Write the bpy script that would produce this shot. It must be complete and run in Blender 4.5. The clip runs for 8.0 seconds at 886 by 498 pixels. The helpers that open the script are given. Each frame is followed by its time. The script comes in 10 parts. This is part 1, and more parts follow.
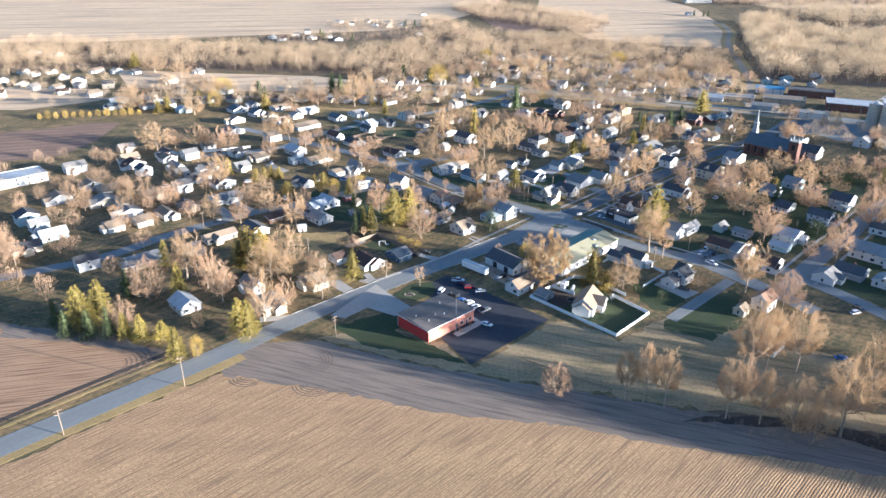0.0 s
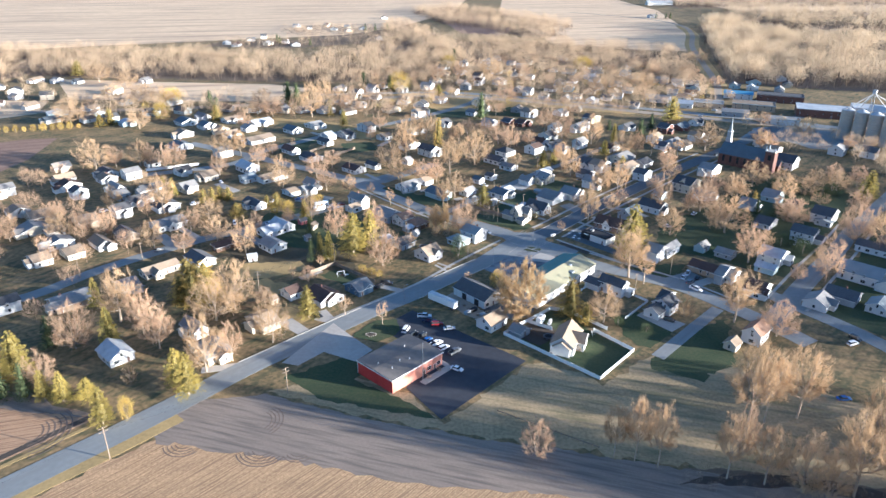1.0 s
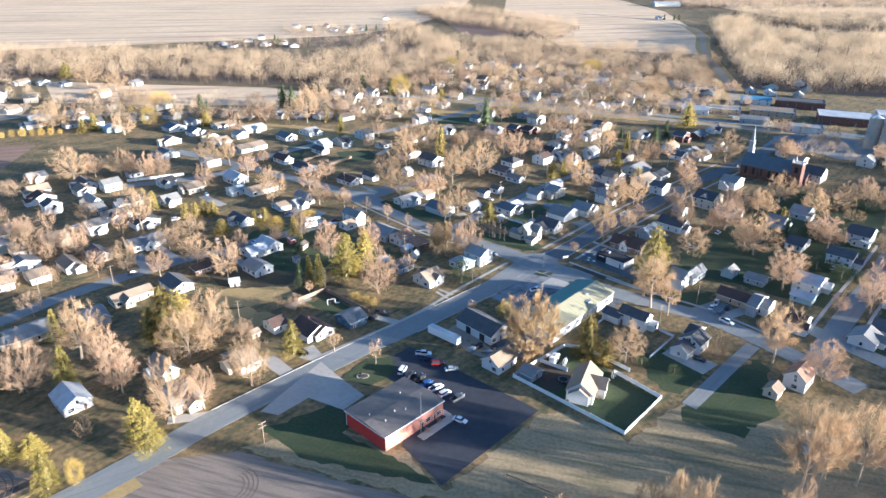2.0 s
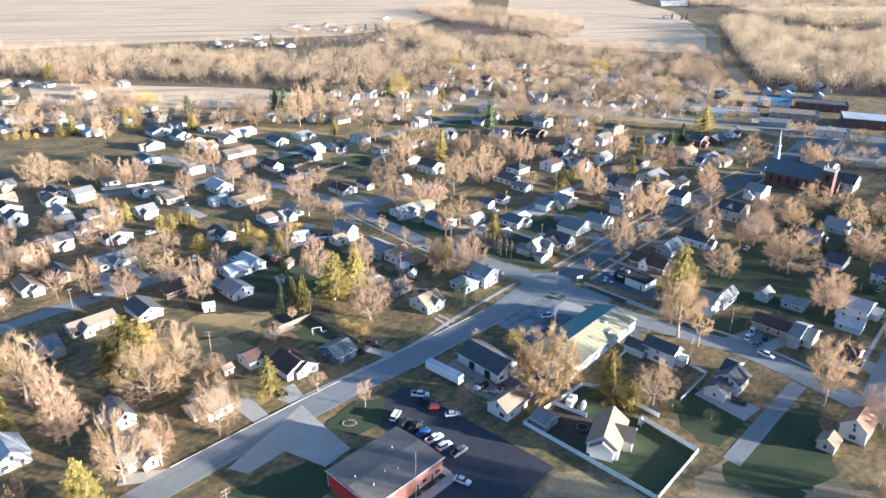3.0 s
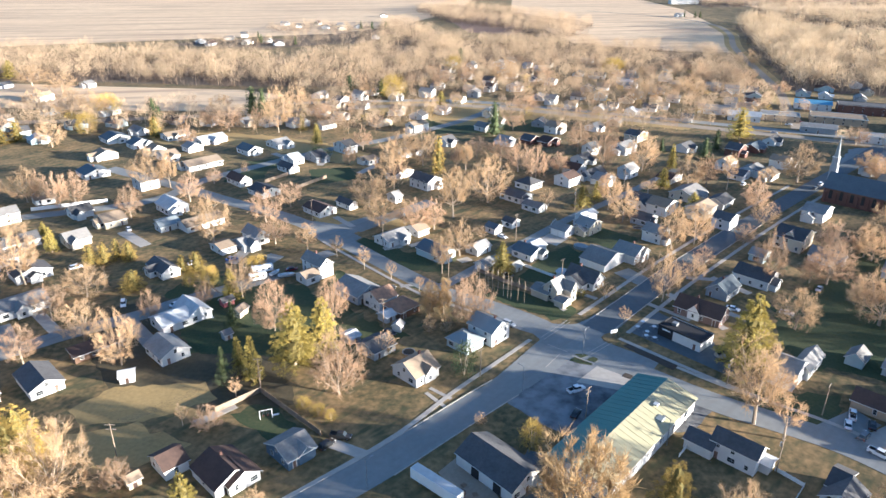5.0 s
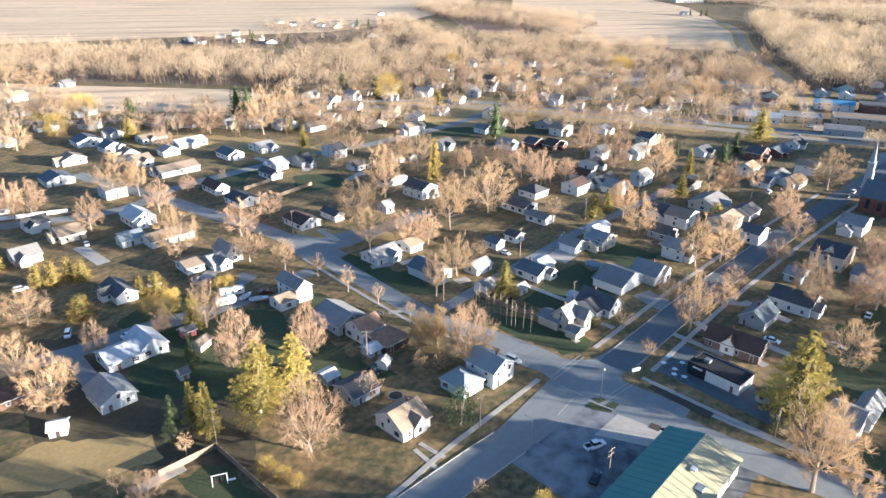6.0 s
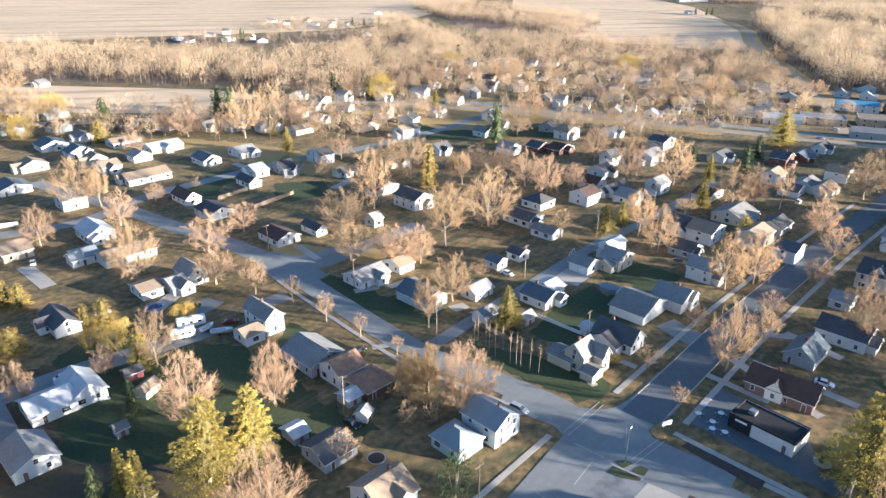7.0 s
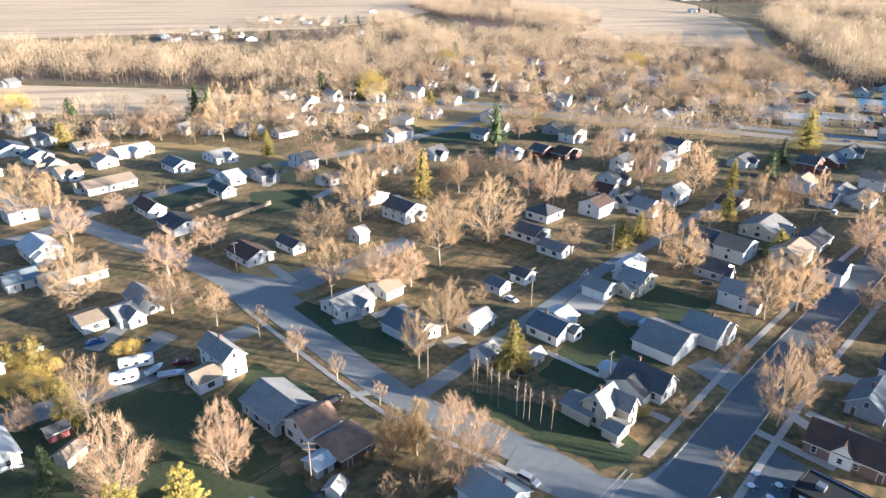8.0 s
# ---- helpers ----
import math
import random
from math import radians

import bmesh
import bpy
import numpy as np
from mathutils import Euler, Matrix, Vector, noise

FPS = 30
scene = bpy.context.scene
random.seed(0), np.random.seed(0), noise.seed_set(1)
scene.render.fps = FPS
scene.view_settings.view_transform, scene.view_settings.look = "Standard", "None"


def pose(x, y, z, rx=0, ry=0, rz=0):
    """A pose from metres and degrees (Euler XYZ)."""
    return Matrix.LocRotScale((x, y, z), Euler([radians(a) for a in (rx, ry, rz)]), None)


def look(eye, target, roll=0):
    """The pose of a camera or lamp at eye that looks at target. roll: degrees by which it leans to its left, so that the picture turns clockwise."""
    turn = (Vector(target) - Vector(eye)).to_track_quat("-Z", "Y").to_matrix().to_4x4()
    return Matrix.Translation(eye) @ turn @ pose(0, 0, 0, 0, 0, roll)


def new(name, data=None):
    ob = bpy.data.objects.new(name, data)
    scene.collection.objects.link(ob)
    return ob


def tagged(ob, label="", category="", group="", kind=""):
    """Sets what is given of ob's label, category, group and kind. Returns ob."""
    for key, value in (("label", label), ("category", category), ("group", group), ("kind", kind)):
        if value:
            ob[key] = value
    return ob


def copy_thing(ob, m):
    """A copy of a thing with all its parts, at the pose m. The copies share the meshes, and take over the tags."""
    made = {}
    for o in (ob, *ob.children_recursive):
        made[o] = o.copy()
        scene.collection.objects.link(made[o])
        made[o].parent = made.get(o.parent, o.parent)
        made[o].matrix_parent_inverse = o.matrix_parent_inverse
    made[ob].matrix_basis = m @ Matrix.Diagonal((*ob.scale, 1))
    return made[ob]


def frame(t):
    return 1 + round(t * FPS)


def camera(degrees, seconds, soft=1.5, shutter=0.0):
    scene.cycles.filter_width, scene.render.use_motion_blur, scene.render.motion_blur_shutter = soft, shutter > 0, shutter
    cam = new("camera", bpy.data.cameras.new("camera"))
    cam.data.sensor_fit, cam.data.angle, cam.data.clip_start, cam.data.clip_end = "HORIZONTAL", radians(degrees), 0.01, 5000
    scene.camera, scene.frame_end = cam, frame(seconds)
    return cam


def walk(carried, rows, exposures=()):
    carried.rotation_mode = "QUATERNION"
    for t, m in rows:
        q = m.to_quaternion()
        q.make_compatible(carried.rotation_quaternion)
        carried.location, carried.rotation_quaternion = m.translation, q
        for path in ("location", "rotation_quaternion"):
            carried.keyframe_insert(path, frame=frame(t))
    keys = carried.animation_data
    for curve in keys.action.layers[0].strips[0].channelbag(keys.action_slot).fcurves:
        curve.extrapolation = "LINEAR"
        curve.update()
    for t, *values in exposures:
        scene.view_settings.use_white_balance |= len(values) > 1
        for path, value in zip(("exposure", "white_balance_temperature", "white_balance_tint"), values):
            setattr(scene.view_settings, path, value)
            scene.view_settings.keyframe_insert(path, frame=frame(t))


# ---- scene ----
cam = camera(65.0, 8.0)
PATH = [
    (0, (5.387, 9.511, 139.21), (5.333, 11.334, 138.39), 0.2),
    (0.5, (5.473, 24.41, 139.134), (5.467, 26.235, 138.315), 0.3),
    (1, (5.551, 39.834, 139.281), (5.594, 41.66, 138.465), 0.3),
    (1.5, (5.866, 55.852, 138.337), (5.906, 57.678, 137.522), 0.4),
    (3, (7.706, 105.082, 129.553), (7.737, 106.91, 128.742), 0.4),
    (3.5, (8.385, 121.35, 126.289), (8.413, 123.179, 125.478), 0.4),
    (4, (9.391, 137.686, 123.034), (9.418, 139.514, 122.224), 0.4),
    (4.5, (10.054, 153.79, 119.673), (10.081, 155.62, 118.866), 0.4),
    (6, (13.272, 202.277, 109.058), (13.298, 204.109, 108.254), 0.4),
    (6.5, (14.43, 218.295, 105.45), (14.456, 220.128, 104.65), 0.4),
    (7, (15.57, 234.347, 101.805), (15.597, 236.18, 101.006), 0.4),
    (7.5, (16.37, 250.023, 98.337), (16.4, 251.856, 97.539), 0.4),
    (8, (17.283, 266.039, 94.725), (17.316, 267.873, 93.929), 0.4),
]
walk(cam, [(t, look(eye, target, roll)) for t, eye, target, roll in PATH], [(0, 2.33, 4340, 12), (1, 2.40, 4320, 12), (3, 2.46, 4340, 12), (4, 2.48, 4500, 12), (8, 2.46, 4550, 12)])


# ---- sky and sun: a low winter sun from the right, a little behind the start ----
SUN_ELEVATION, SUN_AZIMUTH = 8.4, -17.0   # degrees; azimuth from +x towards +y
world = bpy.data.worlds.new("sky")
scene.world = world
world.use_nodes = True
wn = world.node_tree.nodes
sky = wn.new("ShaderNodeTexSky")
sky.sky_type = "NISHITA"
sky.sun_disc = False
sky.sun_elevation = radians(SUN_ELEVATION)
sky.sun_rotation = radians(90 - SUN_AZIMUTH)
wn["Background"].inputs["Strength"].default_value = 0.050
world.node_tree.links.new(sky.outputs["Color"], wn["Background"].inputs["Color"])
sun = new("sun", bpy.data.lights.new("sun", "SUN"))
sun.data.energy, sun.data.angle, sun.data.color = 5.0, radians(0.8), (1.0, 0.73, 0.42)
sa, se = radians(SUN_AZIMUTH), radians(SUN_ELEVATION)
sun.matrix_world = look((300 * math.cos(sa), 300 * math.sin(sa), 300 * math.tan(se)), (0, 0, 0))


# ---- materials ----
def mat(name, colour, colour2=None, rough=0.85, scale=1.0, scale2=0.08, bump=0.0, metal=0.0, spread=0.35, vary=0.0, island=0.0):
    """A surface of two colours mixed by noise at two sizes (scale, scale2: per metre), with relief and, if wanted, a shade of its own for each object."""
    m = bpy.data.materials.new(name)
    m.use_nodes = True
    nt = m.node_tree
    n, l = nt.nodes, nt.links
    bsdf = n["Principled BSDF"]
    bsdf.inputs["Roughness"].default_value, bsdf.inputs["Metallic"].default_value = rough, metal
    bsdf.inputs["Specular IOR Level"].default_value = 0.3
    if colour2 is None:
        colour2 = tuple(c * 0.72 for c in colour)
    tc = n.new("ShaderNodeTexCoord")
    geo = n.new("ShaderNodeNewGeometry")
    fine, coarse = n.new("ShaderNodeTexNoise"), n.new("ShaderNodeTexNoise")
    for t, s in ((fine, scale), (coarse, scale2)):
        t.inputs["Scale"].default_value, t.inputs["Detail"].default_value = s, 4
        l.new(geo.outputs["Position"], t.inputs["Vector"])
    add = n.new("ShaderNodeMath")
    add.operation = "MULTIPLY_ADD"
    add.inputs[1].default_value = 0.5
    l.new(fine.outputs["Fac"], add.inputs[0])
    half = n.new("ShaderNodeMath")
    half.operation = "MULTIPLY"
    half.inputs[1].default_value = 0.5
    l.new(coarse.outputs["Fac"], half.inputs[0])
    l.new(half.outputs[0], add.inputs[2])
    ramp = n.new("ShaderNodeMapRange")
    ramp.inputs["From Min"].default_value, ramp.inputs["From Max"].default_value = 0.5 - spread / 2, 0.5 + spread / 2
    l.new(add.outputs[0], ramp.inputs["Value"])
    mix = n.new("ShaderNodeMix")
    mix.data_type = "RGBA"
    mix.inputs["A"].default_value, mix.inputs["B"].default_value = (*colour, 1), (*colour2, 1)
    l.new(ramp.outputs["Result"], mix.inputs["Factor"])
    out = mix.outputs["Result"]
    if vary or island:
        hsv = n.new("ShaderNodeHueSaturation")
        rng = n.new("ShaderNodeMapRange")
        k = vary or island
        rng.inputs["To Min"].default_value, rng.inputs["To Max"].default_value = 1 - k, 1 + k
        if vary:
            oi = n.new("ShaderNodeObjectInfo")
            l.new(oi.outputs["Random"], rng.inputs["Value"])
        else:
            l.new(geo.outputs["Random Per Island"], rng.inputs["Value"])
        l.new(rng.outputs["Result"], hsv.inputs["Value"])
        l.new(out, hsv.inputs["Color"])
        out = hsv.outputs["Color"]
    l.new(out, bsdf.inputs["Base Color"])
    if bump:
        b = n.new("ShaderNodeBump")
        b.inputs["Strength"].default_value, b.inputs["Distance"].default_value = 0.6, bump
        l.new(fine.outputs["Fac"], b.inputs["Height"])
        l.new(b.outputs["Normal"], bsdf.inputs["Normal"])
    return m


def rows(m, angle, pitch, depth, dark, amount=0.6, wobble=0.6):
    """Lay parallel rows (furrows, stubble, siding) of a pitch in metres along an angle over a material of mat()."""
    nt = m.node_tree
    n, l = nt.nodes, nt.links
    geo = n.new("ShaderNodeNewGeometry")
    turn = n.new("ShaderNodeMapping")
    turn.inputs["Rotation"].default_value = (0, 0, radians(-angle))
    l.new(geo.outputs["Position"], turn.inputs["Vector"])
    wave = n.new("ShaderNodeTexWave")
    wave.bands_direction = "Y"
    wave.inputs["Scale"].default_value = 0.31416 / pitch
    wave.inputs["Distortion"].default_value, wave.inputs["Detail"].default_value = wobble, 2
    wave.inputs["Detail Scale"].default_value = 0.4
    l.new(turn.outputs[0], wave.inputs["Vector"])
    patch = n.new("ShaderNodeTexNoise")
    patch.inputs["Scale"].default_value = 0.05
    stretch = n.new("ShaderNodeMapping")
    stretch.inputs["Rotation"].default_value = (0, 0, radians(-angle))
    stretch.inputs["Scale"].default_value = (0.25, 2.5, 1)
    l.new(geo.outputs["Position"], stretch.inputs["Vector"])
    l.new(stretch.outputs[0], patch.inputs["Vector"])
    prod = n.new("ShaderNodeMath")
    prod.operation = "MULTIPLY"
    l.new(wave.outputs["Fac"], prod.inputs[0])
    strong = n.new("ShaderNodeMapRange")
    strong.inputs["From Min"].default_value, strong.inputs["From Max"].default_value = 0.3, 0.62
    strong.inputs["To Max"].default_value = amount * 1.3
    l.new(patch.outputs["Fac"], strong.inputs["Value"])
    l.new(strong.outputs["Result"], prod.inputs[1])
    bsdf = n["Principled BSDF"]
    was = bsdf.inputs["Base Color"].links[0].from_socket
    mix = n.new("ShaderNodeMix")
    mix.data_type = "RGBA"
    mix.inputs["B"].default_value = (*dark, 1)
    l.new(was, mix.inputs["A"])
    l.new(prod.outputs[0], mix.inputs["Factor"])
    l.new(mix.outputs["Result"], bsdf.inputs["Base Color"])
    if depth:
        b = n.new("ShaderNodeBump")
        b.inputs["Strength"].default_value, b.inputs["Distance"].default_value = 0.7, depth
        l.new(wave.outputs["Fac"], b.inputs["Height"])
        l.new(b.outputs["Normal"], bsdf.inputs["Normal"])
    return m


def streaks(m, angle, long, wide, dark, low=0.42, high=0.62, depth=0.0):
    """Lay broken streaks along an angle over a material of mat(): each about as long and wide, in metres, as given."""
    nt = m.node_tree
    n, l = nt.nodes, nt.links
    geo, turn, flat = n.new("ShaderNodeNewGeometry"), n.new("ShaderNodeMapping"), n.new("ShaderNodeMapping")
    turn.inputs["Rotation"].default_value = (0, 0, radians(-angle))
    flat.inputs["Scale"].default_value = (1 / long, 1 / wide, 1)
    l.new(geo.outputs["Position"], turn.inputs["Vector"])
    l.new(turn.outputs[0], flat.inputs["Vector"])
    tex = n.new("ShaderNodeTexNoise")
    tex.inputs["Scale"].default_value, tex.inputs["Detail"].default_value = 1.0, 2
    l.new(flat.outputs[0], tex.inputs["Vector"])
    fac = n.new("ShaderNodeMapRange")
    fac.inputs["From Min"].default_value, fac.inputs["From Max"].default_value = low, high
    l.new(tex.outputs["Fac"], fac.inputs["Value"])
    bsdf = n["Principled BSDF"]
    was = bsdf.inputs["Base Color"].links[0].from_socket
    mix = n.new("ShaderNodeMix")
    mix.data_type = "RGBA"
    mix.inputs["B"].default_value = (*dark, 1)
    l.new(was, mix.inputs["A"])
    l.new(fac.outputs["Result"], mix.inputs["Factor"])
    l.new(mix.outputs["Result"], bsdf.inputs["Base Color"])
    if depth:
        b = n.new("ShaderNodeBump")
        b.inputs["Strength"].default_value, b.inputs["Distance"].default_value = 0.7, depth
        l.new(tex.outputs["Fac"], b.inputs["Height"])
        l.new(b.outputs["Normal"], bsdf.inputs["Normal"])
    return m


def glass_mat():
    m = bpy.data.materials.new("window glass")
    m.use_nodes = True
    b = m.node_tree.nodes["Principled BSDF"]
    b.inputs["Base Color"].default_value = (0.03, 0.035, 0.04, 1)
    b.inputs["Roughness"].default_value = 0.08
    b.inputs["Specular IOR Level"].default_value = 0.6
    return m


def sheer(m, share_of=0.35):
    """Let part of the light through thin twigs and needles, as round stems pass it on round their sides."""
    n, l = m.node_tree.nodes, m.node_tree.links
    bsdf, out = n["Principled BSDF"], n["Material Output"]
    thin, mix = n.new("ShaderNodeBsdfTranslucent"), n.new("ShaderNodeMixShader")
    l.new(bsdf.inputs["Base Color"].links[0].from_socket, thin.inputs["Color"])
    mix.inputs["Fac"].default_value = share_of
    l.new(bsdf.outputs[0], mix.inputs[1])
    l.new(thin.outputs[0], mix.inputs[2])
    l.new(mix.outputs[0], out.inputs["Surface"])
    return m


GRASS = streaks(mat("winter lawn", (0.060, 0.060, 0.027), (0.33, 0.218, 0.095), 0.95, 0.55, 0.05, 0.02, spread=0.30), 45, 9.0, 3.2, (0.075, 0.078, 0.036), 0.48, 0.72)
LITTER = mat("woodland floor of brown leaf litter", (0.115, 0.085, 0.055), (0.17, 0.125, 0.08), 0.95, 0.5, 0.03, 0.05)
# darker, browner grass: the shade of the pines is put into its colour
SHADEGRASS = mat("brown grass with pine shade in its colour", (0.060, 0.052, 0.029), (0.105, 0.083, 0.045), 0.95, 0.8, 0.07, 0.015, spread=0.3)
# lawn green; some sheets use it to paint shade over lighter grass
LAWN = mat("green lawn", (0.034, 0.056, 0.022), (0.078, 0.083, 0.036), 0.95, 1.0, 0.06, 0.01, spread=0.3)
# dry on the verges; on lawns the brighter straw also paints low sun
STRAW = mat("dry verge grass and painted sun on lawns", (0.43, 0.305, 0.12), (0.26, 0.19, 0.077), 0.95, 0.9, 0.06, 0.015)
STUBBLE = streaks(mat("corn stubble", (0.66, 0.435, 0.215), (0.36, 0.23, 0.115), 0.95, 1.2, 3.2, 0.12, spread=0.2), 47, 16.0, 0.45, (0.27, 0.172, 0.09), 0.45, 0.65, 0.12)
rows(STUBBLE, 47, 0.76, 0.06, (0.26, 0.165, 0.088), 0.40, 3.2)
# dark streaks along 163 degrees paint long tree shadows on the dry grass
MEADOW = streaks(mat("dry meadow with painted tree shadows", (0.215, 0.168, 0.085), (0.42, 0.31, 0.165), 0.95, 0.9, 0.05, 0.015, spread=0.3), 163, 30.0, 3.0, (0.125, 0.12, 0.058), 0.52, 0.76)
HEADLAND = streaks(mat("bare headland soil", (0.215, 0.172, 0.132), (0.28, 0.222, 0.168), 0.95, 1.2, 0.06, 0.04), 162, 18.0, 1.3, (0.15, 0.123, 0.098), 0.45, 0.7)
TILLED = streaks(mat("tilled field", (0.36, 0.225, 0.12), (0.46, 0.30, 0.17), 0.95, 1.2, 0.04, 0.06), 14, 20.0, 0.7, (0.20, 0.12, 0.068), 0.47, 0.66, 0.10)
# straw field colour, lightened to paint the distance haze into it
FARFIELD = streaks(mat("far field paled for haze", (0.72, 0.54, 0.325), (0.54, 0.395, 0.24), 0.95, 0.06, 0.006), 12, 260.0, 16.0, (0.40, 0.285, 0.185), 0.46, 0.72)
PLOUGHED = rows(mat("ploughed field", (0.17, 0.105, 0.075), (0.25, 0.16, 0.11), 0.95, 0.3, 0.02), 20, 9.0, 0, (0.33, 0.23, 0.15), 0.5)
ASPHALT = streaks(mat("worn street asphalt", (0.262, 0.268, 0.257), (0.197, 0.203, 0.196), 0.9, 0.6, 0.05, 0.004, spread=0.4), 46, 60.0, 2.6, (0.21, 0.209, 0.199), 0.45, 0.75)
FORECOURT = mat("patched forecourt asphalt", (0.075, 0.078, 0.084), (0.23, 0.235, 0.24), 0.9, 0.25, 0.06, 0.01, spread=0.2)
NEWASPHALT = mat("fresh dark asphalt", (0.036, 0.038, 0.046), (0.055, 0.057, 0.066), 0.85, 0.4, 0.06, 0.01)
DARKASPHALT = mat("dark street asphalt", (0.098, 0.110, 0.118), (0.142, 0.154, 0.16), 0.88, 0.5, 0.06, 0.01)
CONCRETE = mat("concrete", (0.45, 0.41, 0.35), (0.35, 0.32, 0.275), 0.9, 0.6, 0.1, 0.01)
GRAVEL = mat("gravel", (0.36, 0.30, 0.22), (0.26, 0.215, 0.16), 0.95, 1.2, 0.1, 0.03)
RUT = mat("dark rutted soil", (0.20, 0.15, 0.11), (0.14, 0.105, 0.08), 0.95, 0.7, 0.12)
SOIL = mat("garden soil", (0.050, 0.041, 0.033), (0.085, 0.068, 0.052), 0.95, 0.9, 0.12, 0.02)
WALL = {}
WALL["white"] = mat("white siding", (0.65, 0.64, 0.615), (0.55, 0.545, 0.525), 0.7, 0.7, 0.15, vary=0.06)
WALL["cream"] = mat("cream siding", (0.58, 0.51, 0.385), (0.48, 0.42, 0.32), 0.75, 0.7, 0.15, vary=0.08)
WALL["grey"] = mat("grey siding", (0.36, 0.37, 0.38), (0.28, 0.29, 0.30), 0.75, 0.7, 0.15, vary=0.12)
WALL["blue"] = mat("slate blue siding", (0.10, 0.145, 0.21), (0.075, 0.11, 0.16), 0.75, 0.7, 0.15)
WALL["teal"] = mat("pale teal siding", (0.42, 0.50, 0.52), (0.34, 0.42, 0.44), 0.75, 0.7, 0.15)
WALL["red"] = mat("red metal cladding", (0.48, 0.055, 0.045), (0.38, 0.045, 0.038), 0.55, 0.5, 0.1)
WALL["brick"] = mat("red brick", (0.165, 0.088, 0.068), (0.105, 0.06, 0.048), 0.9, 2.5, 0.2, 0.01)
WALL["oldbrick"] = mat("weathered brown brick", (0.20, 0.138, 0.115), (0.14, 0.10, 0.086), 0.9, 2.5, 0.2, 0.01)
WALL["tan"] = mat("tan siding", (0.46, 0.36, 0.25), (0.37, 0.29, 0.20), 0.75, 0.7, 0.15, vary=0.1)
WALL["brown"] = mat("brown boards", (0.16, 0.10, 0.065), (0.11, 0.07, 0.045), 0.85, 0.9, 0.15)
WALL["black"] = mat("black cladding", (0.02, 0.02, 0.022), (0.03, 0.03, 0.033), 0.6, 0.9, 0.15)
WALL["pink"] = mat("faded red paint", (0.45, 0.14, 0.14), (0.36, 0.12, 0.12), 0.8, 0.9, 0.15)
ROOF = {}
ROOF["grey"] = mat("grey shingles", (0.27, 0.26, 0.245), (0.185, 0.178, 0.168), 0.9, 1.5, 0.3, 0.02, vary=0.2)
ROOF["dark"] = mat("charcoal shingles", (0.105, 0.103, 0.105), (0.066, 0.065, 0.067), 0.9, 1.5, 0.3, 0.02, vary=0.2)
ROOF["brown"] = mat("brown shingles", (0.098, 0.064, 0.05), (0.066, 0.045, 0.037), 0.9, 1.5, 0.3, 0.02, vary=0.15)
# tan also holds low-sun warmth put into the colour of grey roofs
ROOF["tan"] = mat("tan shingles", (0.29, 0.225, 0.155), (0.21, 0.165, 0.115), 0.9, 1.5, 0.3, 0.02, vary=0.12)
ROOF["black"] = mat("black felt roof", (0.030, 0.030, 0.034), (0.022, 0.022, 0.025), 0.9, 1.0, 0.2)
ROOF["felt"] = mat("weathered grey brown felt roof", (0.185, 0.165, 0.145), (0.12, 0.108, 0.098), 0.9, 0.5, 0.12, 0.01)
ROOF["rust"] = mat("weathered orange brown shingles", (0.33, 0.20, 0.125), (0.20, 0.133, 0.094), 0.9, 0.8, 0.35, 0.02, spread=0.25)
ROOF["blue"] = mat("slate blue roof", (0.125, 0.145, 0.16), (0.09, 0.105, 0.12), 0.8, 1.5, 0.3, 0.02)
# green and khaki are a shaded and a sunlit copy for the hall roof
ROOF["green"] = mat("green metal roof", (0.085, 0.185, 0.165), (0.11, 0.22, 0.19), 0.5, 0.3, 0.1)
ROOF["khaki"] = mat("khaki metal roof with sun in its colour", (0.40, 0.37, 0.23), (0.34, 0.32, 0.20), 0.55, 0.3, 0.1)
ROOF["teal"] = mat("blue grey metal roof", (0.255, 0.28, 0.285), (0.20, 0.222, 0.228), 0.6, 0.3, 0.1)
ROOF["white"] = mat("pale metal roof", (0.50, 0.51, 0.51), (0.36, 0.37, 0.38), 0.6, 0.5, 0.12, spread=0.25)
ROOF["bluemetal"] = mat("blue metal roof", (0.14, 0.30, 0.44), (0.11, 0.25, 0.38), 0.5, 0.3, 0.1)
TRIM = mat("white trim paint", (0.72, 0.71, 0.68), (0.64, 0.63, 0.60), 0.6)
GLASS = glass_mat()
DOORPAINT = mat("door paint", (0.16, 0.10, 0.08), (0.12, 0.08, 0.06), 0.6, vary=0.5)
METAL = mat("grey metal", (0.33, 0.34, 0.35), (0.25, 0.26, 0.27), 0.4, metal=0.6)
RUBBER = mat("black rubber", (0.012, 0.012, 0.012), (0.02, 0.02, 0.02), 0.9)
POLEWOOD = mat("weathered pole wood", (0.30, 0.235, 0.17), (0.21, 0.165, 0.12), 0.95, 2, 0.4)
FENCEWOOD = mat("weathered fence wood", (0.27, 0.21, 0.15), (0.19, 0.15, 0.11), 0.95, 1, 0.2, vary=0.1)
VINYL = mat("white vinyl", (0.82, 0.82, 0.80), (0.74, 0.74, 0.72), 0.5)
BARK = mat("grey brown bark", (0.40, 0.325, 0.24), (0.29, 0.235, 0.175), 0.95, 2, 0.3, 0.02, vary=0.2)
TWIGS = sheer(mat("bare twigs", (0.545, 0.388, 0.213), (0.395, 0.28, 0.158), 0.95, 0.8, 0.2, vary=0.25))
WOODTWIGS = sheer(mat("mixed bare twigs of a wood", (0.60, 0.46, 0.29), (0.41, 0.31, 0.20), 0.95, 0.25, 0.03, spread=0.22))
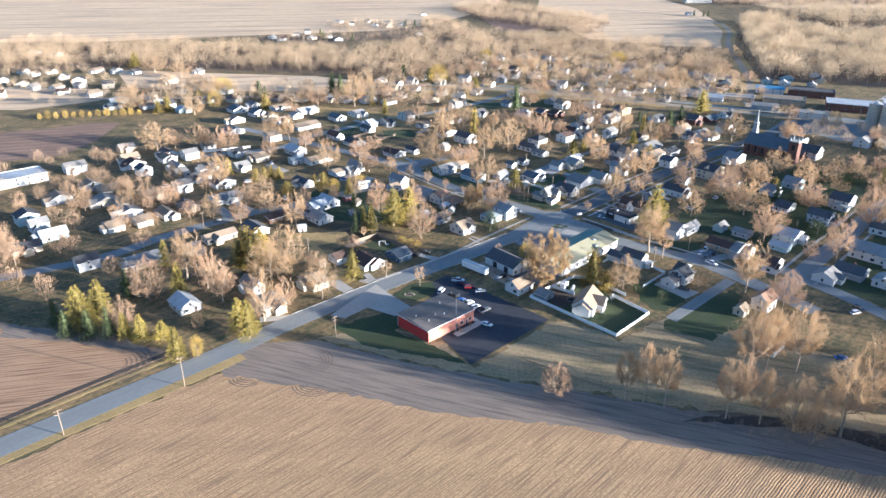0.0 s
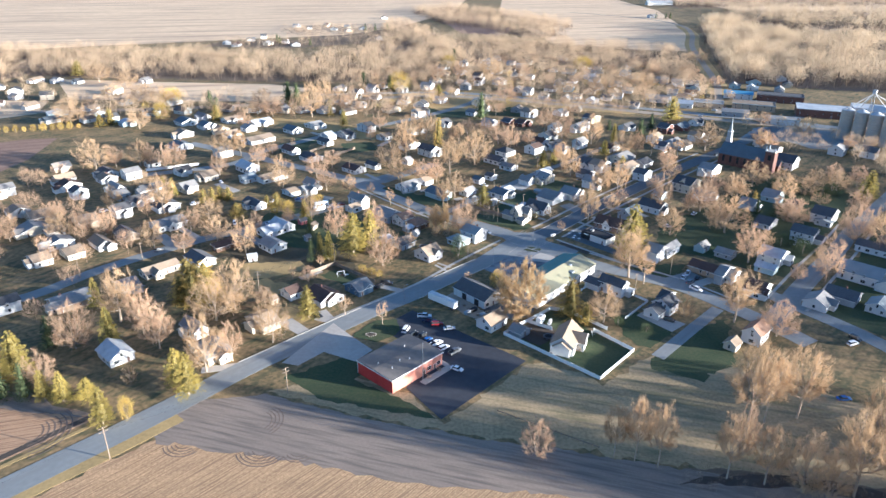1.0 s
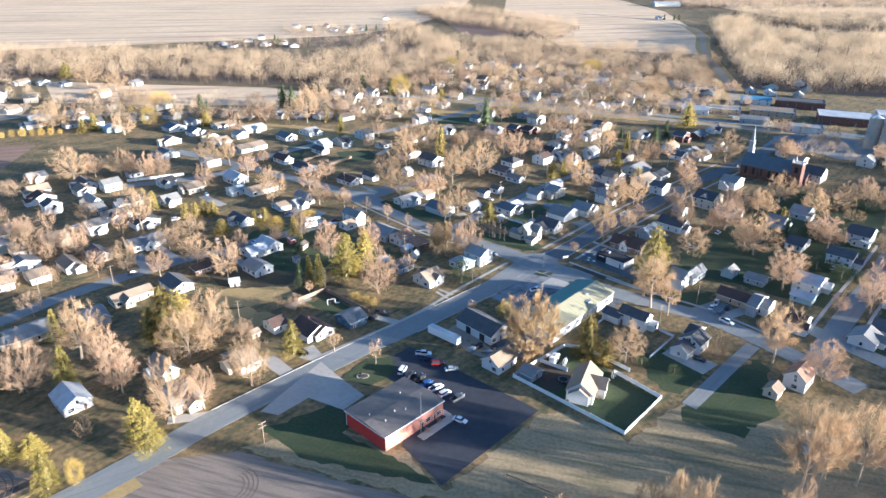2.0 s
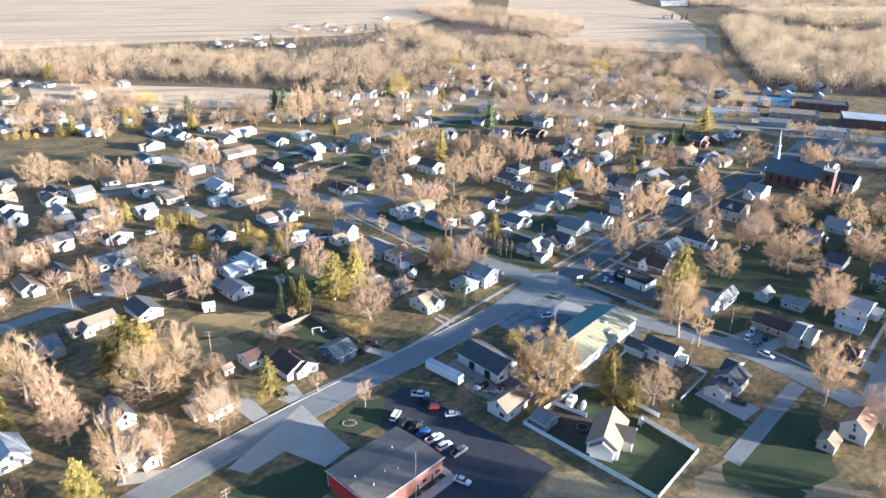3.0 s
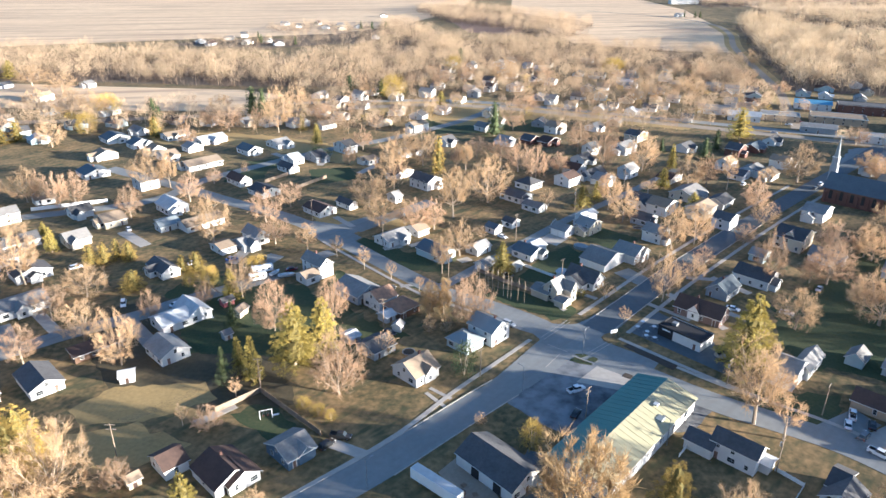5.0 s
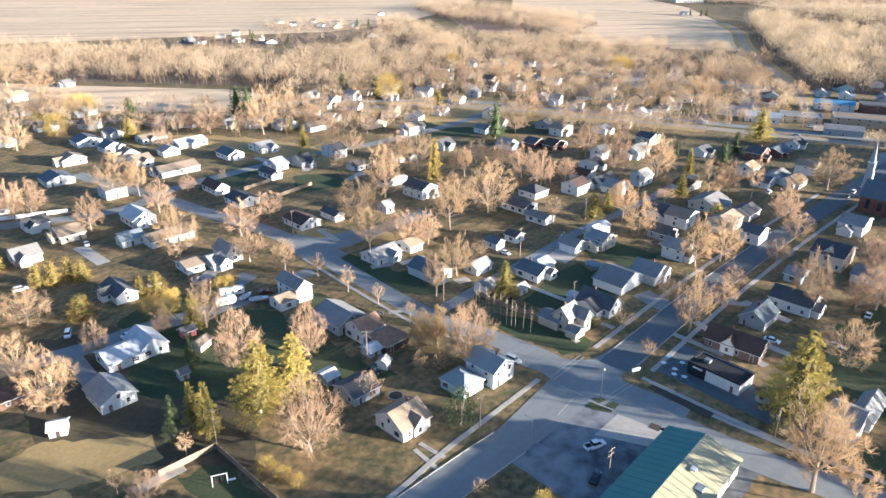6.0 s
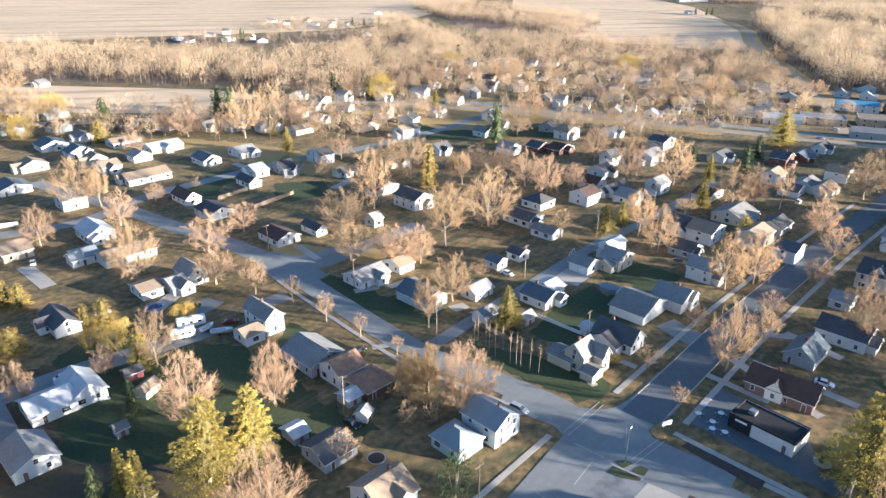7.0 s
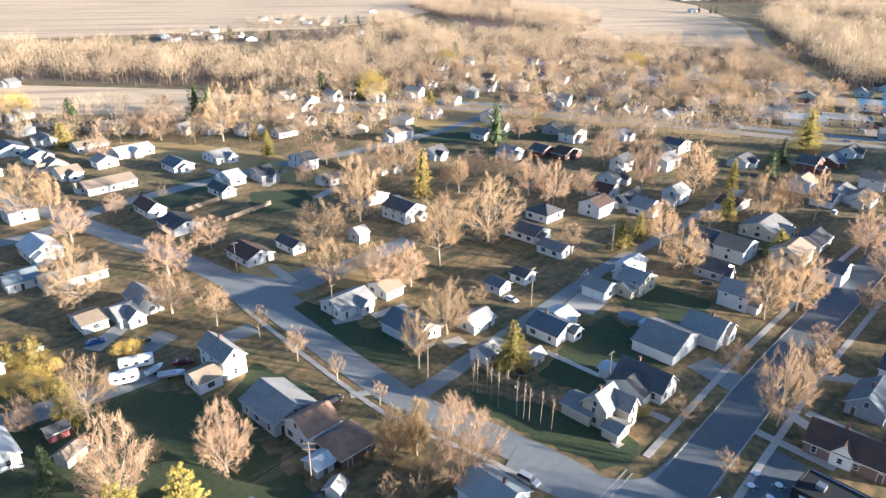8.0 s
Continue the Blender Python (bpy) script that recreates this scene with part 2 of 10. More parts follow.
# lighter copy of WOODTWIGS: sunlight on the right-hand woods put into colour
SUNTWIGS = sheer(mat("bare twigs of a wood with sun in their colour", (0.60, 0.475, 0.31), (0.43, 0.335, 0.215), 0.95, 0.25, 0.03, spread=0.22))
# undergrowth brown, dark enough to paint the shade at a wood's foot
SHADEBRUSH = mat("undergrowth brown with base shade", (0.15, 0.112, 0.082), (0.095, 0.072, 0.055), 0.95, 0.3, 0.05)
TWIGSRED = sheer(mat("reddish bare twigs", (0.53, 0.368, 0.225), (0.385, 0.268, 0.165), 0.95, 0.8, 0.2, vary=0.25))
DRYLEAVES = sheer(mat("dry golden brown leaves", (0.56, 0.405, 0.20), (0.38, 0.27, 0.135), 0.95, 0.8, 0.2, vary=0.15))
NEEDLES = sheer(mat("yellow green needles", (0.51, 0.405, 0.085), (0.34, 0.28, 0.062), 0.9, 0.8, 0.2, vary=0.35), 0.16)
# darker than the outer needles: shade inside the crown put into colour
INNERNEEDLES = mat("olive inner boughs with crown shade", (0.165, 0.135, 0.037), (0.11, 0.092, 0.028), 0.95, 0.8, 0.2)
DARKNEEDLES = mat("dark green needles", (0.060, 0.080, 0.035), (0.090, 0.105, 0.04), 0.9, 0.8, 0.2, vary=0.2)
HEDGE = sheer(mat("golden hedge leaves", (0.52, 0.37, 0.08), (0.34, 0.255, 0.06), 0.9, 0.8, 0.2, vary=0.35), 0.18)
# panelling whose salmon tone includes low sun put into the colour
PANEL = mat("salmon panelling with sun in its tone", (0.56, 0.25, 0.17), (0.46, 0.20, 0.14), 0.8, 0.9, 0.2)


# ---- builders ----
def part(name, bm, material, parent=None, label=""):
    """Link a bmesh as one mesh object, under a thing or a part."""
    me = bpy.data.meshes.new(name)
    bm.to_mesh(me)
    bm.free()
    for m in (material if isinstance(material, (list, tuple)) else [material]):
        me.materials.append(m)
    ob = new(name, me)
    ob.parent = parent
    return tagged(ob, label)


def share(name, me, parent, m=None, label=""):
    """One more object on a mesh that already exists."""
    ob = new(name, me)
    ob.parent = parent
    if m is not None:
        ob.matrix_basis = m
    return tagged(ob, label)


def base(name, m, label, category, group="", kind=""):
    ob = new(name)
    ob.matrix_basis = m
    ob.empty_display_size = 0.5
    return tagged(ob, label, category, group, kind)


def box(bm, x0, y0, z0, x1, y1, z1):
    v = [bm.verts.new((x, y, z)) for z in (z0, z1) for x, y in ((x0, y0), (x1, y0), (x1, y1), (x0, y1))]
    for f in ((3, 2, 1, 0), (4, 5, 6, 7), (0, 1, 5, 4), (1, 2, 6, 5), (2, 3, 7, 6), (3, 0, 4, 7)):
        bm.faces.new([v[i] for i in f])
    return bm


def boxed(*boxes):
    bm = bmesh.new()
    for b in boxes:
        box(bm, *b)
    return bm


def prism(bm, a, b, r0, r1, sides=6):
    """A tapered rod from a to b."""
    a, b = Vector(a), Vector(b)
    q = (b - a).to_track_quat("Z", "Y")
    rings = []
    for p, r in ((a, r0), (b, r1)):
        rings.append([bm.verts.new(p + q @ Vector((r * math.cos(k * math.tau / sides), r * math.sin(k * math.tau / sides), 0))) for k in range(sides)])
    for k in range(sides):
        j = (k + 1) % sides
        bm.faces.new((rings[0][k], rings[0][j], rings[1][j], rings[1][k]))
    bm.faces.new(rings[1])
    bm.faces.new(rings[0][::-1])
    return bm


def loft(bm, loops):
    """Close a solid through loops of equal length."""
    rings = [[bm.verts.new(p) for p in loop] for loop in loops]
    n = len(rings[0])
    for a, b in zip(rings, rings[1:]):
        for k in range(n):
            j = (k + 1) % n
            bm.faces.new((a[k], a[j], b[j], b[k]))
    bm.faces.new(rings[0][::-1])
    bm.faces.new(rings[-1])
    return bm


def sheet(name, points, z, material, label, category, kind="structure", thick=0.0, ragged=0.0):
    """A flat piece of ground from its outline, in order; thick: with an edge of that depth; ragged: metres by which its edge wanders."""
    if ragged:
        rng = random.Random(int(points[0][0] * 10))
        fine = []
        for (ax, ay), (bx, by) in zip(points, points[1:] + points[:1]):
            n = max(1, int(math.hypot(bx - ax, by - ay) / 2.5))
            fine += [(ax + (bx - ax) * k / n + rng.gauss(0, ragged), ay + (by - ay) * k / n + rng.gauss(0, ragged)) for k in range(n)]
        points = fine
    bm = bmesh.new()
    v = [bm.verts.new((x, y, z)) for x, y in points]
    f = bm.faces.new(v)
    bmesh.ops.recalc_face_normals(bm, faces=[f])
    if f.normal.z < 0:
        f.normal_flip()
    bmesh.ops.triangulate(bm, faces=[f])
    if thick:
        low = [bm.verts.new((x, y, z - thick)) for x, y in points]
        for k in range(len(v)):
            j = (k + 1) % len(v)
            bm.faces.new((v[k], v[j], low[j], low[k]))
    return tagged(part(name, bm, material), label, category, kind=kind)


TAKEN = []   # places that no scattered tree may stand on: x, y, radius


def smooth_line(points, step=3.0):
    """A soft curve through points, as evenly spaced points."""
    p = [Vector((x, y, 0)) for x, y in points]
    if len(p) == 2:
        return p
    p = [2 * p[0] - p[1]] + p + [2 * p[-1] - p[-2]]
    out = []
    for a, b, c, d in zip(p, p[1:], p[2:], p[3:]):
        n = max(2, int((c - b).length / step))
        for k in range(n):
            t = k / n
            out.append(0.5 * (2 * b + (c - a) * t + (2 * a - 5 * b + 4 * c - d) * t * t + (3 * b - a - 3 * c + d) * t ** 3))
    return out + [p[-2]]


def strip(name, points, width, z, material, label, category="road", side=0.0, thick=0.05, step=3.0):
    """A road, path or kerb: a band of a width along a line, set off to its left by side."""
    line = smooth_line(points, step)
    if width > 4:
        TAKEN.extend((p.x, p.y, width / 2 + 2.0) for p in smooth_line(points, 5.0))
    bm = bmesh.new()
    rows_of = []
    for k, p in enumerate(line):
        d = (line[min(k + 1, len(line) - 1)] - line[max(k - 1, 0)]).normalized()
        left = Vector((-d.y, d.x, 0))
        a, b = p + left * (side + width / 2), p + left * (side - width / 2)
        rows_of.append([bm.verts.new((a.x, a.y, z - thick)), bm.verts.new((a.x, a.y, z)), bm.verts.new((b.x, b.y, z)), bm.verts.new((b.x, b.y, z - thick))])
    for a, b in zip(rows_of, rows_of[1:]):
        for k in range(3):
            bm.faces.new((a[k], a[k + 1], b[k + 1], b[k]))
    bm.normal_update()
    return tagged(part(name, bm, material), label, category, kind="structure")


# ---- houses ----
def window_mesh(w, h):
    bm = boxed((-w / 2 - 0.1, -0.05, -0.12, w / 2 + 0.1, 0.0, 0), (-w / 2 - 0.1, -0.05, h, w / 2 + 0.1, 0.0, h + 0.12),
               (-w / 2 - 0.1, -0.05, 0, -w / 2, 0.0, h), (w / 2, -0.05, 0, w / 2 + 0.1, 0.0, h), (-w / 2, -0.045, h / 2 - 0.03, w / 2, 0.0, h / 2 + 0.03))
    me = bpy.data.meshes.new("window_frame")
    bm.to_mesh(me)
    bm.free()
    me.materials.append(TRIM)
    bm = boxed((-w / 2, -0.03, 0, w / 2, 0.0, h))
    pane = bpy.data.meshes.new("pane")
    bm.to_mesh(pane)
    bm.free()
    pane.materials.append(GLASS)
    return me, pane


WINDOW = {"small": window_mesh(0.9, 1.2), "tall": window_mesh(0.9, 1.5), "wide": window_mesh(1.8, 1.3), "shop": window_mesh(2.4, 1.9)}


def plain_window():
    """A far window: its glass and frame in one small mesh."""
    bm = boxed((-0.5, -0.03, 0, 0.5, 0, 1.3), (-0.62, -0.05, -0.12, 0.62, 0, 0), (-0.62, -0.05, 1.3, 0.62, 0, 1.42))
    for k, f in enumerate(bm.faces):
        f.material_index = 0 if k < 6 else 1
    me = bpy.data.meshes.new("window")
    bm.to_mesh(me)
    bm.free()
    me.materials.append(GLASS)
    me.materials.append(TRIM)
    return me


PLAINWINDOW = plain_window()


def door_mesh():
    bm = boxed((-0.58, -0.06, 0, -0.46, 0, 2.15), (0.46, -0.06, 0, 0.58, 0, 2.15), (-0.46, -0.06, 2.05, 0.46, 0, 2.15))
    me = bpy.data.meshes.new("door_frame")
    bm.to_mesh(me)
    bm.free()
    me.materials.append(TRIM)
    leaf = bpy.data.meshes.new("door")
    bm = boxed((-0.46, -0.03, 0, 0.46, 0, 2.05), (-0.3, -0.045, 1.2, 0.3, -0.03, 1.8), (-0.3, -0.045, 0.3, 0.3, -0.03, 1.0))
    bm.to_mesh(leaf)
    bm.free()
    leaf.materials.append(DOORPAINT)
    big = bpy.data.meshes.new("garage_door")
    bm = boxed(*[(-1.25, -0.05, 0.02 + 0.54 * k, 1.25, 0, 0.54 + 0.54 * k) for k in range(4)])
    bm.to_mesh(big)
    bm.free()
    big.materials.append(TRIM)
    return me, leaf, big


DOORFRAME, DOORLEAF, GARAGEDOOR = door_mesh()


def wall_pose(side, along, z, lx, ly, cx=0.0, cy=0.0):
    """A pose on a wall of a box: side s, e, n, w; along: metres from its middle."""
    return {"s": pose(cx + along, cy - ly / 2, z), "n": pose(cx - along, cy + ly / 2, z, 0, 0, 180),
            "e": pose(cx + lx / 2, cy + along, z, 0, 0, 90), "w": pose(cx - lx / 2, cy - along, z, 0, 0, -90)}[side]


def body_mesh(lx, ly, h, ridge, rise, cx=0.0, cy=0.0, roof="gable"):
    bm = bmesh.new()
    x0, x1, y0, y1 = cx - lx / 2, cx + lx / 2, cy - ly / 2, cy + ly / 2
    if roof != "gable":
        return box(bm, x0, y0, -0.3, x1, y1, h)
    if ridge == "x":
        loft(bm, [[(x, y0, -0.3), (x, y1, -0.3), (x, y1, h), (x, cy, h + rise), (x, y0, h)] for x in (x0, x1)])
    else:
        loft(bm, [[(x0, y, -0.3), (x1, y, -0.3), (x1, y, h), (cx, y, h + rise), (x0, y, h)] for y in (y0, y1)])
    bmesh.ops.recalc_face_normals(bm, faces=bm.faces)
    return bm


def roof_mesh(lx, ly, h, ridge, rise, cx=0.0, cy=0.0, roof="gable", over=0.45, thick=0.2):
    bm = bmesh.new()
    if ridge == "y":
        lx, ly = ly, lx
    half, long = ly / 2, lx / 2
    slope = rise / half
    e, g = half + over, long + over
    z0 = h - slope * over + 0.03
    if roof == "gable":
        prof = [(-e, z0), (0, h + rise + 0.03), (e, z0), (e, z0 + thick), (0, h + rise + thick + 0.05), (-e, z0 + thick)]
        loops = [[(x, y, z) for y, z in prof] for x in (-g, g)]
        loft(bm, loops)
    elif roof == "hip":
        r = max(0.05, long - half * 0.9)
        low = [(-g, -e, z0), (g, -e, z0), (g, e, z0), (-g, e, z0)]
        up = [(x, y, z + thick) for x, y, z in low]
        vl, vu = [bm.verts.new(p) for p in low], [bm.verts.new(p) for p in up]
        a, b = bm.verts.new((-r, 0, h + rise)), bm.verts.new((r, 0, h + rise))
        bm.faces.new(vl[::-1])
        for k in range(4):
            bm.faces.new((vl[k], vl[(k + 1) % 4], vu[(k + 1) % 4], vu[k]))
        bm.faces.new((vu[0], vu[1], b, a))
        bm.faces.new((vu[2], vu[3], a, b))
        bm.faces.new((vu[1], vu[2], b))
        bm.faces.new((vu[3], vu[0], a))
    elif roof == "shed":
        loft(bm, [[(x, -e, h + 0.03), (x, e, h + rise), (x, e, h + rise + thick), (x, -e, h + 0.03 + thick)] for x in (-g, g)])
    else:  # flat, with a low parapet
        o = 0.15
        box(bm, -long - o, -half - o, h, long + o, half + o, h + 0.25)
        for b in ((-long - o, -half - o, long + o, -half + 0.15), (-long - o, half - 0.15, long + o, half + o), (-long - o, -half + 0.15, -long + 0.15, half - 0.15), (long - 0.15, -half + 0.15, long + o, half - 0.15)):
            box(bm, b[0], b[1], h + 0.25, b[2], b[3], h + 0.55)
    turn = Matrix.Translation((cx, cy, 0)) @ (Matrix.Rotation(radians(90), 4, "Z") if ridge == "y" else Matrix.Identity(4))
    bm.transform(turn)
    bmesh.ops.recalc_face_normals(bm, faces=bm.faces)
    return bm


def roof_part(name, bm, material, parent):
    """Link a roof with shingled slopes and pale fascia boards along its edges."""
    bm.normal_update()
    for f in bm.faces:
        if abs(f.normal.z) < 0.3 and f.calc_area() < 12:
            f.material_index = 1
    return part(name, bm, [material, TRIM], parent)


def put_window(parent, kind, m, detail):
    w, pane = WINDOW[kind]
    if not detail:
        share("window", PLAINWINDOW, parent, m)
        return
    f = share("window", w, parent, m)
    share("pane", pane, f)


def windows_on(parent, lx, ly, h, rng, cx, cy, sides, detail, doors=True, kind="house"):
    storeys = [0.9] if h < 4.2 else [0.9, 3.5]
    for s in sides:
        span = lx if s in "sn" else ly
        n = max(1, int(span / (3.6 if detail else 6.0)))
        door_at = rng.randrange(n) if doors and s == sides[0] and n > 1 else -1
        for z in storeys:
            for k in range(n):
                a = (k + 0.5) * span / n - span / 2 + rng.uniform(-0.3, 0.3)
                if z == 0.9 and k == door_at:
                    f = share("door_frame", DOORFRAME, parent, wall_pose(s, a, 0.05, lx, ly, cx, cy))
                    share("door", DOORLEAF, f)
                elif rng.random() < 0.85:
                    put_window(parent, rng.choice(["small", "tall", "wide"] if z == 0.9 else ["small", "tall"]), wall_pose(s, a, z, lx, ly, cx, cy), detail)


def chimney(parent, x, y, z0, z1):
    part("chimney", boxed((x - 0.3, y - 0.3, z0, x + 0.3, y + 0.3, z1), (x - 0.36, y - 0.36, z1, x + 0.36, y + 0.36, z1 + 0.12)), WALL["brick"], parent, "brick chimney")


WORDS = {"dark": "charcoal", "grey": "grey", "brown": "brown", "tan": "tan", "rust": "orange-brown", "blue": "slate blue", "green": "green metal", "teal": "teal metal", "white": "pale metal", "bluemetal": "blue metal"}
CLAD = {"white": "white siding", "cream": "cream siding", "grey": "grey siding", "blue": "slate blue siding", "teal": "pale teal siding", "red": "red metal cladding", "brick": "red brick walls", "oldbrick": "brown brick walls", "tan": "tan siding", "brown": "brown boards", "black": "black cladding", "pink": "faded red paint"}
COUNT = [0]


def house(x, y, rot, lx, ly, h=2.8, ridge="x", rise=None, wall="white", roof="grey", form="gable", wings=(), detail=1, name="house", stack=None, label="", doors=True, sides="swe", garage=""):
    """A house with its middle at x, y. Local x runs along rot degrees; wings: (cx, cy, lx, ly, h, ridge, rise) joined to it."""
    COUNT[0] += 1
    TAKEN.append((x, y, max(lx, ly) / 2 + 1.5))
    rng = random.Random(COUNT[0])
    rise = rise if rise is not None else (lx if ridge == "y" else ly) / 2 * 0.5
    storey = "two-storey" if h > 4.2 else "single-storey"
    words = {"house": f"{storey} house with {CLAD[wall]} and {WORDS[roof]} roof", "garage": f"detached garage with {CLAD[wall]} and {WORDS[roof]} roof", "shed": f"small shed with {CLAD[wall]} and {WORDS[roof]} roof"}
    ob = base(name, pose(x, y, 0, 0, 0, rot), label or words.get(name, f"{CLAD[wall]} building with a {WORDS[roof]} roof"), name.replace("_", " "))
    part("wall", body_mesh(lx, ly, h, ridge, rise, roof=form), WALL[wall], ob)
    roof_part("roof", roof_mesh(lx, ly, h, ridge, rise, roof=form), ROOF[roof], ob)
    for cx, cy, wx, wy, wh, wr, wrise, *skin in wings:
        part("wing_wall", body_mesh(wx, wy, wh, wr, wrise, cx, cy), WALL[skin[1] if len(skin) > 1 else wall], ob)
        roof_part("wing_roof", roof_mesh(wx, wy, wh, wr, wrise, cx, cy), ROOF[skin[0] if skin else roof], ob)
        if detail:
            windows_on(ob, wx, wy, wh, rng, cx, cy, "s" if abs(cy) > abs(cx) else "sw", detail, False)
    if name == "shed":
        share("door", DOORLEAF, ob, wall_pose("s", 0, 0.05, lx, ly))
    elif garage:
        for k in (-1, 1) if (lx if garage in "sn" else ly) > 6 else (0,):
            share("garage_door", GARAGEDOOR, ob, wall_pose(garage, 1.55 * k, 0.02, lx, ly), "white panelled garage door")
        windows_on(ob, lx, ly, 2.8, rng, 0, 0, [s for s in "sw" if s != garage][:1], 0, False)
    else:
        windows_on(ob, lx, ly, h, rng, 0, 0, sides, detail, doors)
        if form == "gable" and detail and rise > 1.9:
            put_window(ob, "small", wall_pose("w" if ridge == "x" else "s", 0, h + 0.1, lx, ly), detail)
    if stack is None:
        stack = name == "house" and rng.random() < 0.12
    if stack:
        a = rng.uniform(-0.25, 0.25)
        cx, cy = (a * lx, 0.5) if ridge == "x" else (0.5, a * ly)
        chimney(ob, cx, cy, h + rise * 0.5, h + rise + 0.9)
    return ob


# ---- trees ----
def mesh_of(name, verts, faces, material, smooth=False):
    me = bpy.data.meshes.new(name)
    me.from_pydata(verts, [], faces)
    me.materials.append(material)
    return me


def rod(verts, faces, a, b, r0, r1, sides):
    q = (b - a).to_track_quat("Z", "Y")
    n = len(verts)
    for p, r in ((a, r0), (b, r1)):
        for k in range(sides):
            verts.append(p + q @ Vector((r * math.cos(k * math.tau / sides), r * math.sin(k * math.tau / sides), 0)))
    for k in range(sides):
        j = (k + 1) % sides
        faces.append((n + k, n + j, n + sides + j, n + sides + k))


def bend(rng, d, amount):
    return (d + Vector((rng.gauss(0, 1), rng.gauss(0, 1), rng.gauss(0, 1))) * amount).normalized()


def bare_tree_meshes(seed, height, spread, limbs=11, branches=8, twigs=44, stem=0.15, low=0.30, thin=1.0, material=None, bark=None, stout=1.0):
    """A leafless tree: a trunk that forks into rising limbs, side branches along each limb, and fine twigs along the branches. low: where the crown begins, against the height."""
    rng = random.Random(seed)
    tv, tf, cv, cf = [], [], [], []
    fork = Vector((rng.uniform(-0.02, 0.02) * height, rng.uniform(-0.02, 0.02) * height, height * stem))
    rod(tv, tf, Vector((0, 0, -0.3)), fork, height * 0.023 * stout, height * 0.017 * stout, 7)
    base_z = height * low
    middle = Vector((0, 0, base_z + (height - base_z) * 0.42))
    tall_up, tall_down = height * 0.97 - middle.z, (middle.z - base_z) * 1.05

    def shell(a, u, f):
        """A point of the crown: a way round, u from -1 (below) to 1 (top), f how far out."""
        n = noise.noise(Vector((1.5 * math.cos(a), 1.5 * math.sin(a), 1.5 * u + seed)))
        f *= 1.07 + 0.20 * n
        c = math.sqrt(max(0.0, 1 - u * u))
        return middle + Vector((c * math.cos(a) * spread * f, c * math.sin(a) * spread * f, u * (tall_up if u > 0 else tall_down) * f))

    def twig(p, d, long, w):
        side = (Matrix.Rotation(rng.uniform(0, math.tau), 3, d) @ d.orthogonal().normalized()) * w
        n = len(cv)
        cv.extend([p - side, p + side, p + d * long])
        cf.append((n, n + 1, n + 2))

    leader = fork + Vector((0, 0, height * 0.22))
    rod(tv, tf, fork, leader, height * 0.015, height * 0.008, 5)
    for k in range(limbs):
        a = k * 2.39996 + rng.uniform(-0.3, 0.3)
        u = 1 - 1.72 * (k + 0.5) / limbs
        tip = shell(a, u, rng.uniform(0.76, 0.9))
        root = fork.lerp(leader, rng.random() * (0.4 + 0.6 * max(0.0, u)))
        bow = root.lerp(tip, 0.45) + Vector((0.10 * (tip.x - root.x), 0.10 * (tip.y - root.y), -height * 0.02)) + Vector((rng.gauss(0, 0.02), rng.gauss(0, 0.02), 0)) * height
        line = [root.lerp(bow, 0.5), bow, bow.lerp(tip, 0.5) + Vector((rng.gauss(0, 0.012), rng.gauss(0, 0.012), 0.012)) * height, tip]
        last = root
        for j, q in enumerate(line):
            w = height * 0.0058 * stout * (1 - 0.2 * j)
            rod(tv, tf, last, q, w, w * 0.8, 4)
            last = q
        for b in range(branches):
            f = 0.22 + 0.78 * (b + rng.random()) / branches
            j = min(3, int(f * 4))
            p = ([root] + line)[j].lerp(line[j], f * 4 - j if f < 1 else 1.0)
            goal = shell(a + rng.gauss(0, 0.55), max(-0.97, min(0.99, u + rng.gauss(0, 0.38))), rng.uniform(0.7, 0.98))
            reach = goal - p
            if reach.length > height * 0.30:
                reach *= height * 0.30 / reach.length
            end = p + reach
            mid = p.lerp(end, 0.5) + Vector((rng.gauss(0, 0.015), rng.gauss(0, 0.015), 0.02)) * height
            w = height * 0.0022
            rod(tv, tf, p, mid, w, w * 0.75, 3)
            twig(mid, end - mid, 1.0, w * 0.75)
            for t in range(twigs):
                g = 0.12 + 0.88 * rng.random() ** 0.8
                q = p.lerp(mid, g * 2) if g < 0.5 else mid.lerp(end, g * 2 - 1)
                q = q + Vector((rng.gauss(0, 1), rng.gauss(0, 1), rng.gauss(0, 1))) * height * 0.012
                out = reach.normalized() * 0.8 + (q - fork).normalized() * 0.7 + Vector((0, 0, 0.3))
                d = bend(rng, out.normalized(), 0.5)
                twig(q, d, height * rng.uniform(0.05, 0.125), height * 0.0025 * thin * rng.uniform(0.7, 1.3))
    return mesh_of("trunk", tv, tf, bark or BARK), mesh_of("crown", cv, cf, material or TWIGS)


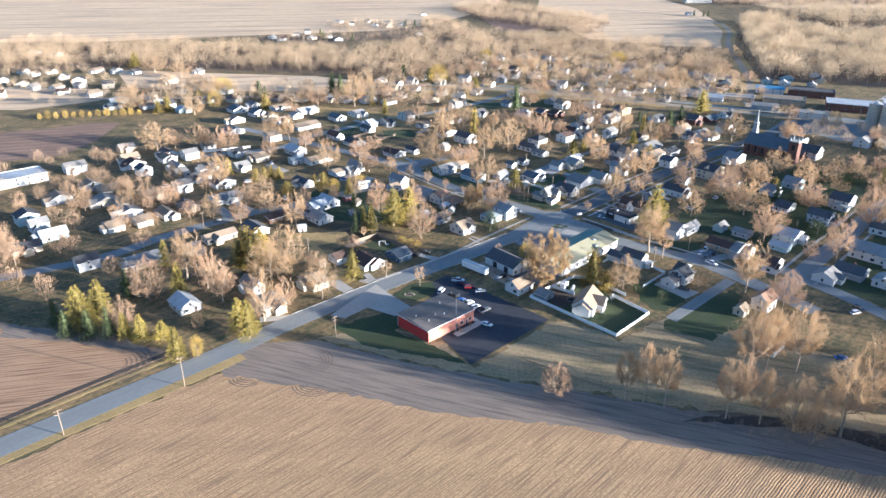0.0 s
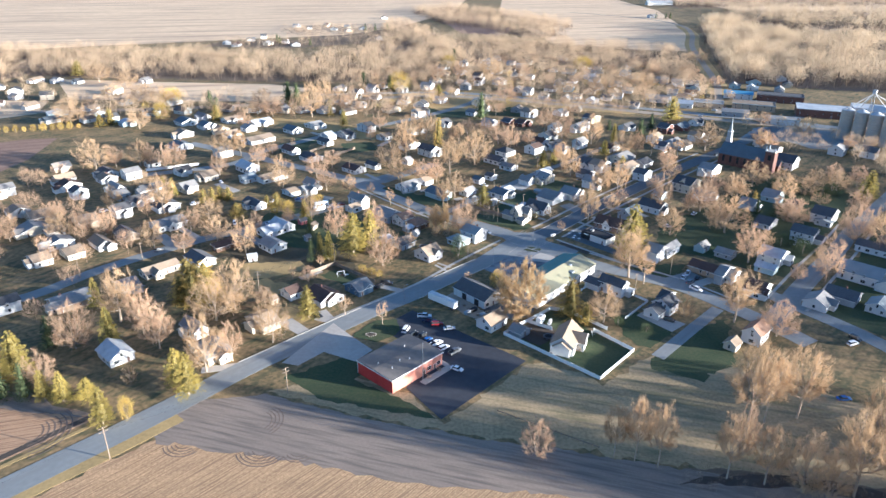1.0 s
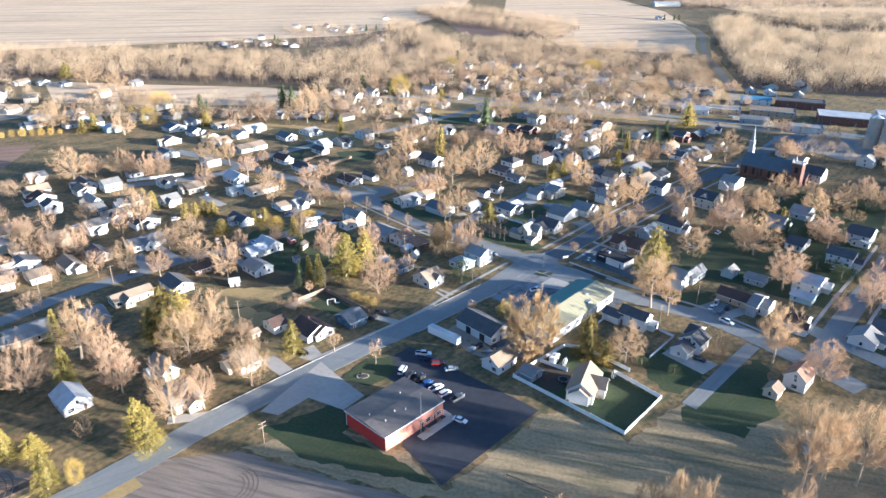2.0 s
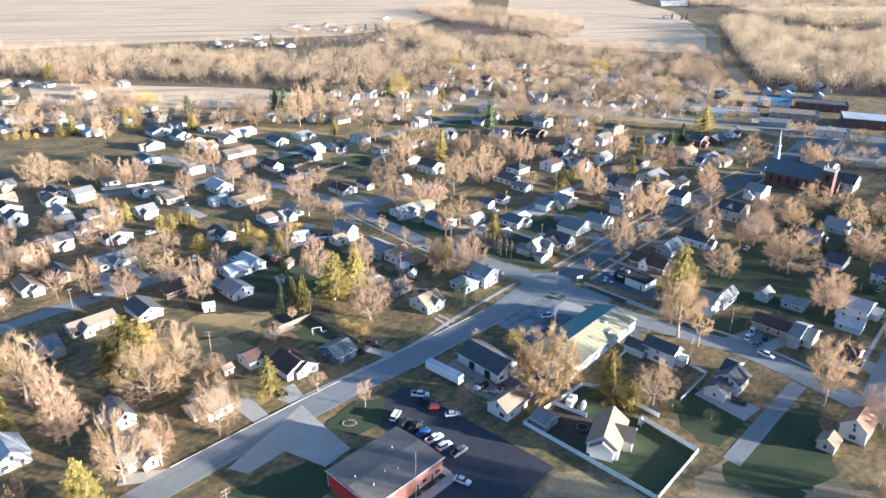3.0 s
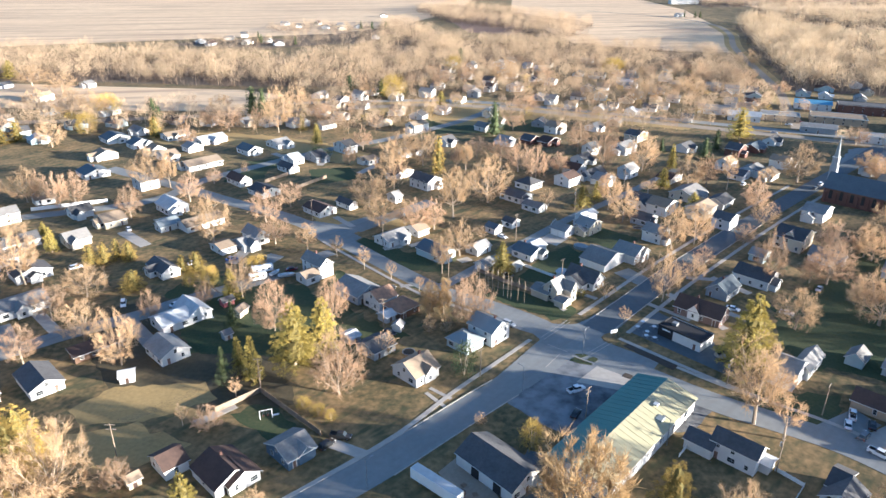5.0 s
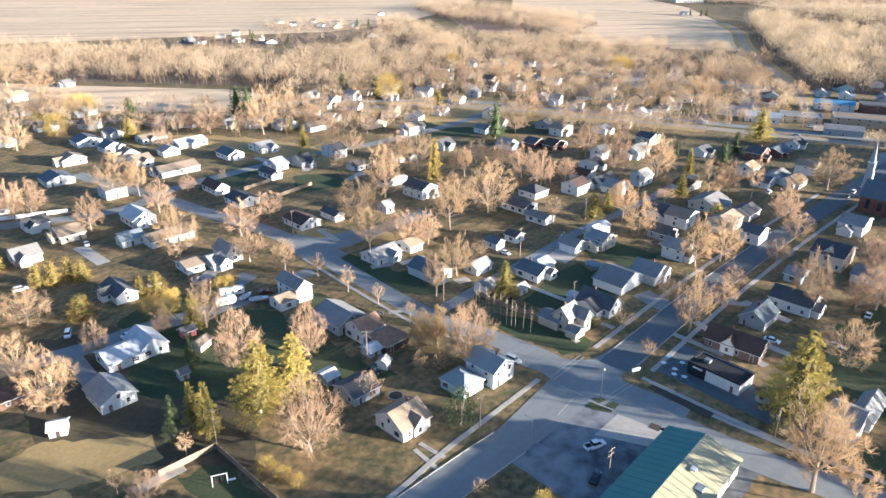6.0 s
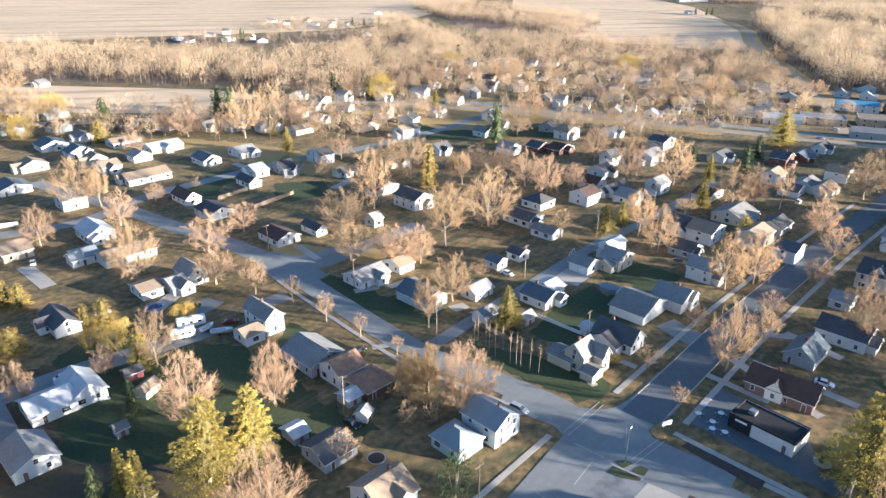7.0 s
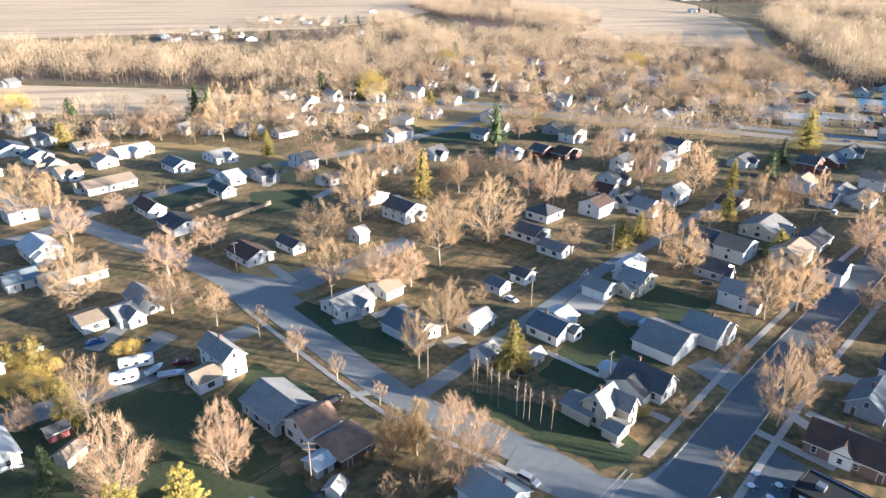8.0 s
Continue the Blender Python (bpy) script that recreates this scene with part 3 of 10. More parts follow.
def conifer_meshes(seed, height, radius, material, layers=16, tufts=60, shape=1.0, skirt=0.08):
    """An evergreen: a trunk, and tiers of spreading boughs set with many short needle sprays round a dense heart."""
    rng = random.Random(seed)
    tv, tf, cv, cf = [], [], [], []
    rod(tv, tf, Vector((0, 0, -0.3)), Vector((0, 0, height * 0.95)), height * 0.018, height * 0.003, 6)

    def reach_at(f):
        return radius * (1 - f) ** shape + 0.12

    # dense heart of the boughs; its darker olive paints the shade inside pines
    rings = 12
    for k in range(rings):
        f = k / (rings - 1)
        for b in range(14):
            a = b * math.tau / 14
            r = reach_at(f) * (0.44 if k % 2 else 0.30) * rng.uniform(0.8, 1.15)
            cv.append(Vector((math.cos(a) * r, math.sin(a) * r, height * (skirt + 0.03 + (0.90 - skirt) * f) + rng.gauss(0, 0.08))))
    for k in range(rings - 1):
        for b in range(14):
            cf.append((k * 14 + b, k * 14 + (b + 1) % 14, k * 14 + 14 + (b + 1) % 14, k * 14 + 14 + b))
    for k in range(layers):
        f = (k + rng.uniform(0, 0.7)) / layers
        z = height * (skirt + (0.98 - skirt) * f)
        n = max(4, int(9 * (1 - f) + 4))
        for b in range(n):
            a = b * math.tau / n + rng.uniform(-0.35, 0.35) + k
            length = reach_at(f) * rng.uniform(0.62, 1.2)
            tip = Vector((math.cos(a) * length, math.sin(a) * length, z + length * rng.uniform(-0.25, 0.02)))
            root = Vector((0, 0, z))
            across = Vector((-math.sin(a), math.cos(a), 0))
            for t in range(tufts):
                u = rng.random() ** 0.6
                p = root.lerp(tip, 0.35 + 0.65 * u) + across * rng.gauss(0, 0.16) * length * (1.25 - u) + Vector((0, 0, rng.gauss(0, 0.010) * height))
                d = bend(rng, (tip - root).normalized() + across * rng.gauss(0, 0.5) + Vector((0, 0, 0.18)), 0.3)
                s = (0.017 * height + 0.10) * rng.uniform(0.7, 1.25)
                side = (Matrix.Rotation(rng.gauss(0, 0.8), 3, d) @ d.cross(Vector((0, 0, 1))).normalized()) * s * 0.15
                m = len(cv)
                cv += [p - side, p + side, p + d * s]
                cf.append((m, m + 1, m + 2))
    crown = mesh_of("crown", cv, cf, material)
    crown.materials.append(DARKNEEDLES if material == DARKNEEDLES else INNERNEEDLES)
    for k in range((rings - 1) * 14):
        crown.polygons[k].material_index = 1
    return mesh_of("trunk", tv, tf, BARK), crown


def bush_meshes(seed, height, radius, material, clumps=2000):
    """A rounded evergreen or hedge plant of small leaf clumps on short stems."""
    rng = random.Random(seed)
    tv, tf, cv, cf = [], [], [], []
    for k in range(5):
        rod(tv, tf, Vector((0, 0, -0.2)), Vector((rng.uniform(-.4, .4) * radius, rng.uniform(-.4, .4) * radius, height * 0.7)), 0.06, 0.02, 4)
    for k in range(clumps):
        a, u, w = rng.uniform(0, math.tau), rng.uniform(-0.9, 1), rng.uniform(0.55, 1.0) + 0.15 * math.sin(3 * k)
        r = math.sqrt(max(0, 1 - u * u))
        lump = 1 + 0.16 * math.sin(3 * a + seed) * r + 0.45 * noise.noise(Vector((1.6 * math.cos(a), 1.6 * math.sin(a), 1.6 * u + seed)))
        p = Vector((math.cos(a) * r * radius * w * lump, math.sin(a) * r * radius * w * lump, height * 0.5 + u * height * 0.5 * w))
        d = bend(rng, p - Vector((0, 0, height * 0.4)), 0.5)
        s = rng.uniform(0.16, 0.30) * (height / 4) ** 0.3
        side = (Matrix.Rotation(rng.uniform(0, math.tau), 3, d) @ d.orthogonal().normalized()) * s * 0.22
        m = len(cv)
        cv += [p - side, p + side, p + d * s]
        cf.append((m, m + 1, m + 2))
    return mesh_of("stem", tv, tf, BARK), mesh_of("foliage", cv, cf, material)


KIT = {}
KIT["oak"] = [bare_tree_meshes(s, 12, 5.9, 13, 9, 34, 0.14, 0.10, 0.88) for s in (1, 2, 3, 4)]
KIT["maple"] = [bare_tree_meshes(s, 12, 5.0, 12, 9, 34, 0.15, 0.12, 0.88, TWIGSRED) for s in (11, 12, 13)]
KIT["tall"] = [bare_tree_meshes(s, 12, 4.0, 11, 8, 36, 0.20, 0.20, 0.88) for s in (21, 22, 23)]
KIT["round"] = [bare_tree_meshes(s, 12, 5.7, 15, 9, 34, 0.05, 0.05, 0.88, TWIGSRED) for s in (31, 32)]
KIT["young"] = [bare_tree_meshes(s, 12, 3.8, 8, 6, 24, 0.24, 0.32, 1.3) for s in (41, 42)]
KIT["vase"] = [bare_tree_meshes(s, 12, 5.4, 13, 9, 34, 0.26, 0.30, 0.88) for s in (25, 26, 27)]
KIT["beech"] = [bare_tree_meshes(s, 12, 5.4, 14, 9, 50, 0.08, 0.06, 1.4, DRYLEAVES) for s in (35, 36)]
KIT["larch"] = [bare_tree_meshes(s, 12, 2.7, 12, 8, 46, 0.08, 0.05, 1.1, DRYLEAVES) for s in (45, 46)]
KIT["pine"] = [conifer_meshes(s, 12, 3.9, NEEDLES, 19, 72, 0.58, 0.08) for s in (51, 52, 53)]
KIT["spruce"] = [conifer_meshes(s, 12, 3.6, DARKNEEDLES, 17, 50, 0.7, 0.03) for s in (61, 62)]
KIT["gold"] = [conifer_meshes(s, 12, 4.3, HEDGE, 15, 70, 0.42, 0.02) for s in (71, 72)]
KIT["mound"] = [bush_meshes(s, 12, 4.6, HEDGE, 6000) for s in (83, 84)]
KIT["bush"] = [bush_meshes(s, 4, 2.0, HEDGE, 1800) for s in (81, 82)]
KIT["darkbush"] = [bush_meshes(s, 4, 2.0, DARKNEEDLES, 1800) for s in (91, 92)]
KIT["sapling"] = [bare_tree_meshes(s, 12, 0.9, 4, 2, 4, 0.62, 0.45, 0.7, None, None, 0.28) for s in (97, 98)]
KIT["twigbush"] = [bare_tree_meshes(s, 4, 2.1, 12, 7, 24, 0.03, 0.02, 1.5) for s in (95, 96)]
SPEAK = {
    "oak": ("leafless spreading tree with pale tan twigs", "tree"), "maple": ("leafless upright tree with reddish twigs", "tree"),
    "tall": ("tall leafless tree with a narrow crown", "tree"), "round": ("leafless tree with a dense rounded crown", "tree"),
    "vase": ("tall leafless tree with a fan of pale limbs", "tree"), "larch": ("slender larch with dry golden needles", "tree"), "beech": ("broad tree thick with dry golden-brown leaves", "tree"), "young": ("young leafless street tree with thin branches", "tree"), "sapling": ("slender young leafless tree with a thin grey trunk", "tree"), "pine": ("yellow-green pine lit by low sun", "pine tree"),
    "spruce": ("dark green spruce with a pointed top", "spruce tree"), "gold": ("broad golden-green evergreen tree", "evergreen tree"),
    "mound": ("broad rounded golden evergreen tree", "evergreen tree"), "bush": ("golden-green rounded evergreen shrub", "shrub"), "darkbush": ("dark green evergreen garden shrub", "shrub"), "twigbush": ("leafless twiggy shrub with tan stems", "shrub"),
}


def tree(kind, x, y, height, wide=1.0):
    """A tree of a kind at x, y; wide: its spread against the usual."""
    COUNT[0] += 1
    rng = random.Random(COUNT[0] * 7 + 3)
    kit = KIT[kind]
    trunk, crown = kit[rng.randrange(len(kit))]
    shrub = "bush" in kind
    k = height / (4 if shrub else 12)
    label, category = SPEAK[kind]
    TAKEN.append((x, y, 0.35 * height))
    m = pose(x, y, 0, 0, 0, rng.uniform(0, 360))
    ob = base("shrub" if shrub else category.replace(" ", "_"), m, label, category)
    for nm, me in (("trunk", trunk), ("crown", crown)):
        share(nm, me, ob, Matrix.Diagonal((k * wide, k * wide, k, 1)))
    return ob


# ---- ground ----
bm = bmesh.new()
box(bm, -6000, -2500, -8, 6000, 9000, 0)
tagged(part("ground", bm, GRASS), "winter grass between the houses, olive and straw brown", "ground", kind="structure")

sheet("field", [(-128, 158), (-90, 200), (-76, 211), (-55, 207), (-35, 202), (3, 191), (39, 187), (71, 178), (106, 173), (150, 160), (240, 140), (300, -300), (-700, -300), (-430, -100)], 0.03, STUBBLE, "harvested corn stubble field in straight rows", "field", ragged=0.5)
sheet("headland", [(-82, 215), (-72, 230), (-49, 233), (-18, 221), (12, 212), (41, 205), (85, 194), (108, 187), (150, 177), (240, 155), (240, 139), (150, 159), (106, 172), (71, 177), (39, 186), (3, 190), (-35, 201), (-76, 209)], 0.05, HEADLAND, "bare brown headland along the stubble field", "field", ragged=0.5)
sheet("field_tilled", [(-137, 182), (-99, 222), (-108, 226), (-135, 231), (-175, 242), (-330, 260), (-420, 120), (-230, 80)], 0.03, TILLED, "tilled brown field beside the road", "field")
sheet("field_dark", [(-560, 430), (-326, 445), (-287, 457), (-272, 468), (-267, 504), (-274, 560), (-297, 556), (-330, 534), (-373, 516), (-560, 500)], 0.03, PLOUGHED, "dark ploughed field behind a row of evergreens", "field")
sheet("field_edge", [(-470, 600), (-380, 600), (-330, 640), (-345, 690), (-470, 700), (-560, 650)], 0.03, FARFIELD, "pale grass field at the edge of town", "field")
sheet("field_strip", [(-330, 700), (-236, 690), (-134, 690), (-112, 750), (-155, 772), (-288, 786), (-390, 800)], 0.03, FARFIELD, "pale straw field in front of the woods", "field")
sheet("field_far", [(-1400, 1050), (-560, 1010), (-300, 1110), (-120, 1180), (-40, 1290), (60, 1560), (160, 2300), (-300, 3600), (-2600, 3600), (-3200, 1500)], 0.05, FARFIELD, "wide pale harvested field beyond the woods", "field")
sheet("field_right", [(190, 1090), (300, 1020), (372, 1010), (400, 1080), (440, 1180), (455, 1320), (500, 1600), (460, 2300), (240, 2300), (150, 1500)], 0.05, FARFIELD, "pale furrowed field beside the winding road", "field")
sheet("field_beyond", [(700, 1500), (1600, 1300), (3200, 2600), (900, 3400), (560, 2200)], 0.05, FARFIELD, "pale field beyond the right-hand woods", "field")
sheet("field_brown", [(60, 1200), (120, 1170), (150, 1260), (100, 1500), (60, 1540), (20, 1480)], 0.06, PLOUGHED, "narrow brown field between tree lines", "field")

sheet("meadow", [(-48, 234), (-18, 222), (12, 213), (41, 206), (85, 195), (108, 188), (150, 178), (175, 205), (140, 230), (112, 248), (86, 254), (66, 237), (50, 250), (41, 250), (10, 217), (-6, 238), (-30, 246)], 0.018, MEADOW, "dry meadow between field and gardens, tree shadows streaked into its colour", "meadow", ragged=0.8)

# ---- streets ----
MAIN = [(-330, -40), (-180, 117), (-130, 171), (-91.6, 211.8), (-74, 231.5), (-59, 249), (-38, 270), (-18, 289.5), (-2, 303.5), (22, 327), (31.4, 335.8), (46, 355), (53, 364)]
EAST = [(64, 368), (67.5, 372), (80.5, 386.3), (98, 405.5), (116.3, 424.5), (157, 465.5), (205, 511), (270, 572), (330, 632)]
NORTH = [(52, 364), (44, 373.5), (29.5, 385), (14.5, 395), (3, 406.5), (-8.5, 419.5), (-20, 433), (-31, 446), (-44, 459), (-62, 474), (-88, 491), (-118, 512), (-170, 545)]
strip("road", MAIN, 9.8, 0.08, ASPHALT, "worn grey asphalt main road into the town")
strip("verge", [(-330, -47), (-180, 110.5), (-130, 164), (-91, 203.6), (-74, 222)], 6.8, 0.07, STRAW, "dry yellow grass verge along the road", "verge")
strip("verge", [(-330, -33), (-180, 124), (-136, 179), (-98, 219.5)], 1.6, 0.07, STRAW, "dry yellow grass verge along the road", "verge")
strip("ditch", [(-182, 130), (-138, 183), (-101, 223)], 2.4, 0.06, SOIL, "dark ditch strip beside the road", "ditch")
strip("street", EAST, 9.2, 0.092, DARKASPHALT, "dark asphalt street lined with trees")
strip("street", [(54, 362), (66, 349.5), (80, 336), (92.5, 326), (115, 311), (130, 293), (143, 274), (150, 262)], 9.0, 0.075, ASPHALT, "grey asphalt cross street")
strip("street", NORTH, 8.2, 0.07, ASPHALT, "grey asphalt residential street")
sheet("street_corner", [(35.1, 382.1), (43.6, 375.5), (49.2, 372.5), (54.9, 371.5), (58.8, 372.0), (62.4, 374.6), (67.4, 379.5), (74.3, 387.3), (86.4, 387.3), (79.4, 377.8), (73.3, 370.4), (69.5, 366.9), (66.4, 365.2), (65.0, 363.3), (65.3, 361.0), (66.8, 359.4), (73.3, 354.2), (79.3, 348.4), (73.2, 340.3), (66.7, 341.6), (60.3, 346.4), (52.6, 350.1), (45.3, 342.6), (37.8, 335.1), (31.2, 335.5), (39.9, 349.5), (43.5, 355.9), (45.5, 359.6), (45.1, 361.9), (43.3, 365.5), (38.2, 368.7), (31.4, 374.4)], 0.0845, ASPHALT, "grey asphalt street junction", "junction")
sheet("street_corner", [(-44, 451), (-36, 441), (-26, 437), (-20, 446), (-24, 451), (-12, 464), (-20, 471), (-32, 461), (-42, 465), (-52, 466)], 0.066, ASPHALT, "grey asphalt street junction with worn edges", "junction")
strip("street", [(-24, 455), (-12, 468), (10, 492)], 8.0, 0.062, ASPHALT, "grey asphalt side street")
strip("alley", [(10, 396), (17, 403), (30, 418.5), (49, 440.5), (78, 474), (101, 496), (150, 548)], 4.6, 0.06, ASPHALT, "narrow asphalt alley behind gardens", "alley")
strip("street", [(142, 277), (159, 297), (182, 322), (206, 347), (232, 376), (300, 444)], 8.4, 0.065, ASPHALT, "grey asphalt street past the houses")
for side in (8.0, -8.0):
    strip("sidewalk", [(155, 292.5), (182, 322), (206, 347), (232, 376)], 1.3, 0.10, CONCRETE, "pale concrete sidewalk", "sidewalk", side)
strip("street", [(150, 306), (160, 290), (173, 269), (186, 240), (205, 195)], 8.0, 0.07, ASPHALT, "grey asphalt cross street")
strip("street", [(-200, 280), (-165, 303), (-146, 328), (-127, 348), (-108, 365), (-90, 377), (-76, 389), (-62, 399), (-48, 410)], 7.6, 0.065, ASPHALT, "grey asphalt residential street")
strip("street", [(-180, 468), (-128, 492), (-109, 527), (-58, 581), (-18, 611), (29, 660), (70, 720)], 7.4, 0.06, ASPHALT, "grey asphalt residential street")
strip("road", [(-420, 640), (-222, 660), (-60, 700), (24, 714), (130, 676), (188, 649), (254, 617), (330, 580), (480, 500)], 10.0, 0.09, GRAVEL, "pale gravel railway bed across the town", "railway")
strip("street", [(-100, 720), (24, 730), (130, 692), (188, 666), (254, 634), (400, 560)], 9.0, 0.06, ASPHALT, "grey asphalt street beside the railway")
# straw band added to brighten the shaded gap between the woods
strip("verge", [(290, 716), (314, 785), (347, 915), (385, 1060), (432, 1195), (455, 1320)], 20.0, 0.055, STRAW, "straw band along the country road, added to lighten its shaded gap", "verge")
strip("road", [(262, 640), (290, 716), (314, 785), (347, 915), (385, 1060), (432, 1195), (455, 1320), (420, 1440), (300, 1560)], 7.5, 0.08, GRAVEL, "winding pale country road out of the town")

strip("driveway", [(89.2, 253.8), (98.2, 262.8), (108.5, 273.2), (117.8, 282.5), (125.3, 289.9)], 5.0, 0.055, ASPHALT, "worn asphalt lane end", "driveway")
sheet("driveway", [(89.9, 284.7), (95.1, 288.9), (107.7, 277.5), (100.1, 271.4)], 0.058, CONCRETE, "pale concrete drive beside a white house", "driveway")

# sidewalks and kerbs
for side in (9.1, -9.1):
    strip("sidewalk", EAST[1:7], 1.5, 0.10, CONCRETE, "pale concrete sidewalk", "sidewalk", side)
strip("sidewalk", [(-33, 283.5), (-1, 312.5), (15.9, 332.8), (24.8, 342.8), (42, 362)], 1.4, 0.10, CONCRETE, "pale concrete sidewalk", "sidewalk")
for side in (6.6,):
    strip("sidewalk", NORTH[1:8], 1.3, 0.10, CONCRETE, "pale concrete sidewalk", "sidewalk", side)
strip("sidewalk", [(84, 346), (96, 335), (118, 318), (134, 299)], 1.4, 0.10, CONCRETE, "pale concrete sidewalk", "sidewalk")
for line, off in ((MAIN[5:11], 5.05), (MAIN[8:11], -5.05), (EAST[1:6], 4.7), (EAST[1:6], -4.7)):
    strip("kerb", line, 0.25, 0.2, CONCRETE, "concrete kerb", "kerb", off, 0.25)
strip("lane_stripe", [(44.6, 346.1), (49.9, 353.2)], 0.25, 0.088, CONCRETE, "worn white lane stripe", "road marking")
for a, b in (((45.4, 363.1), (56.0, 374.4)), ((46.2, 361.9), (56.8, 373.3)), ((58.4, 353.6), (67.0, 361.0)), ((59.2, 352.6), (67.6, 359.8)), ((60.3, 365.0), (58.2, 357.4)), ((46.9, 359.2), (52.8, 354.3))):
    strip("crosswalk_line", [a, b], 0.22, 0.104, CONCRETE, "worn pale line across the junction", "road marking", 0.0, 0.01)
sheet("verge", [(66.7, 365.2), (69.9, 366.9), (69.1, 362.4), (66.8, 359.8), (65.5, 361.2), (65.3, 363.3)], 0.16, GRASS, "kerbed grass corner of the junction", "verge", thick=0.1)
for bed in ([(52.3, 349.8), (54.2, 351.6), (59.0, 347.9), (58.4, 347.1), (54.8, 348.1)], [(54.6, 353.2), (57.4, 353.4), (58.6, 352.4), (56.0, 351.0)], [(58.6, 351.0), (60.0, 351.6), (61.3, 350.5), (59.8, 348.6), (57.6, 349.9)]):
    sheet("planting_bed", bed, 0.15, LAWN, "dark green kerbed bed at the junction", "planting bed", thick=0.1)
strip("path", [(53.6, 352.4), (59.4, 347.6)], 0.8, 0.12, CONCRETE, "narrow concrete path between two beds", "path")
# dark green sheets paint the shade that lies on these lawns
sheet("lawn", [(121, 344), (131, 346), (148, 332), (168, 318), (192, 346), (226, 384), (262, 428), (240, 462), (205, 452), (172, 412), (130, 384), (122, 362)], 0.0318, LAWN, "deep green lawns behind the houses, tree shade in the colour", "lawn", ragged=0.8)
sheet("lawn", [(164, 287), (190, 318), (216, 345), (245, 378), (268, 372), (238, 318), (200, 262), (180, 268)], 0.0322, LAWN, "deep green lawns beside the street, shade in the colour", "lawn", ragged=0.8)
# green corner lawn, kept dark because the sun lights it too much
sheet("lawn", [(25.5, 401.5), (46.0, 393.7), (53.6, 386.9), (61.0, 382.0), (57.0, 376.0), (50.6, 374.8), (39.6, 384.0), (27.0, 394.2)], 0.0326, LAWN, "green corner lawn before a cream farmhouse, shade in its colour", "lawn", ragged=0.6)
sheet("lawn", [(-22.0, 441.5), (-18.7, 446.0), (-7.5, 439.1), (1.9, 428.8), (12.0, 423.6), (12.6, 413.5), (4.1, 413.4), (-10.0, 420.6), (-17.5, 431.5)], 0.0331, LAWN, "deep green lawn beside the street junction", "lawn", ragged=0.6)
# curved tyre ruts where machines turned
for cx, cy, a0, a1, radii in ((-49, 219, -45, 60, (5, 6.2, 7.4, 8.6)), (-44, 206, 200, 330, (3, 4.2, 5.4, 6.6, 7.8)), (-68, 209, 200, 320, (2.6, 3.8, 5.0, 6.2)), (-33, 205, 210, 320, (2.6, 3.8, 5.0)), (-118, 214, -60, 60, (5, 6.6, 8.2, 9.8, 11.4, 13))):
    for r in radii:
        strip("tyre_track", [(cx + r * math.cos(radians(a0 + (a1 - a0) * k / 8)), cy + r * math.sin(radians(a0 + (a1 - a0) * k / 8))) for k in range(9)], 0.32, 0.075, RUT, "curved dark tyre rut in bare soil", "tyre track", 0.0, 0.02)

# car parks, drives and yards
sheet("car_park", [(9.5, 219), (40.8, 252), (-1, 290), (-14, 276), (-4, 266), (3, 258), (-2, 236)], 0.06, NEWASPHALT, "fresh black asphalt car park beside a red building", "car park")
sheet("driveway", [(-47, 252), (-41, 250), (-33, 259), (-21, 252.5), (-15, 260), (-23, 269), (-28, 275), (-32, 280)], 0.084, CONCRETE, "pale concrete driveway apron joining the road", "driveway")
sheet("car_park", [(29, 331), (56, 357), (67, 347), (88, 326), (78, 316), (47, 312), (38, 321)], 0.058, FORECOURT, "stained asphalt forecourt", "car park", ragged=0.3)
sheet("car_park", [(74.5, 367.5), (104, 334.5), (108, 338.5), (97.5, 350), (100.5, 360), (92, 375), (88.5, 380)], 0.058, DARKASPHALT, "dark asphalt car park beside a white shop", "car park")

sheet("car_park", [(244, 556), (272, 590), (330, 604), (340, 545), (326, 520), (306, 524), (286, 528), (280, 546)], 0.0555, ASPHALT, "grey asphalt lots beside the railway", "car park", ragged=0.6)

# lawns and yards
# mossy green, and dark to stand in for the deep tree shade here
sheet("lawn", [(-86, 395), (-82, 402), (-70, 409), (-38, 399), (-20, 383), (-7, 371), (4, 365), (-8, 356), (-36, 353), (-65, 354)], 0.022, LAWN, "mossy green lawn behind the houses, tree shade in its colour", "lawn", ragged=0.8)
# the garden's shade is put into this lawn's dark green
sheet("yard", [(69.0, 272.0), (80.5, 257.8), (64.6, 240.8), (35.5, 270.2), (55.6, 288.6), (62.4, 286.6)], 0.024, LAWN, "dark lawn inside the fenced garden, its shade in the colour", "lawn", ragged=0.3)
sheet("yard", [(38, 271), (48, 262), (57, 271), (50, 282)], 0.03, SOIL, "dark trodden soil behind the house in the fenced garden", "yard", ragged=0.5)
sheet("yard", [(24, 296), (40, 281), (50, 290), (46, 302), (35, 309)], 0.026, DARKASPHALT, "stained yard between the workshop and a small house", "yard", ragged=0.4)
# brighter straw paints the low sun on this strip
sheet("grass", [(-55, 704), (-7, 735), (43, 755), (89, 718), (133, 715), (161, 676), (195, 658), (187, 638), (155, 647), (121, 665), (82, 665), (45, 651), (22, 647), (-4, 674)], 0.021, STRAW, "straw grass strip along the railway, low sun in its colour", "grass", ragged=1.2)
# this lawn is painted dark where the evergreens shade it
sheet("lawn", [(-105, 382), (-79, 394), (-44, 382), (-32, 353), (-29, 328), (-74, 328), (-96, 353)], 0.0215, SHADEGRASS, "brown lawn by the evergreens, pine shade put into its colour", "lawn", ragged=0.8)
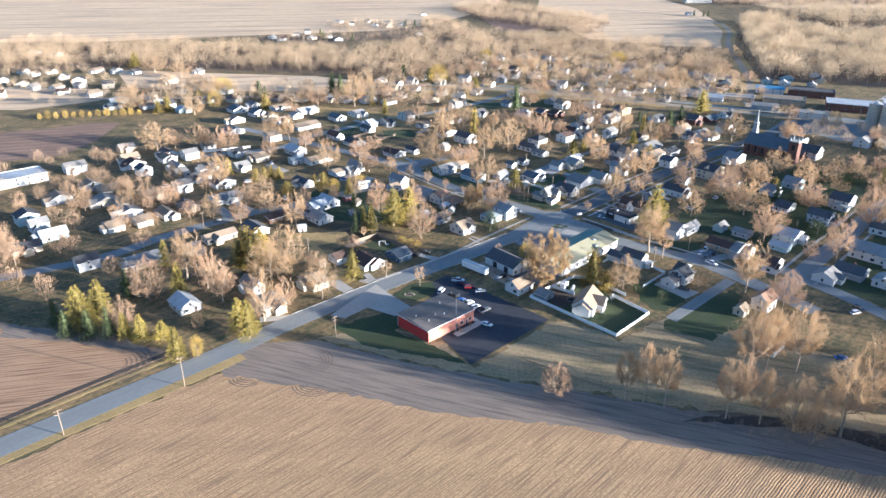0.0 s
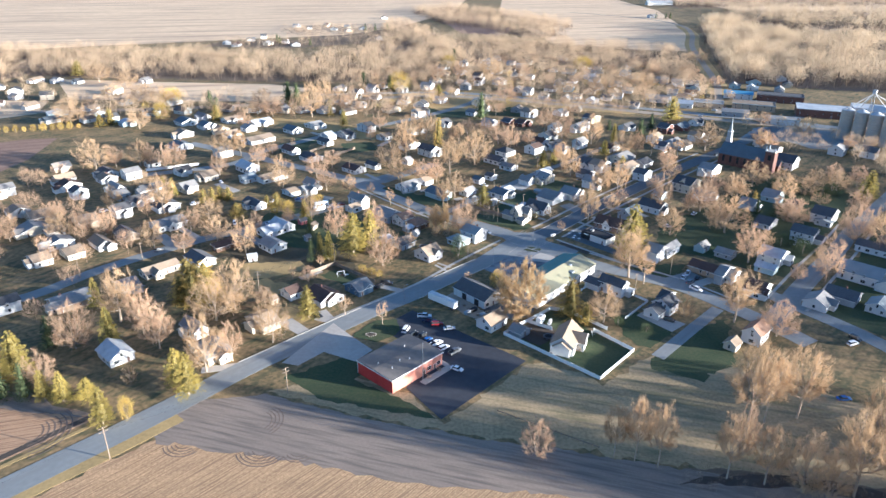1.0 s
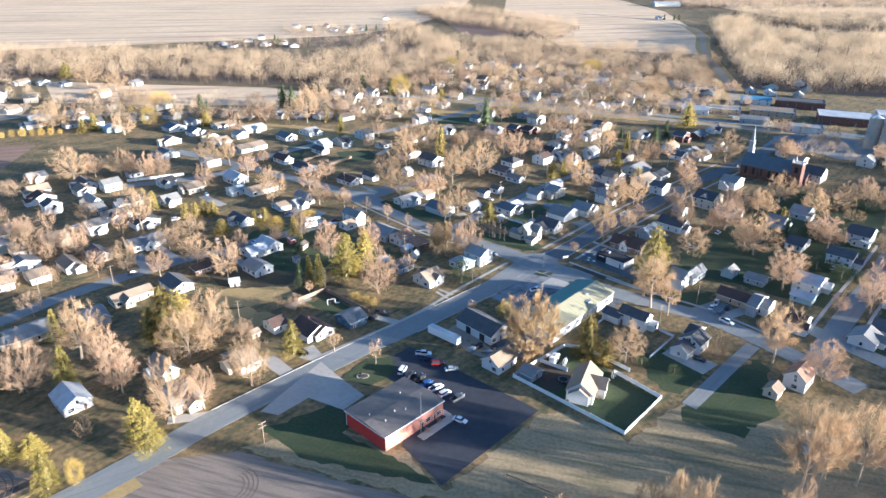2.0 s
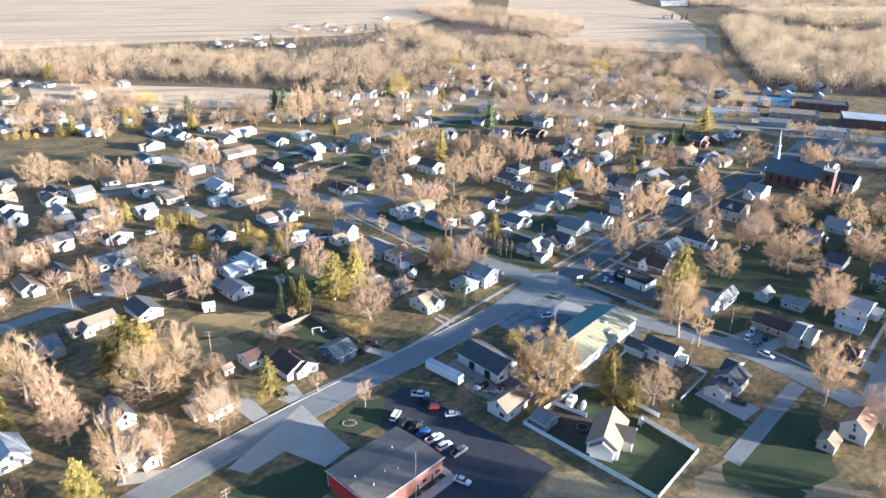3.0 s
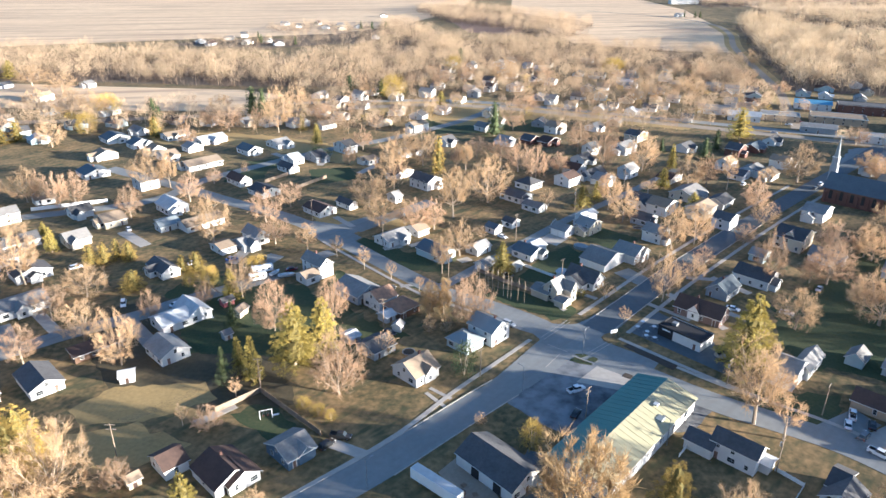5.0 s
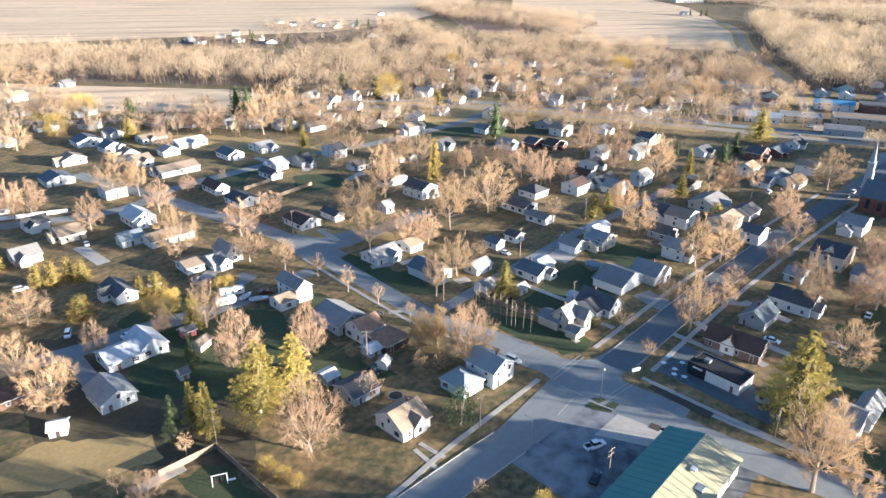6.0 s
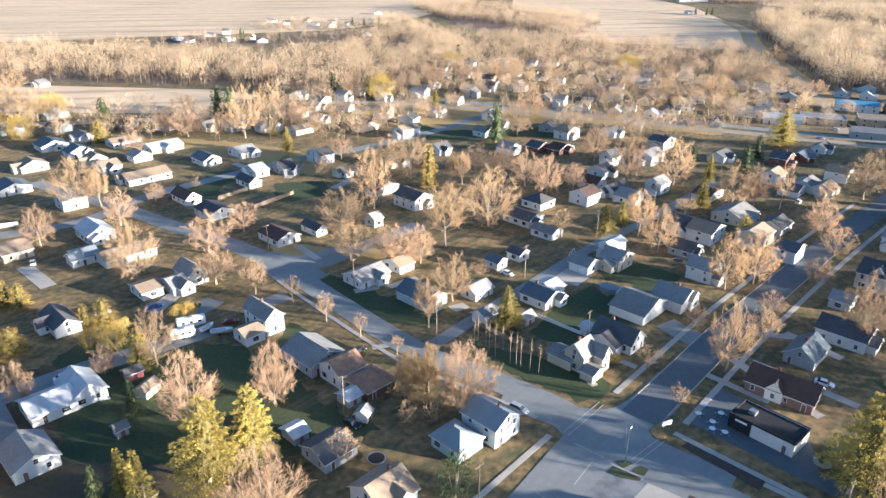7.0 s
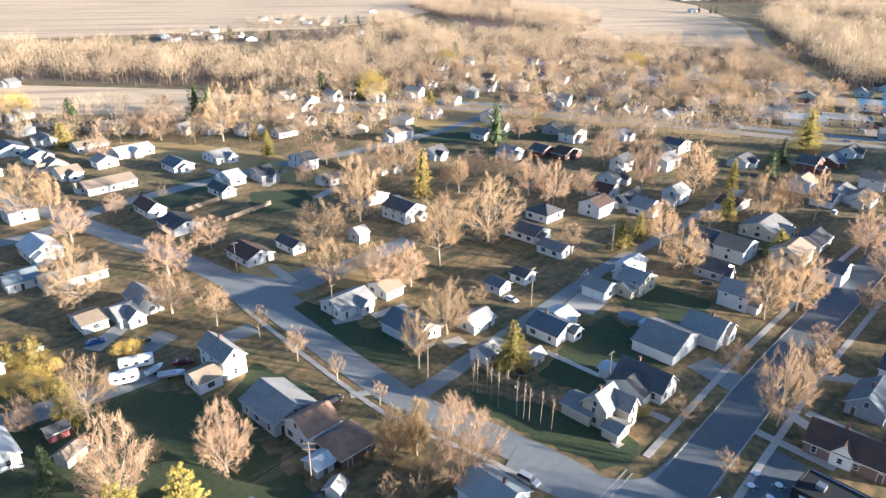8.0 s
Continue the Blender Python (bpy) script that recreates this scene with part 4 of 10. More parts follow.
# two lawns with patches of low sun painted in straw
sheet("grass", [(-173, 613), (-136, 627), (-82, 614), (-26, 577), (-32, 552), (-78, 576), (-125, 600), (-159, 595)], 0.0205, STRAW, "straw-coloured lawn between houses, sunlight put into the colour", "grass", ragged=1.0)
sheet("grass", [(-103, 311), (-67, 320), (-49, 311), (-62, 303), (-88, 298)], 0.0207, STRAW, "straw-coloured lawn beside the road, sunlight put into the colour", "grass", ragged=0.8)


# ---- drives, paths and lawns ----
strip("driveway", [(-52.2, 281.9), (-41.5, 271.7)], 4.5, 0.046, CONCRETE, "pale concrete driveway beside a house", "driveway")
strip("driveway", [(-39.3, 284.8), (-31.1, 281.3)], 4.5, 0.0469, CONCRETE, "pale concrete driveway beside a house", "driveway")
strip("driveway", [(-16.2, 312.4), (-6.4, 307.4)], 3.5, 0.0478, CONCRETE, "pale concrete driveway beside a house", "driveway")
strip("driveway", [(-38.5, 289.9), (-33.9, 282.5)], 5, 0.0487, CONCRETE, "pale concrete driveway beside a house", "driveway")
strip("driveway", [(-50.6, 283.0), (-40.1, 271.3)], 4, 0.0496, CONCRETE, "pale concrete driveway beside a house", "driveway")
strip("driveway", [(-131.6, 370.5), (-118.8, 355.1)], 6, 0.0514, ASPHALT, "worn asphalt driveway beside a house", "driveway")
strip("driveway", [(-130.2, 385.7), (-111.0, 366.5)], 4, 0.0523, CONCRETE, "pale concrete driveway beside a house", "driveway")
strip("driveway", [(83.9, 413.4), (90.3, 403.1)], 8, 0.0532, ASPHALT, "worn asphalt driveway beside a house", "driveway")
strip("path", [(65.8, 392.8), (69.3, 389.8)], 2, 0.0541, CONCRETE, "pale concrete garden path", "path")
strip("driveway", [(-30.7, 430.8), (-37.5, 424.9)], 6, 0.055, ASPHALT, "worn asphalt driveway beside a house", "driveway")
strip("driveway", [(79.8, 489.5), (87.8, 482.1)], 3, 0.0559, CONCRETE, "pale concrete driveway beside a house", "driveway")
strip("driveway", [(0.9, 437.0), (10.1, 443.6)], 3, 0.0568, CONCRETE, "pale concrete driveway beside a house", "driveway")
strip("driveway", [(25.6, 424.6), (21.1, 421.8)], 4, 0.0577, CONCRETE, "pale concrete driveway beside a house", "driveway")
strip("path", [(6.2, 401.8), (-1.4, 399.6)], 2.0, 0.0586, CONCRETE, "pale concrete garden path", "path")
strip("driveway", [(-56.7, 419.4), (-52.5, 427.9)], 7, 0.0595, ASPHALT, "worn asphalt driveway beside a house", "driveway")
strip("driveway", [(127.8, 321.8), (112.4, 314.1)], 8, 0.0613, ASPHALT, "worn asphalt driveway beside a house", "driveway")
strip("driveway", [(147.4, 323.7), (120.8, 310.4)], 5, 0.0622, CONCRETE, "pale concrete driveway beside a house", "driveway")
strip("path", [(56.6, 381.4), (55.3, 383.2)], 2, 0.0631, CONCRETE, "pale concrete garden path", "path")
strip("path", [(101.0, 392.5), (118.7, 372.4)], 2.6, 0.064, CONCRETE, "pale concrete garden path", "path")
strip("path", [(123.7, 404.1), (107.2, 407.3)], 2.6, 0.0649, CONCRETE, "pale concrete garden path", "path")
strip("path", [(96.1, 393.8), (107.4, 368.3)], 2.8, 0.0658, CONCRETE, "pale concrete garden path", "path")
strip("driveway", [(117.0, 407.4), (126.1, 393.7)], 3, 0.0667, CONCRETE, "pale concrete driveway beside a house", "driveway")
strip("path", [(8.8, 333.3), (14.7, 325.9)], 1.2, 0.0685, CONCRETE, "pale concrete garden path", "path")
strip("path", [(9.9, 335.5), (15.9, 330.4)], 1.2, 0.0694, CONCRETE, "pale concrete garden path", "path")
strip("driveway", [(-34.6, 470.8), (-25.0, 458.4)], 3, 0.0703, CONCRETE, "pale concrete driveway beside a house", "driveway")
strip("driveway", [(-2.3, 437.0), (-9.8, 433.8)], 3, 0.0712, CONCRETE, "pale concrete driveway beside a house", "driveway")
strip("driveway", [(-124.9, 452.3), (-108.7, 436.9)], 5, 0.0721, CONCRETE, "pale concrete driveway beside a house", "driveway")
strip("driveway", [(-65.0, 437.2), (-69.3, 419.5)], 5, 0.073, CONCRETE, "pale concrete driveway beside a house", "driveway")
strip("driveway", [(14.3, 511.4), (2.2, 540.8)], 3, 0.0739, CONCRETE, "pale concrete driveway beside a house", "driveway")
strip("driveway", [(-30.1, 537.1), (-22.6, 551.9)], 4, 0.0748, CONCRETE, "pale concrete driveway beside a house", "driveway")
strip("driveway", [(-51.7, 576.6), (-54.0, 551.7)], 4, 0.0757, CONCRETE, "pale concrete driveway beside a house", "driveway")
strip("driveway", [(-85.4, 576.4), (-68.1, 559.5)], 4, 0.0766, CONCRETE, "pale concrete driveway beside a house", "driveway")
strip("path", [(84.4, 388.7), (97.7, 374.3)], 2.2, 0.0775, CONCRETE, "pale concrete garden path", "path")
strip("path", [(90.0, 424.4), (80.8, 428.8)], 2, 0.0784, CONCRETE, "pale concrete garden path", "path")
strip("driveway", [(-74.4, 247.7), (-60.3, 250.7)], 4, 0.0793, CONCRETE, "pale concrete driveway beside a house", "driveway")
strip("driveway", [(-43.3, 327.6), (-51.7, 319.7)], 3, 0.0802, CONCRETE, "pale concrete driveway beside a house", "driveway")
sheet("lawn", [(-59.5, 544.2), (-36.5, 548.0), (-28.5, 526.9), (-51.2, 518.6)], 0.028, LAWN, "darker green patch of mown lawn", "lawn", ragged=0.5)
sheet("lawn", [(-7.1, 424.8), (7.3, 433.8), (16.7, 413.8), (8.4, 411.3)], 0.0289, LAWN, "darker green patch of mown lawn", "lawn", ragged=0.5)
sheet("lawn", [(77.4, 450.6), (96.1, 450.5), (96.0, 436.6), (82.3, 433.5)], 0.0298, LAWN, "darker green patch of mown lawn", "lawn", ragged=0.5)
sheet("lawn", [(-26.8, 414.0), (-9.6, 401.9), (-17.0, 387.5), (-30.1, 391.4)], 0.0307, LAWN, "darker green patch of mown lawn", "lawn", ragged=0.5)
sheet("lawn", [(1.2, 399.6), (11.5, 401.8), (7.9, 394.2)], 0.0316, LAWN, "darker green patch of mown lawn", "lawn", ragged=0.5)
sheet("lawn", [(-104.1, 544.1), (-81.8, 547.8), (-79.8, 526.8), (-99.5, 520.4)], 0.0125, LAWN, "darker green patch of mown lawn", "lawn", ragged=0.5)
sheet("lawn", [(-43.8, 323.1), (-35.4, 330.3), (-22.8, 315.0), (-28.2, 309.9)], 0.0134, LAWN, "darker green patch of mown lawn", "lawn", ragged=0.5)
sheet("lawn", [(99.6, 334.7), (126.2, 331.6), (114.5, 314.7), (101.8, 322.9)], 0.0143, LAWN, "darker green patch of mown lawn", "lawn", ragged=0.5)
sheet("lawn", [(-97.7, 559.4), (-75.3, 567.8), (-66.1, 551.7), (-85.4, 544.1)], 0.0152, LAWN, "darker green patch of mown lawn", "lawn", ragged=0.5)
sheet("lawn", [(61.9, 258.1), (78.5, 265.2), (70.9, 251.2), (63.0, 244.9)], 0.0161, LAWN, "darker green patch of mown lawn", "lawn", ragged=0.5)
sheet("lawn", [(-4.4, 681.0), (58.2, 697.4), (49.2, 628.5), (4.3, 622.3)], 0.017, LAWN, "darker green patch of mown lawn", "lawn", ragged=0.5)
sheet("lawn", [(56.2, 674.4), (98.0, 682.3), (85.5, 628.8), (58.9, 634.5)], 0.0179, LAWN, "darker green patch of mown lawn", "lawn", ragged=0.5)
strip("driveway", [(-92.3, 375.7), (-75.6, 356.9)], 5.0, 0.0676, ASPHALT, "worn asphalt driveway beside a long white house", "driveway")
sheet("patio", [(55.4, 443.3), (61.6, 451.5), (69.0, 445.3), (62.5, 437.5)], 0.06, CONCRETE, "pale concrete pad in front of a white garage", "patio")
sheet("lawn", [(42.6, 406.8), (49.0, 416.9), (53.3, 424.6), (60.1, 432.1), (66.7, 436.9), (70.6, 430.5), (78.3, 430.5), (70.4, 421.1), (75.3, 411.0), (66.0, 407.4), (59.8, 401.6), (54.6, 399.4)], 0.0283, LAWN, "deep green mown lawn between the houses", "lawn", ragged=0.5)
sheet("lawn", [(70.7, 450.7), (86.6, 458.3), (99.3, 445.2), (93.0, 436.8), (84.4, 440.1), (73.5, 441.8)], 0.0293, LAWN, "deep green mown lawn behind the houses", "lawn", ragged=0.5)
# two green lawns whose dark colour also holds the grove's shade
sheet("lawn", [(77.7, 282.8), (91.4, 286.6), (102.0, 273.8), (89.1, 259.8), (83.6, 261.3)], 0.0303, LAWN, "deep green lawn beside the lane, tree shade in its colour", "lawn", ragged=0.5)
sheet("lawn", [(104.8, 269.5), (124.7, 281.7), (116.0, 249.8), (101.5, 238.6), (84.7, 246.6), (88.4, 254.7), (94.5, 256.9)], 0.0312, LAWN, "deep green lawn at the lane's end, tree shade in its colour", "lawn", ragged=0.8)
sheet("ditch_bank", [(76.3, 189.8), (112.0, 187.0), (132.3, 177.3), (135.8, 183.8), (110.8, 192.5), (84.3, 193.0)], 0.07, SOIL, "dark brushy ditch bank at the field edge", "ditch bank", ragged=0.5)
sheet("lawn", [(-45.5, 242.8), (-21.4, 257.5), (-16.8, 250.2), (-19.7, 241.0), (-6.5, 232.3), (9.2, 219.0), (-29.0, 229.8)], 0.022, LAWN, "green lawn in front of the red building", "lawn", ragged=0.5)
sheet("lawn", [(-22.9, 269.8), (-21.1, 275.3), (-14.7, 282.0), (-7.6, 282.6), (-5.4, 275.2), (-6.8, 269.7), (-13.2, 265.2)], 0.1, LAWN, "green lawn island beside the car park", "lawn", ragged=0.5)
# darker soil colour paints the band of shade along the field
sheet("field_edge", [(-174.7, 239.9), (-127.7, 235.3), (-102.4, 221.2), (-141.8, 228.6), (-168.8, 230.4)], 0.05, HEADLAND, "bare field edge with shade in its soil colour", "field edge", ragged=0.5)
# four straw patches that paint pools of sunlight on the lawns
sheet("lawn", [(-87.6, 326.0), (-80.0, 336.5), (-54.4, 338.0), (-48.9, 330.3), (-65.8, 320.4), (-81.3, 319.1)], 0.0334, STRAW, "straw-coloured dry lawn with sunlight in its colour", "lawn", ragged=0.5)
sheet("lawn", [(-46.6, 475.3), (-12.2, 466.5), (-18.1, 458.4), (-41.6, 462.5)], 0.0343, STRAW, "straw-coloured dry lawn with sunlight in its colour", "lawn", ragged=0.5)
sheet("lawn", [(-19.4, 466.5), (16.5, 470.8), (13.1, 458.3), (-10.7, 454.5)], 0.0352, STRAW, "straw-coloured dry lawn with sunlight in its colour", "lawn", ragged=0.5)
sheet("lawn", [(-68.5, 282.2), (-56.6, 294.1), (-38.5, 289.9), (-43.8, 279.9)], 0.0361, STRAW, "straw-coloured dry lawn with sunlight in its colour", "lawn", ragged=0.5)


# ---- houses ----
# houses along the main street, near block
house(5.7, 342.2, 45, 9.1, 10.0, h=3.2, ridge='x', rise=3.0, roof='tan', wings=((0.8, -3.2, 4.2, 4.6, 3.0, "y", 2.1),), stack=True)
house(-24.3, 307.8, 45, 8.0, 9.6, h=2.8, ridge='x', rise=2.2, wall='blue', roof='grey', wings=((1.2, -2.6, 4.4, 5.0, 2.8, "y", 1.7),), label='slate blue single-storey bungalow with a grey gabled roof')
house(-38.6, 299.9, 45, 10.6, 11.0, h=2.7, ridge='y', rise=2.6, roof='brown', wings=((1.5, -3.5, 8.0, 7.0, 2.7, "y", 2.2),))
house(-52.5, 303.1, 45, 5.9, 7.7, h=2.9, ridge='x', rise=2.0, roof='brown', name='garage')
house(-101.1, 337.3, 45, 8.9, 13.0, h=2.8, ridge='y', rise=2.0, roof='dark')
house(-116.2, 326.7, 45, 15.8, 7.5, h=2.8, ridge='x', rise=1.7, roof='tan', wall='cream', wings=((-3.0, -3.8, 3.9, 5.6, 2.7, "y", 1.6),))
house(-75.6, 371.8, 45, 10.2, 9.5, h=2.8, ridge='x', rise=2.0, roof='white', wings=((8.0, 1.0, 8.0, 11.0, 2.9, "y", 2.6),))
house(-70.5, 353.4, 45, 9.0, 11.0, h=2.9, ridge='y', rise=2.3, roof='grey', name='garage')
house(-92.5, 355.2, 45, 15.4, 5.0, h=2.2, ridge='x', rise=1.0, roof='brown', wall='brown', label='low brown-roofed outbuilding with board walls', name='outbuilding', form='shed')
house(-92.3, 411.4, 45, 7.0, 13.0, h=2.8, ridge='y', rise=2.0, roof='dark', wings=((-3.5, 0.7, 5.2, 4.4, 2.6, "x", 1.6),))
house(-33.5, 411.6, 45, 5.9, 11.5, h=5.2, ridge='y', rise=2.4, roof='grey', stack=True)
house(-36.1, 404.4, 45, 6.0, 6.8, h=2.9, ridge='x', rise=1.4, roof='tan', label='low white addition with a tan roof beside a two-storey house')
house(-16.2, 393.2, 45, 11.0, 13.0, h=3.2, ridge='y', rise=2.6, wall='grey', roof='grey', wings=((1.7, -6.5, 4.9, 4.3, 2.7, "y", 1.6),))
house(-7.7, 385.5, 45, 8.1, 8.5, h=4.0, ridge='x', rise=2.4, wall='white', roof='rust', label='house with white walls and a weathered orange-brown roof')
house(-0.1, 380.6, 45, 8.9, 8.6, h=2.9, ridge='x', rise=2.8, wall='brown', roof='rust', form='hip')
house(-6.6, 442.0, 45, 12.1, 9.4, h=2.8, ridge='x', rise=2.0, roof='grey', wings=((1.7, -4.7, 4.0, 4.2, 2.7, "y", 1.6),))
house(3.6, 451.4, 45, 6.5, 8.5, h=2.7, ridge='x', rise=1.8, roof='tan', name='garage')
house(11.8, 427.6, 45, 9.3, 13.0, h=3.0, ridge='y', rise=2.6, wall='teal', roof='blue', wings=((-1.4, -6.5, 3.8, 4.2, 2.7, "y", 1.6),))
house(-75.4, 432.5, 45, 6.6, 9.4, h=2.6, ridge='x', rise=1.3, roof='tan', name='garage')
house(-67.4, 435.8, 45, 5.9, 9.5, h=2.7, ridge='x', rise=1.8, roof='grey', wings=((1.0, -4.8, 4.6, 4.2, 2.7, "y", 2.0),))
house(-64.4, 442.4, 45, 6.6, 10.0, h=3.8, ridge='y', rise=2.8, roof='grey', wings=((-3.3, -1.6, 5.5, 6.1, 2.6, "x", 1.6),))
house(-112.1, 479.1, 45, 9.9, 13.0, h=3.4, ridge='y', rise=2.8, roof='white', wings=((-2.0, -6.5, 4.7, 5.1, 2.7, "y", 1.6),))
house(-93.0, 460.1, 45, 17.8, 10.0, h=2.7, ridge='x', rise=1.8, roof='tan')
house(-106.8, 458.3, 45, 7.3, 10.1, h=2.7, ridge='x', rise=1.6, roof='teal', wings=((-3.6, -1.8, 4.2, 6.3, 2.6, "x", 1.9),))
house(-42.5, 476.7, 45, 9.7, 13.0, h=2.7, ridge='y', rise=2.0, roof='brown')
house(-30.6, 484.3, 45, 4.9, 10.2, h=2.6, ridge='y', rise=1.6, roof='dark', name='garage')
house(-74.3, 503.0, 45, 10.6, 13.0, h=2.7, ridge='y', rise=2.0, roof='dark')
house(-91.1, 519.5, 45, 7.0, 13.0, h=2.9, ridge='y', rise=2.6, roof='brown')
house(-120.5, 550.0, 45, 20.3, 13.0, h=2.8, ridge='x', rise=2.0, roof='tan', wings=((-10.1, 1.2, 4.4, 5.2, 2.6, "x", 1.8),))
house(-99.7, 577.3, 45, 9.6, 13.0, h=2.9, ridge='y', rise=2.4, roof='blue', wings=((-0.0, -6.5, 4.9, 4.1, 2.7, "y", 1.2),))
house(-84.9, 592.1, 45, 10.1, 13.9, h=2.9, ridge='x', rise=2.2, roof='grey', wings=((2.4, -7.0, 5.0, 4.2, 2.7, "y", 1.9),))
house(-69.8, 542.0, 45, 6.2, 11.8, h=2.7, ridge='y', rise=2.0, roof='dark', name='garage')
house(-70.4, 558.6, 45, 7.1, 12.5, h=3.0, ridge='x', rise=2.2, roof='white', wings=((-3.5, 1.0, 4.1, 5.2, 2.6, "x", 1.3),))
house(-57.5, 562.3, 45, 7.5, 11.4, h=3.2, ridge='x', rise=2.8, wall='grey', roof='dark', wings=((1.6, -5.7, 3.6, 5.7, 2.7, "y", 1.9),))
house(-42.5, 580.5, 45, 7.9, 13.0, h=4.8, ridge='x', rise=2.4, roof='dark')
house(-26.6, 557.5, 45, 7.5, 8.5, h=2.7, ridge='x', rise=1.6, roof='tan', wings=((-3.8, 0.9, 4.1, 5.2, 2.6, "x", 1.8),))
house(6.7, 515.0, 45, 10.4, 13.0, h=4.6, ridge='y', rise=2.4, roof='dark', wings=((2.2, -6.5, 3.5, 4.2, 2.7, "y", 1.3),))
house(-8.2, 492.3, 45, 4.4, 6.1, h=3.4, ridge='x', rise=1.8, roof='grey')
house(-7.0, 355.5, 45, 8.5, 8.6, h=2.7, ridge='x', rise=1.8, wall='grey', roof='dark', label='low charcoal-roofed house behind a bare tree')

# houses along the alley and the next block
house(51.7, 496.0, 45, 9.6, 12.9, h=2.9, ridge='y', rise=2.0, roof='dark', wings=((-1.8, -6.5, 4.2, 5.8, 2.7, "y", 1.4),))
house(58.9, 481.1, 45, 7.0, 9.8, h=2.6, ridge='y', rise=1.6, roof='grey', name='garage')
house(60.3, 514.5, 45, 10.0, 10.1, h=3.2, ridge='y', rise=2.6, roof='dark', form='hip')
house(45.6, 459.9, 45, 5.6, 5.6, h=2.7, ridge='y', rise=1.4, roof='dark', name='garage')
house(37.3, 453.0, 45, 5.1, 5.6, h=2.7, ridge='y', rise=1.4, roof='blue', name='garage')
house(29.3, 431.6, 45, 8.3, 6.5, h=2.6, ridge='x', rise=1.7, roof='grey', name='garage')
house(49.3, 427.3, 45, 9.1, 9.8, h=2.9, ridge='y', rise=2.2, roof='blue', wings=((2.1, -4.9, 3.7, 4.1, 2.7, "y", 1.4),))
house(52.7, 433.7, 45, 6.0, 7.5, h=2.6, ridge='x', rise=1.4, roof='white', name='garage')
house(67.1, 450.3, 45, 7.0, 7.4, h=3.2, ridge='y', rise=2.0, roof='grey', name='garage', garage='w')
house(79.0, 453.7, 45, 9.6, 7.5, h=4.2, ridge='y', rise=2.2, wall='cream', roof='grey', wings=((-4.8, 0.6, 4.8, 6.5, 2.6, "x", 1.7),))
house(80.1, 464.3, 45, 9.3, 5.7, h=4.4, ridge='x', rise=1.2, roof='white', wings=((-4.6, -0.9, 4.5, 6.1, 2.6, "x", 1.7),))
house(30.6, 414.8, 45, 5.1, 5.2, h=2.8, ridge='x', rise=1.6, roof='grey', name='garage')
house(42.7, 413.9, 45, 4.3, 3.6, h=2.2, ridge='x', rise=1.2, wall='cream', roof='grey', name='shed')
house(78.1, 420.7, 45, 15.0, 11.3, h=3.0, ridge='y', rise=3.0, roof='grey', name='garage', garage='s', label='large white garage with a low grey roof beside the street')
house(90.2, 425.4, 45, 10.4, 10.0, h=3.6, ridge='y', rise=2.8, wall='white', roof='grey', wings=((2.0, -3.0, 5.0, 6.0, 3.4, "y", 2.2),))
house(106.1, 444.1, 45, 8.0, 8.7, h=4.6, ridge='y', rise=2.6, roof='grey', wings=((-1.2, -4.4, 3.9, 4.9, 2.7, "y", 1.7),))
house(106.5, 464.2, 45, 8.3, 8.7, h=2.8, ridge='y', rise=2.0, wall='grey', roof='dark', wings=((-1.7, -4.4, 3.5, 4.3, 2.7, "y", 1.9),))
house(114.6, 488.1, 45, 13.5, 12.9, h=3.0, ridge='y', rise=2.4, wall='white', roof='dark', wings=((-6.8, -1.7, 5.4, 5.9, 2.6, "x", 2.0),))
house(138.4, 498.9, 45, 14.8, 13.0, h=3.2, ridge='x', rise=2.6, wall='cream', roof='grey', wings=((1.4, -6.5, 4.2, 5.0, 2.7, "y", 1.8),))
house(67.2, 402.2, 45, 7.3, 12.1, wings=((-4.5, 1.2, 5.5, 9.6, 2.9, 'x', 2.3), (-1.5, 7.4, 4.0, 5.8, 2.6, 'y', 0.5, 'white')), h=3.2, ridge='y', rise=3.2, wall='white', roof='dark', stack=True, label='white single-storey house with several dark-roofed gables')
house(54.4, 390.6, 45, 6.5, 6.0, wings=((2.6, -3.7, 3.6, 4.7, 4.8, 'y', 2.4), (-2.5, -5.1, 4.9, 3.8, 2.4, 'y', 0.9), (-1.3, 3.9, 6.0, 7.2, 2.8, 'y', 1.2, 'grey')), h=5.0, ridge='x', rise=3.0, wall='cream', roof='grey', stack=True, label='two-storey cream farmhouse with a porch and grey roofs')

# houses across the street
house(102.2, 377.4, 48, 8.4, 15.8, wings=((-2.4, 1.0, 4.2, 4.0, 3.0, 'x', 2.3, 'brown', 'white'),), h=3.0, ridge='y', rise=3.1, wall='oldbrick', roof='brown', stack=True, label='long brown brick bungalow with a dark roof and white gable', sides='ws')
house(116.0, 394.0, 45, 11.0, 7.8, h=3.0, ridge='x', rise=2.8, wall='grey', roof='blue', label='grey gabled house with white-edged windows and a slate blue roof', sides='ws')
house(85.4, 305.1, 45, 5.9, 11.0, wings=((-1.9, 8.0, 5.5, 7.0, 3.0, 'y', 1.8), (2.0, -6.3, 4.0, 3.0, 2.6, 'y', 0.6, 'white')), h=5.0, ridge='y', rise=2.2, wall='white', roof='dark', label='two-storey white house with black roofs and a side porch', sides='ws')
house(102.7, 288.8, 45, 8.1, 7.8, wings=((-7.3, 0.9, 5.3, 6.4, 2.8, 'x', 2.2), (4.4, 2.1, 9.0, 3.7, 4.6, 'y', 2.0)), h=4.2, ridge='x', rise=2.4, wall='white', roof='dark', label='white house with three black-roofed gables beside a concrete drive')
